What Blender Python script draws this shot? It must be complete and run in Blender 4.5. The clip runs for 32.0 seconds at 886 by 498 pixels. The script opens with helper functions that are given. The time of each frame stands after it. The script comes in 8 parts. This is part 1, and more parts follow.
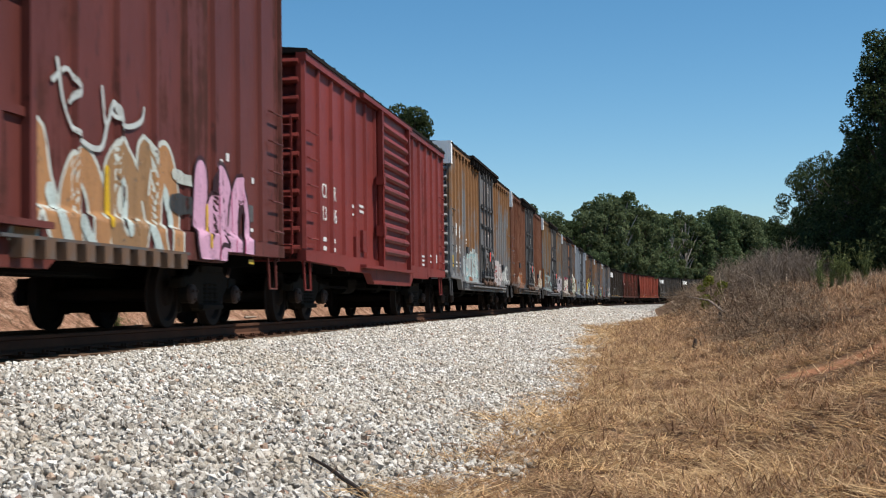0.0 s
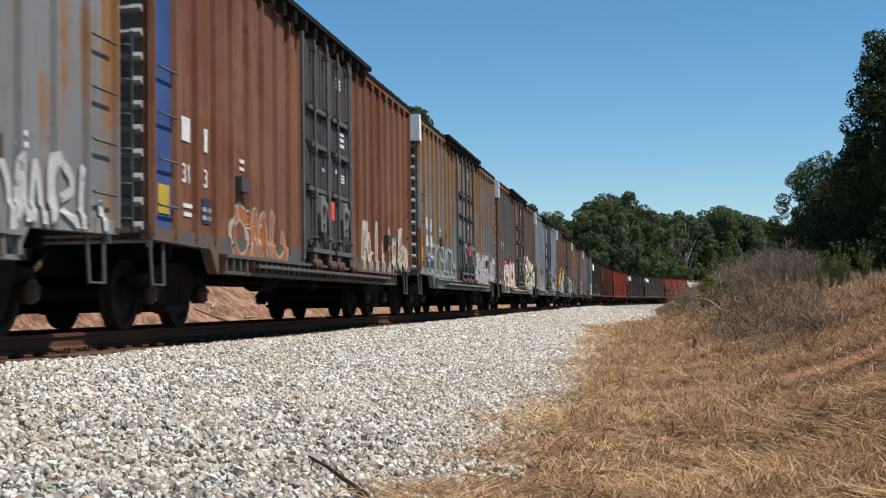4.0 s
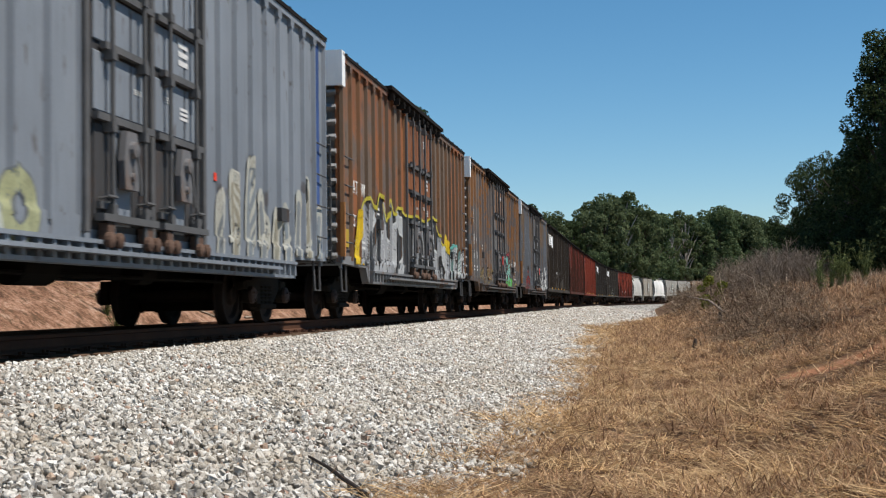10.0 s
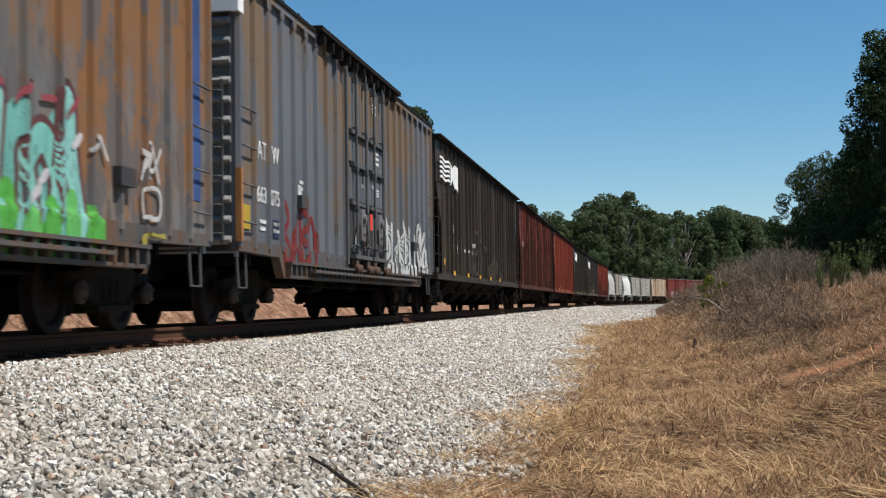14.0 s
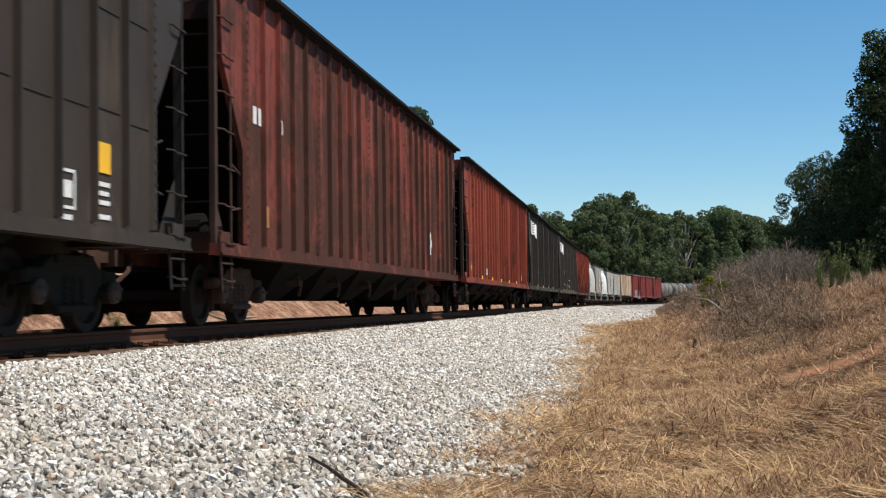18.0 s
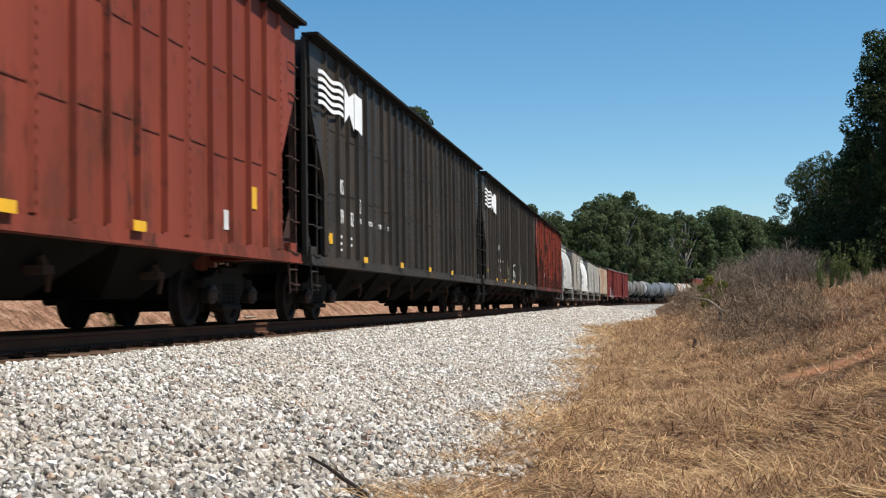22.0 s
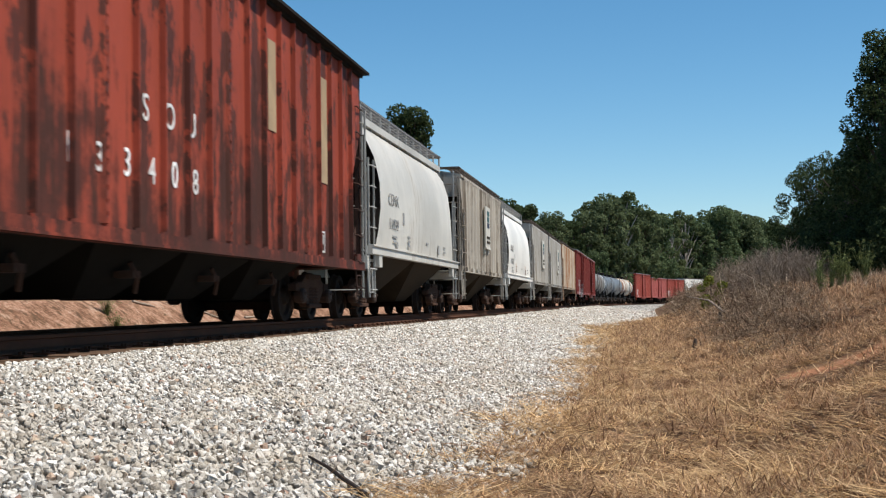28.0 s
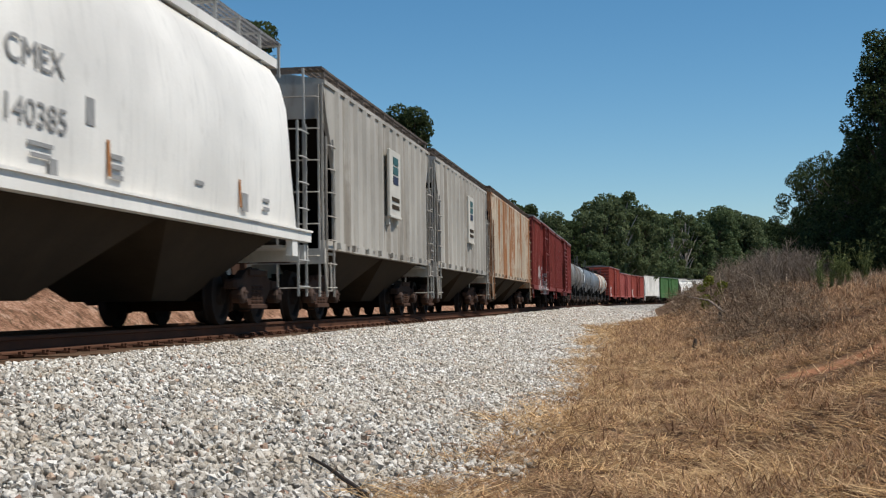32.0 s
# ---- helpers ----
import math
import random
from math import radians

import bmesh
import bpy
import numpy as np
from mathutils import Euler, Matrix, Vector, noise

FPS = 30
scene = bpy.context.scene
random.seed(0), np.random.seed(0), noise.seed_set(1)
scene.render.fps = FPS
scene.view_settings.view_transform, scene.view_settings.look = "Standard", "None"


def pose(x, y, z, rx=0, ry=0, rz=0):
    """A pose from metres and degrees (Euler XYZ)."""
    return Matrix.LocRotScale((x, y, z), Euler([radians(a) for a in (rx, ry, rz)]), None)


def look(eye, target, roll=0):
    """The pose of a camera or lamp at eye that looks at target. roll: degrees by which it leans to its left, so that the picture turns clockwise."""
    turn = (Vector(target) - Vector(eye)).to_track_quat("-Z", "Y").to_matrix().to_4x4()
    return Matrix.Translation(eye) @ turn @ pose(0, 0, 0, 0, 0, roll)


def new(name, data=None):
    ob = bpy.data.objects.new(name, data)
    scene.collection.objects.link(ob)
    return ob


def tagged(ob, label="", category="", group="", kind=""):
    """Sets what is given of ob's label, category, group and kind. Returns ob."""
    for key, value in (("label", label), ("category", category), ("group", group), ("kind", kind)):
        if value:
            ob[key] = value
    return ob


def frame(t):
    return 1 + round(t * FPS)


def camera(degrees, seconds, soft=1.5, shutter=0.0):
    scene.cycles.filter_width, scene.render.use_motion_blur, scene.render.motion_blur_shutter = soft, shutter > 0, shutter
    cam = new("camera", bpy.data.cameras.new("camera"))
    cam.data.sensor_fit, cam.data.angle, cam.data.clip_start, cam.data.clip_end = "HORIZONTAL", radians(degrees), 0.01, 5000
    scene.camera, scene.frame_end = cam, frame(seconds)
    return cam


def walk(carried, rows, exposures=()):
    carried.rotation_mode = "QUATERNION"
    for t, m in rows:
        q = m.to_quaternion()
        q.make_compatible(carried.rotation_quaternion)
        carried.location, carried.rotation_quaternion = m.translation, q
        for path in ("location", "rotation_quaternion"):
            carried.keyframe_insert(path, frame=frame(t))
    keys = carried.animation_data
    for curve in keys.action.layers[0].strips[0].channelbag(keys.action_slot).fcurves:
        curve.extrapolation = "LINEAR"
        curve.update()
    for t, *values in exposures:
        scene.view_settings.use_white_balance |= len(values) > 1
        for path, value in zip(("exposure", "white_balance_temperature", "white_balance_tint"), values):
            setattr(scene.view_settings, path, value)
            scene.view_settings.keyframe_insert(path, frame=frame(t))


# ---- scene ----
# Camera on a low tripod beside a single track; z = 0 is the grass at its feet.
EYE_Z = 1.05
cam = camera(36.9, 32.0, soft=1.15, shutter=0.25)
TILT = radians(2.39)
VIEW = look((0, 0, EYE_Z), (0, math.cos(TILT), EYE_Z + math.sin(TILT)), -0.784)
walk(cam, [(0.0, VIEW), (32.0, VIEW)], [(0.0, 0.57), (6.0, 0.56), (8.5, 0.5), (14.0, 0.48), (16.5, 0.66), (28.2, 0.66), (29.3, 0.42), (32.0, 0.36)])

# ---- light: a clear late-summer noon, sun high ahead and to the right ----
SUN_EL, SUN_AZ = radians(60), radians(106)      # azimuth from +y towards +x
world = bpy.data.worlds.new("sky")
scene.world = world
world.use_nodes = True
wn = world.node_tree.nodes
sky = wn.new("ShaderNodeTexSky")
sky.sky_type = "NISHITA"
sky.sun_disc = False
sky.sun_elevation, sky.sun_rotation = SUN_EL, SUN_AZ
sky.altitude, sky.air_density, sky.dust_density, sky.ozone_density = 300, 0.92, 0.0, 4.4
wn["Background"].inputs["Strength"].default_value = 0.079
vivid = wn.new("ShaderNodeHueSaturation")
vivid.inputs["Saturation"].default_value = 1.2
vivid.inputs["Hue"].default_value = 0.49
world.node_tree.links.new(sky.outputs[0], vivid.inputs["Color"])
world.node_tree.links.new(vivid.outputs[0], wn["Background"].inputs[0])
sun = new("sun", bpy.data.lights.new("sun", "SUN"))
sun.data.energy, sun.data.angle, sun.data.color = 4.0, radians(0.53), (1.0, 0.95, 0.88)
sun.matrix_world = look((math.sin(SUN_AZ) * math.cos(SUN_EL) * 90, math.cos(SUN_AZ) * math.cos(SUN_EL) * 90, math.sin(SUN_EL) * 90), (0, 0, 0))

# ---- the line of the track: arc length s along the near side of the train, growing with distance ----
RAIL_Z = 0.805
SPEED, GAIN = 9.7, 0.02705                     # metres per second, and how it grows per second
BEND_S = (-400, 0, 40, 80, 120, 160, 200, 240, 280, 340, 760)
BEND = (0.0, 0.00019, -0.00015, 0.00018, 0.00027, 0.00131, 0.00219, 0.0026, 0.00276, 0.00285, 0.00285)
LINE_S = np.arange(-400.0, 760.5, 0.5)
_k = np.interp(LINE_S, BEND_S, BEND)
_k[LINE_S < 0] = 0.0
LINE_TH = np.concatenate([[0], np.cumsum((_k[1:] + _k[:-1]) * 0.25)])
LINE_TH += radians(8.469) - LINE_TH[800]
LINE_X = np.concatenate([[0], np.cumsum((np.sin(LINE_TH[1:]) + np.sin(LINE_TH[:-1])) * 0.25)])
LINE_Y = np.concatenate([[0], np.cumsum((np.cos(LINE_TH[1:]) + np.cos(LINE_TH[:-1])) * 0.25)])
LINE_X += -3.3475 - LINE_X[800]
LINE_Y += 12.0 - LINE_Y[800]


def at(s, u):
    """Plan position at arc length s and u metres to the right of the train's near side (the track's centre is u = -1.6)."""
    th = np.interp(s, LINE_S, LINE_TH)
    return np.interp(s, LINE_S, LINE_X) + u * np.cos(th), np.interp(s, LINE_S, LINE_Y) - u * np.sin(th)


def heading(s):
    return float(np.interp(s, LINE_S, LINE_TH))


def run(t):
    """Metres run by the train since the clip's start."""
    return SPEED * t + GAIN * t * t / 2

# ---- materials ----
class Net:
    """A node material under construction: add() makes a node, sets or links its inputs and returns it."""

    def __init__(self, name):
        self.mat = bpy.data.materials.new(name)
        self.mat.use_nodes = True
        self.tree = self.mat.node_tree
        self.bsdf = self.tree.nodes["Principled BSDF"]

    def set(self, socket, value):
        if isinstance(value, bpy.types.NodeSocket):
            self.tree.links.new(value, socket)
        elif isinstance(value, (tuple, list)) and len(value) == 3 and socket.type == "RGBA":
            socket.default_value = (*value, 1)
        else:
            socket.default_value = value

    def add(self, kind, ins=None, **attrs):
        n = self.tree.nodes.new("ShaderNode" + kind)
        for k, v in attrs.items():
            setattr(n, k, v)
        for k, v in (ins or {}).items():
            self.set(n.inputs[k], v)
        return n

    def math(self, op, a, b=0.5, c=0.5, clamp=False):
        return self.add("Math", {0: a, 1: b, 2: c}, operation=op, use_clamp=clamp).outputs[0]

    def mix(self, f, a, b, mode="MIX"):
        n = self.add("Mix", {}, data_type="RGBA", blend_type=mode)
        self.set(n.inputs[0], f)
        self.set(n.inputs[6], a)
        self.set(n.inputs[7], b)
        return n.outputs[2]

    def step(self, v, lo, hi, a=0.0, b=1.0):
        return self.add("MapRange", {0: v, 1: lo, 2: hi, 3: a, 4: b}, interpolation_type="SMOOTHSTEP").outputs[0]

    def noise(self, vec, scale, detail=4.0, rough=0.55, dist=0.0):
        return self.add("TexNoise", {"Vector": vec, "Scale": scale, "Detail": detail, "Roughness": rough, "Distortion": dist}).outputs[0]

    def coords(self, scale=(1, 1, 1), shift=(0, 0, 0), which="Object"):
        tc = self.add("TexCoord").outputs[which]
        return self.add("Mapping", {"Vector": tc, "Location": shift, "Scale": scale}).outputs[0]

    def ramp(self, f, stops, constant=False):
        n = self.add("ValToRGB", {0: f})
        n.color_ramp.interpolation = "CONSTANT" if constant else "LINEAR"
        els = n.color_ramp.elements
        while len(els) < len(stops):
            els.new(0.5)
        for e, (p, c) in zip(els, stops):
            e.position, e.color = p, (*c, 1)
        return n.outputs[0]

    def bump(self, h, strength, dist=0.01):
        self.set(self.bsdf.inputs["Normal"], self.add("Bump", {"Height": h, "Strength": strength, "Distance": dist}).outputs[0])

    def done(self, col, rough=0.8, metal=0.0, spec=None):
        self.set(self.bsdf.inputs["Base Color"], col)
        self.set(self.bsdf.inputs["Roughness"], rough)
        self.set(self.bsdf.inputs["Metallic"], metal)
        if spec is not None:
            self.set(self.bsdf.inputs["Specular IOR Level"], spec)
        return self.mat


def plain(name, col, rough=0.75, metal=0.0, var=0.35, scale=9.0, bump=0.25, spec=0.3):
    """A worn surface of one colour: broad and fine variation and a little relief."""
    n = Net(name)
    v = n.coords()
    big = n.noise(v, scale * 0.2, 5)
    fine = n.noise(v, scale * 6, 4)
    f = n.math("ADD", n.math("MULTIPLY", big, 0.65), n.math("MULTIPLY", fine, 0.35))
    lo = tuple(c * (1 - var) for c in col)
    hi = tuple(min(1, c * (1 + var)) for c in col)
    n.bump(fine, bump, 0.004)
    return n.done(n.ramp(f, [(0.25, lo), (0.75, hi)]), n.step(big, 0.2, 0.8, rough - 0.08, min(1, rough + 0.1)), metal, spec)


def graffiti(n, col, v, y0, y1, z0, z1, colours, line, seed, fit=0.8, halo=None, rough=1.3):
    """Sprayed lettering without words: tall uneven strokes in flat colours with outlines, between y0 and y1, z0 and z1 of the car's side."""
    sep = n.add("SeparateXYZ", {0: v})
    y, z = sep.outputs[1], sep.outputs[2]
    flat = n.add("CombineXYZ", {0: seed * 3.7, 1: y, 2: n.math("MULTIPLY", z, 0.6)}).outputs[0]
    wob = n.noise(flat, 2.6, 3)
    rag = n.noise(flat, 5.5, 2)
    crest = n.noise(n.add("CombineXYZ", {0: seed * 3.7, 1: y, 2: 0.0}).outputs[0], 1.7 if halo else 3.0, 3, 0.6)
    edge = n.math("MULTIPLY", n.math("SUBTRACT", crest, 0.5), rough)
    ym = n.math("MULTIPLY", n.step(n.math("ADD", y, n.math("MULTIPLY", edge, 0.5)), y0 - 0.03, y0 + 0.03),
                n.step(n.math("ADD", y, n.math("MULTIPLY", edge, 0.5)), y1 - 0.03, y1 + 0.03, 1.0, 0.0))
    zm = n.math("MULTIPLY", n.step(n.math("ADD", z, edge), z1 - 0.03, z1 + 0.03, 1.0, 0.0), n.step(z, z0, z0 + 0.04))
    mask = n.math("MULTIPLY", ym, zm)
    bent = n.add("VectorMath", {0: flat, 1: n.add("CombineXYZ", {1: n.math("MULTIPLY", wob, 0.55), 2: n.math("MULTIPLY", rag, 0.5)}).outputs[0]}, operation="ADD").outputs[0]
    cells = n.add("TexVoronoi", {"Vector": bent, "Scale": 2.3 * fit, "Randomness": 0.8})
    rim = n.add("TexVoronoi", {"Vector": bent, "Scale": 2.3 * fit, "Randomness": 0.8}, feature="DISTANCE_TO_EDGE")
    pick = n.add("SeparateColor", {0: cells.outputs["Color"]}).outputs[0]
    k = len(colours)
    fill = n.ramp(pick, [(i / k, c) for i, c in enumerate(colours)], constant=True)
    ink = n.mix(n.step(rim.outputs["Distance"], 0.055, 0.07, 1.0, 0.0), fill, line)
    ink = n.mix(n.step(rim.outputs["Distance"], 0.018, 0.026, 0.8, 0.0), ink, (0.05, 0.045, 0.045))
    if halo:
        ink = n.mix(n.step(n.math("ADD", z, edge), z1 - 0.09, z1 - 0.07), ink, halo)
    worn = n.step(n.noise(v, 7.0, 6, 0.7), 0.36, 0.44)
    return n.mix(n.math("MULTIPLY", mask, n.math("MULTIPLY", worn, 0.93)), col, ink)


def carpaint(name, base, rust, amount, seed, panel=0.7, second=None, pieces=(), rough=0.62, streak=0.5, patch=None, lean=0.0, vary=0.22, cover=0.515):
    """Freight-car paint: faded colour, rust that runs down in streaks and differs from panel to panel, sprayed pieces on top."""
    n = Net(name)
    v = n.coords()
    w = n.coords(shift=(seed * 1.3, seed * 7.1, seed * 0.9))
    runs = n.noise(n.coords((1.5, 2.6, 0.22), (0, seed * 3.3, seed)), 1.7, 7, 0.62)
    blots = n.noise(w, 0.75, 6, 0.6)
    fine = n.noise(w, 42, 5, 0.6)
    y = n.add("SeparateXYZ", {0: v}).outputs[1]
    col_id = n.math("FLOOR", n.math("DIVIDE", n.math("ADD", y, 40.0), panel))
    each = n.add("TexWhiteNoise", {"W": n.math("ADD", col_id, seed * 11.0)}, noise_dimensions="1D").outputs[0]
    col = n.mix(n.step(n.noise(w, 0.35, 3), 0.3, 0.7), tuple(c * 0.85 for c in base), tuple(min(1, c * 1.15) for c in base))
    if second:
        col = n.mix(n.step(n.math("ADD", blots, n.math("MULTIPLY", n.math("SUBTRACT", each, 0.5), 0.25)), 0.48, 0.6), col, second)
    mask = n.math("ADD", n.math("MULTIPLY", runs, streak), n.math("MULTIPLY", blots, 1.0 - streak))
    mask = n.math("ADD", mask, n.math("MULTIPLY", n.math("SUBTRACT", each, 0.5), vary))
    mask = n.math("ADD", mask, n.math("MULTIPLY", n.math("SUBTRACT", n.noise(w, 4.5, 6, 0.7), 0.5), 0.22))
    if lean:
        z = n.add("SeparateXYZ", {0: v}).outputs[2]
        mask = n.math("ADD", mask, n.math("MULTIPLY", n.math("SUBTRACT", z, 2.6), lean))
    cut = 0.78 - amount * 0.55
    rcol = n.mix(fine, tuple(c * 0.7 for c in rust), tuple(min(1, c * 1.3) for c in rust))
    rm = n.step(mask, cut - 0.07, cut + 0.1)
    col = n.mix(rm, col, rcol)
    if patch:
        pm = n.step(n.math("ADD", n.noise(n.coords((1.2, 2.1, 0.8), (seed, seed * 5.0, 0)), 1.25, 9, 0.7), n.math("MULTIPLY", n.math("SUBTRACT", each, 0.5), 0.1)), cover, cover + 0.02)
        col = n.mix(n.math("MULTIPLY", pm, 0.85), col, patch)
    grime = n.step(n.noise(n.coords((3, 5, 0.35), (0, seed * 2, 0)), 2.4, 6, 0.65), 0.5, 0.8)
    col = n.mix(n.math("MULTIPLY", grime, 0.35), col, tuple(c * 0.35 for c in base))
    spots = n.step(n.noise(n.coords((1, 2.0, 0.8), (seed, seed * 4.0, 0)), 2.6, 5, 0.6), 0.61, 0.69)
    col = n.mix(n.math("MULTIPLY", spots, 0.55 if max(base) < 0.32 else 0.12), col, tuple(c * 0.35 for c in rust))
    for p in pieces:
        col = graffiti(n, col, v, *p)
    col = n.mix(n.math("MULTIPLY", fine, 0.22), col, (0.03, 0.025, 0.02))
    n.bump(n.math("ADD", fine, n.math("MULTIPLY", n.noise(w, 3.2, 2), 2.2)), 0.22, 0.012)
    return n.done(col, n.step(rm, 0, 1, rough, 0.88), 0.0, 0.14)


GREY = (0.2, 0.2, 0.2)
RUST = (0.25, 0.125, 0.055)
M = {}
M["car_1"] = carpaint("faded_oxide_red_paint", (0.125, 0.033, 0.026), (0.06, 0.02, 0.015), 0.35, 1.0, 0.97, rough=0.5)
M["car_2"] = carpaint("oxide_red_paint", (0.2, 0.034, 0.028), (0.10, 0.022, 0.018), 0.22, 2.0, 0.8, rough=0.5)
M["car_3"] = carpaint("grey_primer_rust", GREY, RUST, 0.54, 3.0, 0.69, lean=0.07)
M["car_4"] = carpaint("brown_rust_paint", (0.19, 0.085, 0.05), (0.15, 0.055, 0.03), 0.5, 4.0, 0.69)
M["car_5"] = carpaint("grey_tan_rust", (0.17, 0.17, 0.165), (0.22, 0.125, 0.06), 0.56, 5.0, 0.69, lean=0.06)
M["car_6"] = carpaint("brown_orange_rust", (0.25, 0.092, 0.035), (0.12, 0.05, 0.026), 0.42, 6.0, 0.69)
M["car_7"] = carpaint("blue_grey_paint", (0.225, 0.245, 0.27), (0.2, 0.11, 0.05), 0.06, 7.0, 0.69)
M["car_8"] = carpaint("orange_rust_paint", (0.27, 0.1, 0.04), (0.165, 0.12, 0.09), 0.46, 8.0, 0.69, second=(0.13, 0.105, 0.095))
M["car_9"] = carpaint("grey_rust_streaked", (0.17, 0.16, 0.15), (0.25, 0.12, 0.052), 0.6, 9.0, 0.69, lean=0.05, patch=(0.12, 0.115, 0.115))
M["car_10"] = carpaint("grey_tan_paint", (0.135, 0.142, 0.155), (0.2, 0.135, 0.085), 0.38, 10.0, 0.69, lean=0.05)
M["car_11"] = carpaint("brown_black_paint", (0.042, 0.031, 0.023), (0.062, 0.046, 0.034), 0.35, 11.0, 0.83, rough=0.55)
M["car_12"] = carpaint("weathered_oxide_paint", (0.21, 0.045, 0.03), (0.075, 0.028, 0.018), 0.62, 12.0, 0.83, streak=0.45, patch=(0.06, 0.024, 0.016), lean=-0.03, vary=0.1)
M["car_13"] = carpaint("oxide_paint", (0.235, 0.047, 0.026), (0.12, 0.034, 0.02), 0.3, 13.0, 0.83, streak=0.35, lean=-0.06, vary=0.1, patch=(0.075, 0.026, 0.018), cover=0.625)
M["car_14"] = carpaint("black_paint", (0.038, 0.031, 0.025), (0.056, 0.043, 0.033), 0.4, 14.0, 0.83, rough=0.5)
M["car_15"] = carpaint("faded_black_paint", (0.05, 0.041, 0.033), (0.068, 0.053, 0.04), 0.4, 15.0, 0.83, rough=0.5, pieces=[
    (1.6, 3.9, 1.3, 1.9, [(0.03, 0.029, 0.028), (0.1, 0.09, 0.06), (0.03, 0.03, 0.03)], (0.12, 0.11, 0.08), 15.0), (-6.6, -5.9, 1.85, 2.35, [(0.45, 0.45, 0.45), (0.03, 0.03, 0.03)], (0.4, 0.4, 0.4), 15.4)])
M["car_16"] = carpaint("streaked_red_paint", (0.31, 0.056, 0.03), (0.07, 0.024, 0.018), 0.44, 16.0, 0.83, streak=0.4, patch=(0.055, 0.022, 0.016), lean=-0.07, vary=0.1)
M["car_17"] = carpaint("dull_white_paint", (0.56, 0.53, 0.47), (0.45, 0.41, 0.35), 0.22, 17.0, 2.4, rough=0.45)
M["car_18"] = carpaint("cement_stained_grey", (0.45, 0.4, 0.33), (0.17, 0.135, 0.1), 0.46, 18.0, 0.62, streak=0.8)
M["car_19"] = carpaint("white_paint", (0.8, 0.765, 0.7), (0.56, 0.5, 0.42), 0.14, 19.0, 2.4, rough=0.42)
M["car_20"] = carpaint("grey_hopper_paint", (0.43, 0.4, 0.35), (0.3, 0.265, 0.22), 0.4, 20.0, 0.62, streak=0.8)
M["car_22"] = carpaint("peeling_tan_paint", (0.5, 0.42, 0.32), (0.36, 0.17, 0.08), 0.5, 22.0, 0.7, streak=0.85)
M["car_23"] = carpaint("boxcar_red_paint", (0.21, 0.04, 0.032), (0.12, 0.03, 0.022), 0.3, 23.0, 0.8, pieces=[(-5.2, 0.2, 0.7, 2.0, [(0.5, 0.46, 0.44), (0.2, 0.05, 0.045), (0.42, 0.4, 0.4)], (0.5, 0.45, 0.44), 23.0)])
M["car_24"] = carpaint("boxcar_maroon_paint", (0.19, 0.036, 0.03), (0.12, 0.03, 0.022), 0.3, 24.0, 0.8)
M["car_30"] = carpaint("sunburnt_red_paint", (0.3, 0.06, 0.042), (0.2, 0.05, 0.036), 0.3, 30.0, 0.8, pieces=[(-7.6, -6.0, 0.7, 2.2, [(0.6, 0.55, 0.52), (0.3, 0.06, 0.045)], (0.5, 0.3, 0.28), 30.0)])
M["car_31"] = carpaint("salmon_red_paint", (0.38, 0.1, 0.085), (0.27, 0.07, 0.05), 0.3, 31.0, 0.8)
M["car_green"] = carpaint("green_paint", (0.075, 0.17, 0.055), (0.08, 0.09, 0.05), 0.2, 33.0, 0.8)
M["tank_grey"] = carpaint("dark_grey_tank_paint", (0.2, 0.19, 0.175), (0.12, 0.1, 0.085), 0.4, 25.0, 3.0, rough=0.45)
M["tank_blue"] = carpaint("slate_tank_paint", (0.15, 0.165, 0.18), (0.1, 0.1, 0.1), 0.3, 26.0, 3.0, rough=0.4)
M["tank_white"] = carpaint("rust_banded_white_tank", (0.55, 0.52, 0.46), (0.24, 0.1, 0.05), 0.35, 27.0, 2.2, rough=0.45)
# grime, darkened further to hold the shade beneath the cars
M["under"] = plain("grimy_shaded_underframe", (0.012, 0.011, 0.01), 0.9, spec=0.05)
M["truck"] = plain("oily_cast_steel", (0.02, 0.016, 0.012), 0.85, 0.0, 0.5, spec=0.06)
M["truck_rust"] = plain("rusty_cast_steel", (0.06, 0.034, 0.024), 0.85, 0.0, 0.6, spec=0.06)
M["wheel"] = plain("dark_wheel_steel", (0.03, 0.022, 0.018), 0.75, 0.0, spec=0.08)
# end irons of red hoppers, darkened as if in the shade between cars
M["end_iron"] = plain("shaded_red_end_iron", (0.055, 0.032, 0.025), 0.8, 0.0, 0.5, 10, spec=0.1)
M["black_iron"] = plain("black_end_iron", (0.03, 0.026, 0.022), 0.75, 0.0, 0.5, 10, spec=0.12)
M["roller"] = plain("rusty_roller_steel", (0.1, 0.062, 0.045), 0.8, 0.0, 0.6, 12, spec=0.1)
M["journal"] = plain("rusty_bearing_cap", (0.062, 0.04, 0.031), 0.7, 0.0, 0.5, 14, spec=0.15)
M["walkway"] = plain("brown_roof_walk", (0.13, 0.105, 0.085), 0.7, 0.0, 0.35)
M["post"] = carpaint("weathered_post_paint", (0.115, 0.11, 0.105), (0.17, 0.09, 0.045), 0.42, 40.0, 0.69)
M["post_brown"] = carpaint("rusty_post_paint", (0.13, 0.085, 0.055), (0.2, 0.1, 0.05), 0.45, 41.0, 0.69)
M["sill"] = carpaint("grimy_sill_paint", (0.105, 0.1, 0.097), (0.15, 0.085, 0.05), 0.4, 42.0, 0.69)
M["sill_cream"] = carpaint("overpainted_sill", (0.46, 0.42, 0.36), (0.15, 0.08, 0.045), 0.36, 45.0, 0.5)
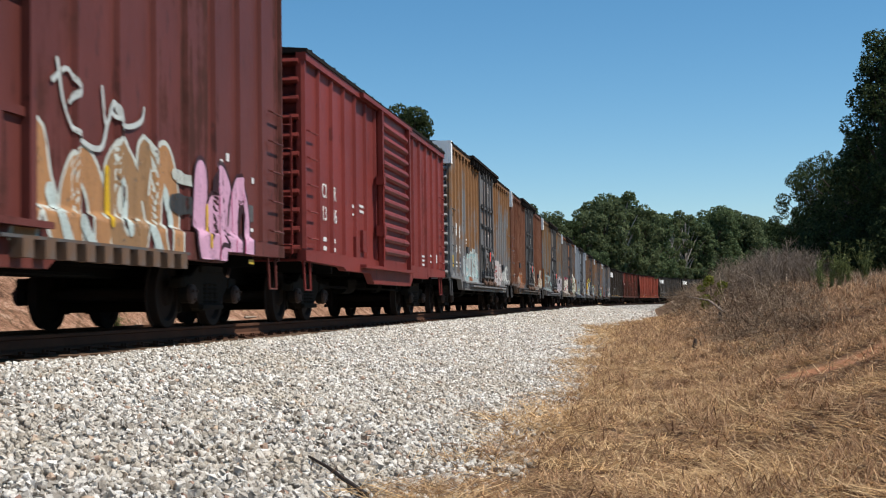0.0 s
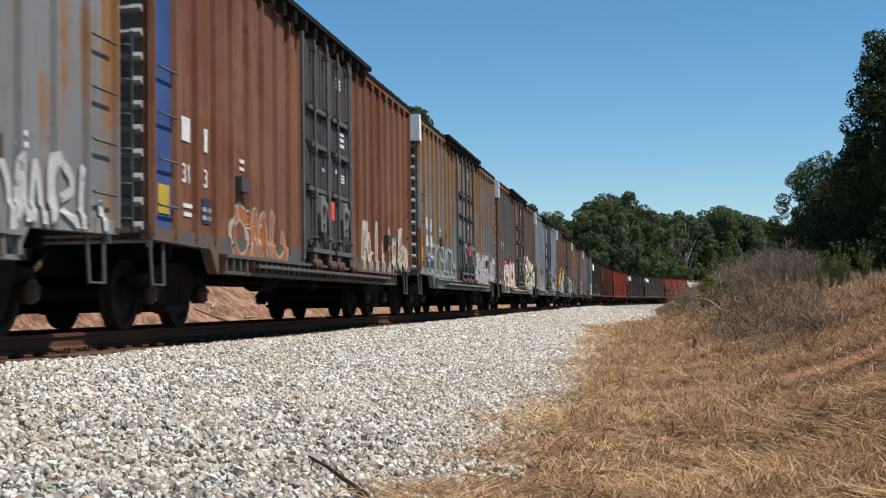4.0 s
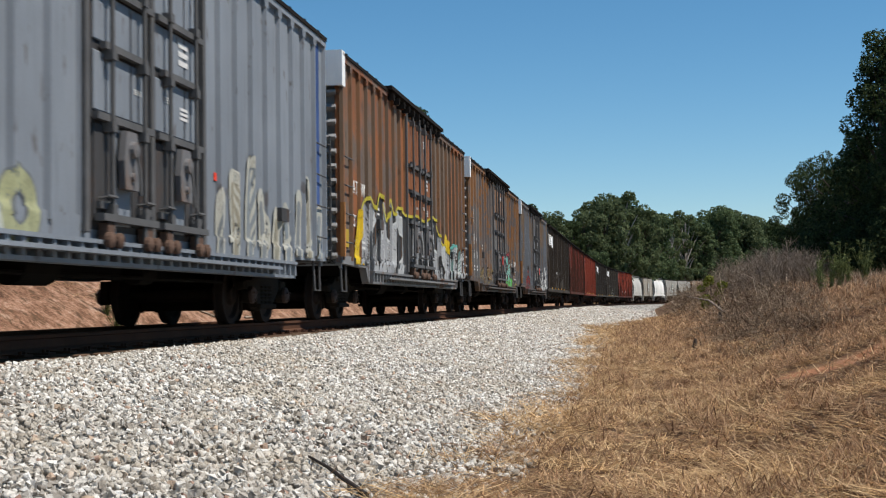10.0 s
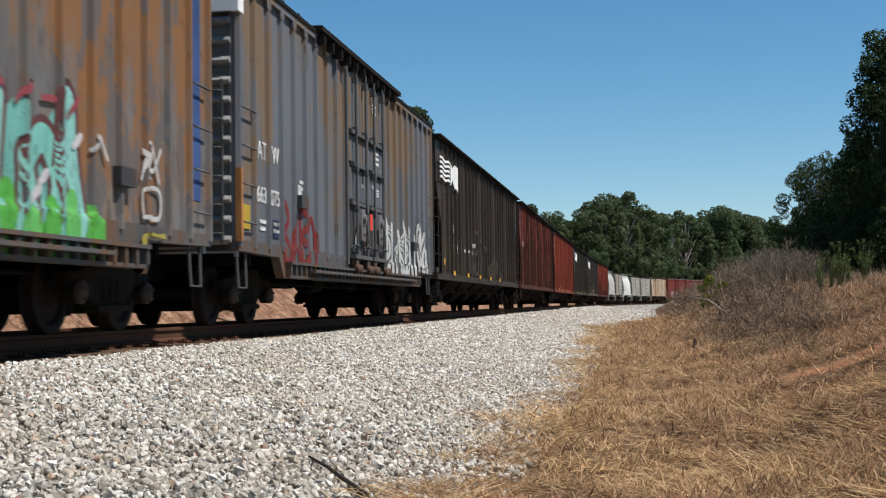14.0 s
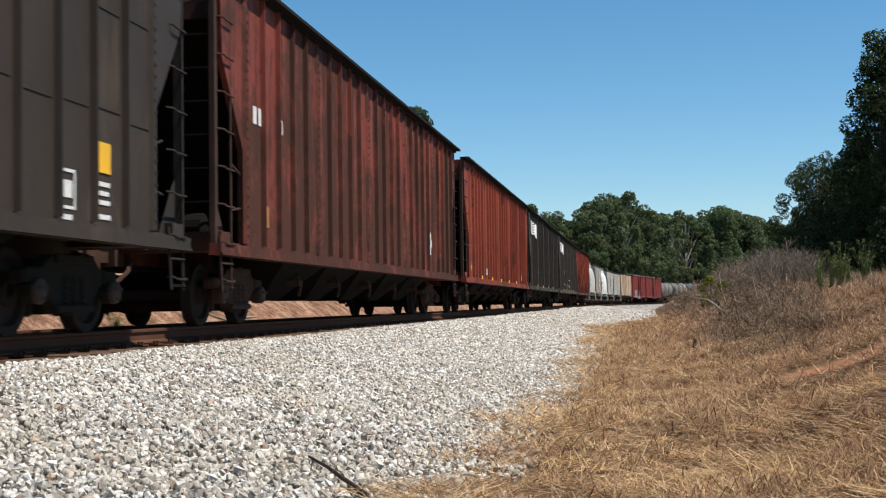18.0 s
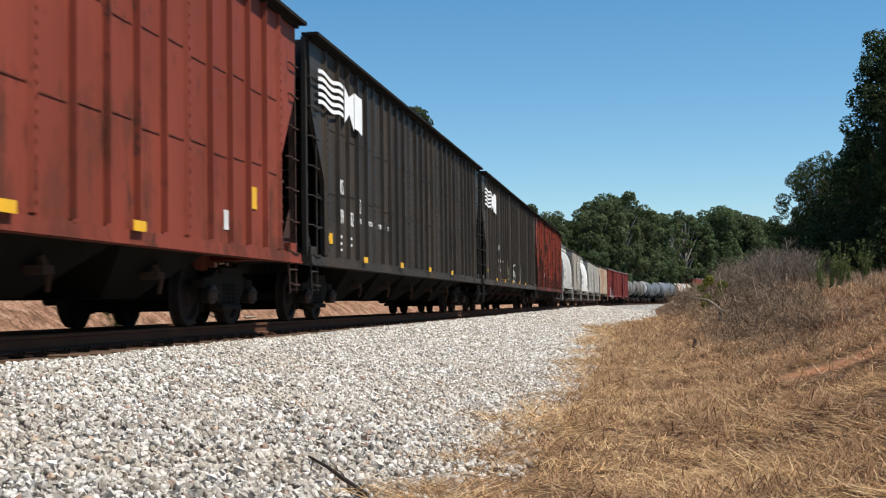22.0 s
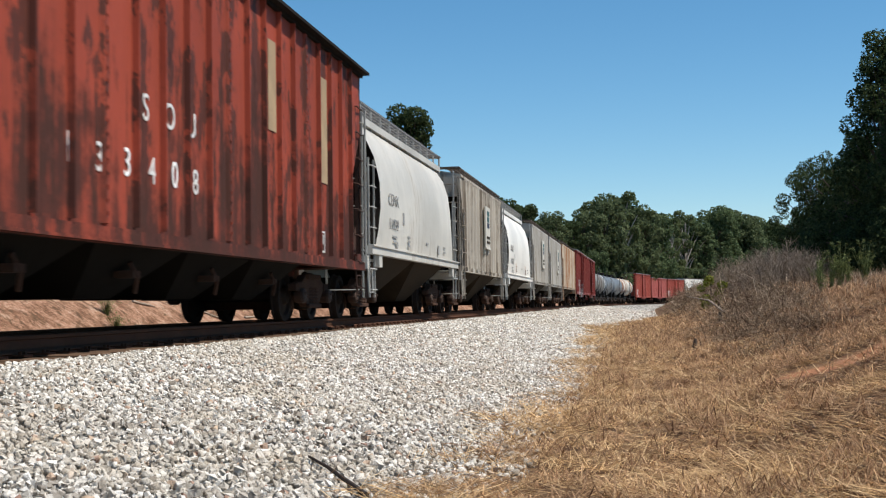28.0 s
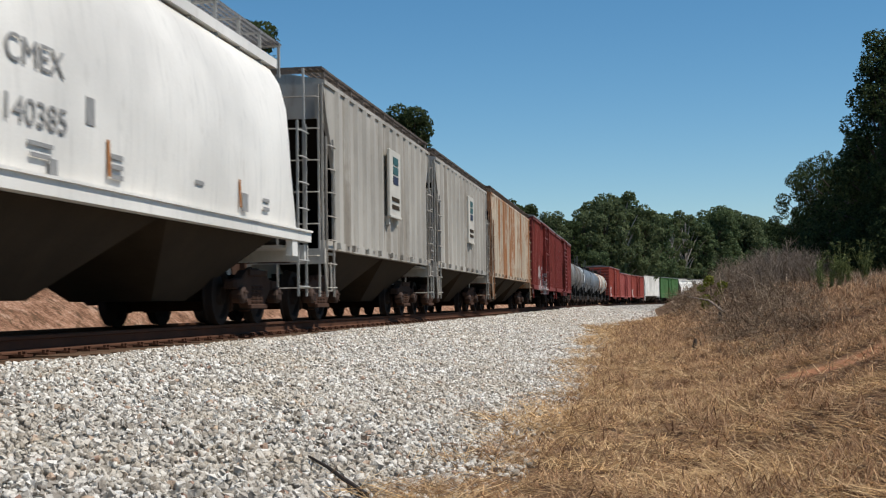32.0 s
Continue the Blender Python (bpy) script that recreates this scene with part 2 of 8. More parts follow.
M["sill_grey"] = carpaint("grey_sill_paint", (0.2, 0.198, 0.195), (0.15, 0.085, 0.05), 0.34, 46.0, 0.5)
M["door_grey"] = carpaint("grey_door_paint", (0.17, 0.165, 0.165), (0.2, 0.1, 0.045), 0.3, 43.0, 0.5)
M["door_dark"] = carpaint("dark_door_paint_and_shade", (0.06, 0.058, 0.058), (0.12, 0.06, 0.03), 0.3, 44.0, 0.5)
M["bars"] = plain("dark_grey_steel", (0.095, 0.092, 0.09), 0.7, 0.0, 0.4, spec=0.15)
M["roof"] = plain("dark_roof_steel", (0.02, 0.017, 0.015), 0.9, 0.0, 0.4, spec=0.05)
M["galv"] = plain("galvanised_roof", (0.22, 0.21, 0.2), 0.5, 0.2, 0.35)
M["ridge"] = plain("grey_end_ribs", (0.28, 0.275, 0.27), 0.7, 0.0, 0.4, spec=0.12)
M["white"] = plain("chalky_white_paint", (0.84, 0.83, 0.8), 0.7, 0.0, 0.08)
M["stencil"] = plain("worn_white_stencil", (0.62, 0.6, 0.57), 0.75, 0.0, 0.35, 20)
M["grey_paint"] = plain("faded_black_stencil", (0.25, 0.245, 0.235), 0.7)
M["yellow"] = plain("yellow_reflective_sheet", (0.75, 0.4, 0.015), 0.4, 0.0, 0.12)
M["lemon"] = plain("yellow_consolidated_plate", (0.45, 0.3, 0.03), 0.65, 0.0, 0.3)
M["orange"] = plain("orange_strip", (0.36, 0.15, 0.045), 0.75)
M["red_tag"] = plain("red_placard", (0.75, 0.06, 0.03), 0.5, 0.0, 0.1)
M["blue"] = plain("blue_corner_paint", (0.04, 0.075, 0.19), 0.7, 0.0, 0.5, 6, spec=0.15)
M["navy"] = plain("navy_stencil_field", (0.022, 0.03, 0.06), 0.65)
M["board"] = plain("dusty_sign_board", (0.5, 0.47, 0.41), 0.7, 0.0, 0.2)
M["teal"] = plain("dark_green_emblem", (0.03, 0.09, 0.09), 0.6)
M["tan_patch"] = plain("tan_repair_patch", (0.34, 0.24, 0.14), 0.75)
# near-black: the shade under slopes and in open ends is in the colour
M["slope"] = plain("shade_black_hopper", (0.009, 0.0075, 0.006), 0.9, 0.0, 0.35, spec=0.06)
# tan steel taken down to dark brown, with the underside's shade painted in
M["slope_tan"] = plain("shade_darkened_tan_slope", (0.045, 0.033, 0.022), 0.9, 0.0, 0.4, spec=0.06)
M["rung"] = plain("white_ladder_paint", (0.36, 0.35, 0.32), 0.6, 0.0, 0.25)
M["rail"] = plain("rusty_rail", (0.085, 0.04, 0.024), 0.85, 0.0, 0.4, spec=0.08)
M["tie"] = plain("weathered_tie_wood", (0.1, 0.062, 0.04), 0.9, 0.0, 0.5, 14, 0.6, 0.08)
M["stick"] = plain("charred_stick", (0.03, 0.022, 0.018), 0.85, 0.0, 0.4)

# ---- geometry helpers ----
BANK = {}


def box(bm, x0, x1, y0, y1, z0, z1):
    v = [bm.verts.new((x, y, z)) for z in (z0, z1) for y in (y0, y1) for x in (x0, x1)]
    for f in ((0, 2, 3, 1), (4, 5, 7, 6), (0, 1, 5, 4), (2, 6, 7, 3), (0, 4, 6, 2), (1, 3, 7, 5)):
        bm.faces.new([v[i] for i in f])
    return v


def tube(bm, pts, r, sides=6):
    """A round bar through the points."""
    pts = [Vector(p) for p in pts]
    rings = []
    for i, p in enumerate(pts):
        d = (pts[min(i + 1, len(pts) - 1)] - pts[max(i - 1, 0)]).normalized()
        a = d.orthogonal().normalized()
        if i and abs(d.dot(rings_a)) < 0.95:
            a = (rings_a - d * rings_a.dot(d)).normalized()
        rings_a = a
        b = d.cross(a)
        rr = r[i] if isinstance(r, (list, tuple)) else r
        rings.append([bm.verts.new(p + (a * math.cos(k * math.tau / sides) + b * math.sin(k * math.tau / sides)) * rr) for k in range(sides)])
    for p, q in zip(rings, rings[1:]):
        for k in range(sides):
            bm.faces.new((p[k], p[(k + 1) % sides], q[(k + 1) % sides], q[k]))
    bm.faces.new(rings[0][::-1])
    bm.faces.new(rings[-1])


def lathe(bm, profile, axis="x", sides=24, centre=(0, 0, 0)):
    """A turned solid: profile of (along the axis, radius)."""
    rings = []
    for a, r in profile:
        ring = []
        for k in range(sides):
            c, s = math.cos(k * math.tau / sides) * r, math.sin(k * math.tau / sides) * r
            p = (a, c, s) if axis == "x" else (c, a, s) if axis == "y" else (c, s, a)
            ring.append(bm.verts.new(Vector(p) + Vector(centre)))
        rings.append(ring)
    for p, q in zip(rings, rings[1:]):
        for k in range(sides):
            bm.faces.new((p[k], p[(k + 1) % sides], q[(k + 1) % sides], q[k]))
    bm.faces.new(rings[0][::-1])
    bm.faces.new(rings[-1])


def prism(bm, outline, y0, y1):
    """An outline in x, z pushed along y."""
    a = [bm.verts.new((x, y0, z)) for x, z in outline]
    b = [bm.verts.new((x, y1, z)) for x, z in outline]
    k = len(a)
    for i in range(k):
        bm.faces.new((a[i], a[(i + 1) % k], b[(i + 1) % k], b[i]))
    bm.faces.new(a[::-1])
    bm.faces.new(b)


def slab(bm, outline, x0, x1):
    """An outline in y, z pushed along x."""
    a = [bm.verts.new((x0, y, z)) for y, z in outline]
    b = [bm.verts.new((x1, y, z)) for y, z in outline]
    k = len(a)
    for i in range(k):
        bm.faces.new((a[i], a[(i + 1) % k], b[(i + 1) % k], b[i]))
    bm.faces.new(a[::-1])
    bm.faces.new(b)


def mesh(key, build, smooth=False, bevel=0.0):
    """The mesh called key, built once by build(bm)."""
    if key not in BANK:
        bm = bmesh.new()
        build(bm)
        bmesh.ops.recalc_face_normals(bm, faces=bm.faces)
        if bevel:
            bmesh.ops.bevel(bm, geom=[e for e in bm.edges if e.calc_face_angle(0) > 0.7], offset=bevel, segments=1, affect="EDGES", clamp_overlap=True)
        me = bpy.data.meshes.new(key)
        bm.to_mesh(me)
        bm.free()
        if smooth:
            me.shade_smooth()
            me.set_sharp_from_angle(angle=radians(35))
        BANK[key] = me
    return BANK[key]


def part(name, me, material, parent, label="", m=None):
    """One mesh object under a thing or a part."""
    if not me.materials:
        me.materials.append(None)
    ob = new(name, me)
    ob.material_slots[0].link = "OBJECT"
    ob.material_slots[0].material = material
    ob.parent = parent
    if m is not None:
        ob.matrix_basis = m
    if label:
        tagged(ob, label)
    return ob


def lettering(text, size, material, parent, y, z, x=1.53, name="lettering", width=None):
    """Stencilled characters on the near side of a car, reading from the front of the train backwards."""
    key = "text " + text
    if key not in BANK:
        cu = bpy.data.curves.new("text", "FONT")
        cu.body, cu.extrude, cu.align_x = text, 0.004, "CENTER"
        ob = bpy.data.objects.new("text", cu)
        scene.collection.objects.link(ob)
        BANK[key] = bpy.data.meshes.new_from_object(ob.evaluated_get(bpy.context.evaluated_depsgraph_get()))
        bpy.data.objects.remove(ob)
    rot = Matrix(((0, 0, 1, x), (1, 0, 0, y), (0, 1, 0, z), (0, 0, 0, 1)))
    return part(name, BANK[key], material, parent, "", rot @ Matrix.Diagonal((size * (width or 0.98), size, 1, 1)))


def stencil(parent, material, y, z, w, h, x=1.528, name="stencil_bar", tilt=0.0):
    """A small painted block standing for writing too small to read."""
    me = mesh("stencil block", lambda bm: box(bm, 0, 0.004, -0.5, 0.5, -0.5, 0.5))
    return part(name, me, material, parent, "", Matrix.Translation((x, y, z)) @ Matrix.Rotation(tilt, 4, "X") @ Matrix.Diagonal((1, w, h, 1)))


def soup(name, verts, faces, material, smooth=False):
    """A large mesh straight from arrays."""
    me = bpy.data.meshes.new(name)
    verts = np.asarray(verts, dtype=np.float32)
    faces = np.asarray(faces, dtype=np.int32)
    k = faces.shape[1]
    me.vertices.add(len(verts))
    me.vertices.foreach_set("co", verts.ravel())
    me.loops.add(faces.size)
    me.loops.foreach_set("vertex_index", faces.ravel())
    me.polygons.add(len(faces))
    me.polygons.foreach_set("loop_start", np.arange(0, faces.size, k, dtype=np.int32))
    me.update(calc_edges=True)
    me.materials.append(material)
    if smooth:
        me.shade_smooth()
    else:
        me.shade_flat()
    return me

# ---- ground: one sheet, a shallow cut with the track in it ----
GROUND_U = np.array([-2500, -400, -60, -22, -14, -10.5, -8.3, -7.0, -6.2, -4.0, 3.3, 3.9, 5.0, 6.0, 6.9, 7.9, 9.2, 11.5, 15, 25, 60, 400, 2500.0])
GROUND_Z = np.array([9, 7, 4.5, 3.0, 2.4, 1.7, 0.8, 0.0, -0.6, -1.2, -1.15, -0.98, -1.03, -0.92, -0.62, -0.22, 0.18, 0.5, 0.7, 1.1, 2.2, 7, 9.0]) + EYE_Z


def lumps(x, y, scale, seed):
    """Smooth unevenness, between about -1 and 1."""
    rng = np.random.default_rng(seed)
    out = np.zeros_like(x, dtype=float)
    for k in range(7):
        a, f, p = rng.uniform(0, math.tau), scale * rng.uniform(0.6, 1.9), rng.uniform(0, math.tau)
        out += np.sin((x * math.cos(a) + y * math.sin(a)) * f + p)
    return out / 4.0


def near_line(x, y):
    """Arc length and sideways offset of plan points."""
    pick = slice(None, None, 4)
    lx, ly, lt, ls = LINE_X[pick], LINE_Y[pick], LINE_TH[pick], LINE_S[pick]
    s, u = np.empty(x.size), np.empty(x.size)
    for i in range(0, x.size, 20000):
        dx, dy = x[i:i + 20000, None] - lx, y[i:i + 20000, None] - ly
        j = np.argmin(dx * dx + dy * dy, axis=1)
        k = np.arange(len(j))
        ddx, ddy, th = dx[k, j], dy[k, j], lt[j]
        s[i:i + 20000] = ls[j] + ddx * np.sin(th) + ddy * np.cos(th)
        u[i:i + 20000] = ddx * np.cos(th) - ddy * np.sin(th)
    return s, u


def ground_z(s, u, x, y):
    """Height of the ground; the near bank rises a little further from the camera."""
    z = np.interp(u, GROUND_U, GROUND_Z)
    rough = np.clip((np.abs(u + 0.4) - 4.2) / 2.5, 0, 1)
    z = z + rough * (0.065 * lumps(x, y, 2.6, 3) + 0.09 * lumps(x, y, 0.6, 4))
    z = z + np.clip((u - 6.2) / 4, 0, 1) * 0.5 * np.clip((s - 20) / 40, 0, 1)
    return z


gx = np.concatenate([-np.geomspace(2600, 16, 34), np.arange(-15.5, -2, 0.3), np.arange(-2, 9, 0.16), np.arange(9, 40, 0.32), np.geomspace(40.5, 2600, 60)])
gy = np.concatenate([-np.geomspace(600, 3, 22), np.arange(-2, 3, 0.4), np.arange(3, 26, 0.2), np.arange(26, 60, 0.4), np.geomspace(60.6, 420, 150), np.geomspace(430, 2800, 24)])
GX, GY = np.meshgrid(gx, gy)
gs, gu = near_line(GX.ravel(), GY.ravel())
gz = ground_z(gs, gu, GX.ravel(), GY.ravel())
idx = np.arange(GX.size).reshape(GX.shape)
quads = np.stack([idx[:-1, :-1], idx[:-1, 1:], idx[1:, 1:], idx[1:, :-1]], axis=-1).reshape(-1, 4)

n = Net("dead_grass_and_clay")
v = n.coords(which="Object")
sep = n.add("SeparateXYZ", {0: v})
side = n.math("SUBTRACT", n.math("MULTIPLY", sep.outputs[0], 0.989), n.math("MULTIPLY", sep.outputs[1], 0.1473))
broad = n.noise(v, 0.55, 6, 0.6)
mid = n.noise(v, 4.0, 6, 0.65)
fibre = n.noise(n.coords((14, 46, 20), which="Object"), 2.2, 4, 0.7, 1.4)
straw = n.ramp(n.math("ADD", n.math("MULTIPLY", mid, 0.6), n.math("MULTIPLY", fibre, 0.4)), [(0.28, (0.065, 0.036, 0.022)), (0.5, (0.14, 0.083, 0.048)), (0.72, (0.3, 0.195, 0.11))])
clay = n.ramp(n.math("ADD", n.math("MULTIPLY", n.noise(v, 1.3, 9, 0.8), 0.65), n.math("MULTIPLY", n.noise(n.coords((1, 1, 3.0)), 11.0, 6, 0.75), 0.35)), [(0.4, (0.07, 0.036, 0.022)), (0.46, (0.19, 0.1, 0.06)), (0.53, (0.36, 0.205, 0.135)), (0.58, (0.46, 0.32, 0.235)), (0.64, (0.2, 0.13, 0.085)), (0.72, (0.5, 0.4, 0.31))])
slope = n.math("MULTIPLY", n.step(side, 1.3, 2.1), n.step(side, 3.6, 2.6))
bare = n.math("ADD", n.step(side, -9.9, -10.8), n.math("MULTIPLY", n.step(broad, 0.58, 0.66), n.math("MULTIPLY", slope, 0.8)), clamp=True)
spot = n.add("VectorMath", {0: n.add("VectorMath", {0: v, 1: (3.95, 12.4, 0)}, operation="SUBTRACT").outputs[0], 1: (0.75, 1.0, 0)}, operation="MULTIPLY").outputs[0]
reach = n.math("ADD", n.add("VectorMath", {0: spot}, operation="LENGTH").outputs["Value"], n.math("MULTIPLY", mid, 0.9))
bare = n.math("ADD", n.math("MULTIPLY", bare, n.step(mid, 0.36, 0.5)), n.step(reach, 1.3, 0.95), clamp=True)
col = n.mix(bare, straw, clay)
col = n.mix(n.step(reach, 1.4, 0.95, 0.0, 0.8), col, n.ramp(mid, [(0.3, (0.26, 0.1, 0.045)), (0.7, (0.52, 0.24, 0.12))]))
far = n.step(n.math("ABSOLUTE", side), 26.0, 45.0)
col = n.mix(far, col, n.ramp(mid, [(0.3, (0.035, 0.05, 0.018)), (0.7, (0.1, 0.12, 0.05))]))
n.bump(n.math("ADD", mid, fibre), 0.6, 0.05)
M["ground"] = n.done(col, 0.95, 0.0, 0.1)
ground = new("ground", soup("ground", np.stack([GX.ravel(), GY.ravel(), gz], axis=1), quads, M["ground"], True))
tagged(ground, "dry straw-covered ground and red clay banks beside the track", "ground", kind="structure")

# ballast bed with its sloping shoulder
n = Net("crushed_stone_bed")
v = n.coords()
cells = n.add("TexVoronoi", {"Vector": v, "Scale": 22.0})
pick = n.add("SeparateColor", {0: cells.outputs["Color"]}).outputs[0]
grey = n.ramp(pick, [(0.0, (0.2, 0.18, 0.155)), (0.35, (0.4, 0.37, 0.325)), (0.75, (0.58, 0.545, 0.485)), (1.0, (0.76, 0.73, 0.66))])
# cell rims darkened: crevice shade between stones, put into the colour
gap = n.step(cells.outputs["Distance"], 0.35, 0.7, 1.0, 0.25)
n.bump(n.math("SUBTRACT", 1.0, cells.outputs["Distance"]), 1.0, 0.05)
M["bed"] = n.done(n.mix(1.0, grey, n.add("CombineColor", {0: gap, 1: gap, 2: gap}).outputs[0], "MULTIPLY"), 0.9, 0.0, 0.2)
TIE_TOP = RAIL_Z - 0.2
BED_U = np.array([-5.6, -4.2, -3.3, -0.1, 0.5, 3.45, 4.05])
BED_Z = np.array([EYE_Z - 1.05, TIE_TOP - 0.18, TIE_TOP - 0.03, TIE_TOP - 0.03, TIE_TOP - 0.07, EYE_Z - 0.93, EYE_Z - 1.06])


def bed_z(s, u):
    return np.interp(u, BED_U, BED_Z) + 0.012 * lumps(s, u * 3, 2.0, 8)


def edge_u(s):
    """Where the loose stone gives way to grass; it widens to a gravel verge further on."""
    return np.interp(s, (-20, -5, 2, 20, 37, 57, 82), (3.8, 3.85, 4.1, 3.75, 3.2, 4.4, 5.6)) + 0.3 * lumps(s, 0 * s, 1.4, 21)


bs = np.concatenate([np.arange(-380, -20, 6), np.arange(-20, 90, 0.5), np.arange(90, 330, 2), np.arange(330, 740, 5)])
bu = np.concatenate([[-5.6, -4.9, -4.2, -3.3, -2.4, -1.6, -0.8, -0.1], np.linspace(0.25, 4.05, 14)])
SS, UU = np.meshgrid(bs, bu, indexing="ij")
wander = np.clip((UU - 2.0) / 1.9, 0, 1) * (np.clip(edge_u(SS), 3.5, 6) - 3.9)
bx, by = at(SS.ravel(), (UU + wander).ravel())
idx = np.arange(SS.size).reshape(SS.shape)
quads = np.stack([idx[:-1, :-1], idx[:-1, 1:], idx[1:, 1:], idx[1:, :-1]], axis=-1).reshape(-1, 4)
verge = np.where((UU < 3.7) & (UU > 1) & (SS > 45), ground_z(SS, UU + wander, bx.reshape(SS.shape), by.reshape(SS.shape)) + 0.02, -9)
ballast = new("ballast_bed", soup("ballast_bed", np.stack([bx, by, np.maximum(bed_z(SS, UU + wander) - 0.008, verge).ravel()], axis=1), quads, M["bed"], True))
tagged(ballast, "pale grey crushed-stone ballast under the railway track", "ballast", kind="structure")

# rails and wooden ties
track = tagged(new("railway_track"), "single railway track with rusty rails on wooden ties", "track", kind="structure")
RAIL_FORM = [(-0.07, -0.17), (0.07, -0.17), (0.07, -0.155), (0.012, -0.13), (0.012, -0.045), (0.036, -0.035), (0.036, -0.004), (0.03, 0.0), (-0.03, 0.0), (-0.036, -0.004), (-0.036, -0.035), (-0.012, -0.045), (-0.012, -0.13), (-0.07, -0.155)]
rs = np.concatenate([np.arange(-380, 20, 10), np.arange(20, 740, 4.0)])
for off in (-1.6 + 0.755, -1.6 - 0.755):
    rv, k = [], len(RAIL_FORM)
    for s in rs:
        for a, b in RAIL_FORM:
            x, y = at(s, off + a)
            rv.append((x, y, RAIL_Z + b))
    rf = [(i * k + j, i * k + (j + 1) % k, (i + 1) * k + (j + 1) % k, (i + 1) * k + j) for i in range(len(rs) - 1) for j in range(k)]
    part("rail", soup("rail", rv, rf, M["rail"]), M["rail"], track)


def tie_block(bm):
    box(bm, -1.3, 1.3, -0.115, 0.115, -0.18, 0.0)
    bmesh.ops.bevel(bm, geom=list(bm.edges), offset=0.012, segments=1, affect="EDGES")


TIE = mesh("tie", tie_block)
PLATE = mesh("tie plate", lambda bm: (box(bm, -0.18, 0.18, -0.09, 0.09, 0, 0.022), box(bm, 0.1, 0.13, -0.06, -0.03, 0.02, 0.05), box(bm, 0.1, 0.13, 0.03, 0.06, 0.02, 0.05)))
rng = np.random.default_rng(5)
for i in range(290):
    s = -18 + i * 0.5
    x, y = at(s, -1.6 + rng.uniform(-0.05, 0.05))
    turn = Matrix.Rotation(-heading(s) + rng.uniform(-0.015, 0.015), 4, "Z")
    part("wooden_tie", TIE, M["tie"], track, "", Matrix.Translation((x, y, TIE_TOP + rng.uniform(-0.012, 0.008))) @ turn)
    if i < 110:
        x, y = at(s, -0.845)
        part("tie_plate", PLATE, M["rail"], track, "", Matrix.Translation((x, y, TIE_TOP + 0.004)) @ turn)
tv, tf = [], []
base = np.array([v.co for v in TIE.vertices])
box8 = np.array([(x, y, z) for z in (-0.18, 0) for y in (-0.115, 0.115) for x in (-1.3, 1.3)])
cubef = np.array([(0, 2, 3, 1), (4, 5, 7, 6), (0, 1, 5, 4), (2, 6, 7, 3), (0, 4, 6, 2), (1, 3, 7, 5)])
for i, s in enumerate(np.concatenate([np.arange(-100, -18.2, 0.5), np.arange(127, 420, 0.5)])):
    x, y = at(s, -1.6)
    c, d = math.cos(heading(s)), math.sin(heading(s))
    tv.append(np.stack([x + box8[:, 0] * c + box8[:, 1] * d, y - box8[:, 0] * d + box8[:, 1] * c, TIE_TOP + box8[:, 2]], axis=1))
    tf.append(cubef + i * 8)
rest = part("distant_ties", soup("distant_ties", np.concatenate(tv), np.concatenate(tf), M["tie"]), M["tie"], track)
tagged(rest, kind="stuff")

# ---- freight cars: y runs back along the train, x to the near side, z up from the rail head ----
TRAIN = []
WHEELS = []


def wheelset_form(bm):
    lathe(bm, [(-0.86, 0.07), (-0.86, 0.075), (-0.6, 0.09), (0.6, 0.09), (0.86, 0.075), (0.86, 0.07)], "x", 12)
    for sgn in (-1, 1):
        prof = [(0.86, 0.07), (0.86, 0.13), (0.80, 0.15), (0.775, 0.31), (0.83, 0.335), (0.83, 0.419), (0.73, 0.424), (0.715, 0.45), (0.69, 0.445), (0.69, 0.34), (0.73, 0.31), (0.7, 0.14), (0.7, 0.09)]
        lathe(bm, [(a * sgn, r) for a, r in prof], "x", 28)


def frame_form(bm):
    """A cast three-piece side frame with its window and journal boxes."""
    slab(bm, [(-1.1, 0.5), (-0.72, 0.5), (-0.36, 0.24), (0.36, 0.24), (0.72, 0.5), (1.1, 0.5), (1.1, 0.62), (0.7, 0.66), (0.45, 0.78), (-0.45, 0.78), (-0.7, 0.66), (-1.1, 0.62)], 0.93, 1.08)
    box(bm, 1.06, 1.13, -0.42, 0.42, 0.22, 0.29)
    box(bm, 1.06, 1.12, -0.44, 0.44, 0.7, 0.79)
    for y in (-0.89, 0.89):
        lathe(bm, [(1.0, 0.12), (1.13, 0.12), (1.15, 0.09), (1.17, 0.05)], "x", 12, (0, y, 0.42))
        box(bm, 0.93, 1.1, y - 0.16, y + 0.16, 0.5, 0.64)


def spring_form(bm):
    prof = []
    for i in range(5):
        z = 0.3 + i * 0.055
        prof += [(z, 0.055), (z + 0.012, 0.085), (z + 0.035, 0.085), (z + 0.047, 0.055)]
    lathe(bm, prof, "z", 10)


def bolster_form(bm):
    box(bm, -1.0, 1.0, -0.2, 0.2, 0.5, 0.72)
    box(bm, -0.4, 0.4, -0.22, 0.22, 0.7, 0.82)


def beam_form(bm):
    """A brake beam with its shoes and hangers."""
    box(bm, -0.85, 0.85, -0.05, 0.05, 0.2, 0.46)
    for x in (-0.75, 0.75):
        box(bm, x - 0.06, x + 0.06, -0.09, 0.09, 0.18, 0.6)


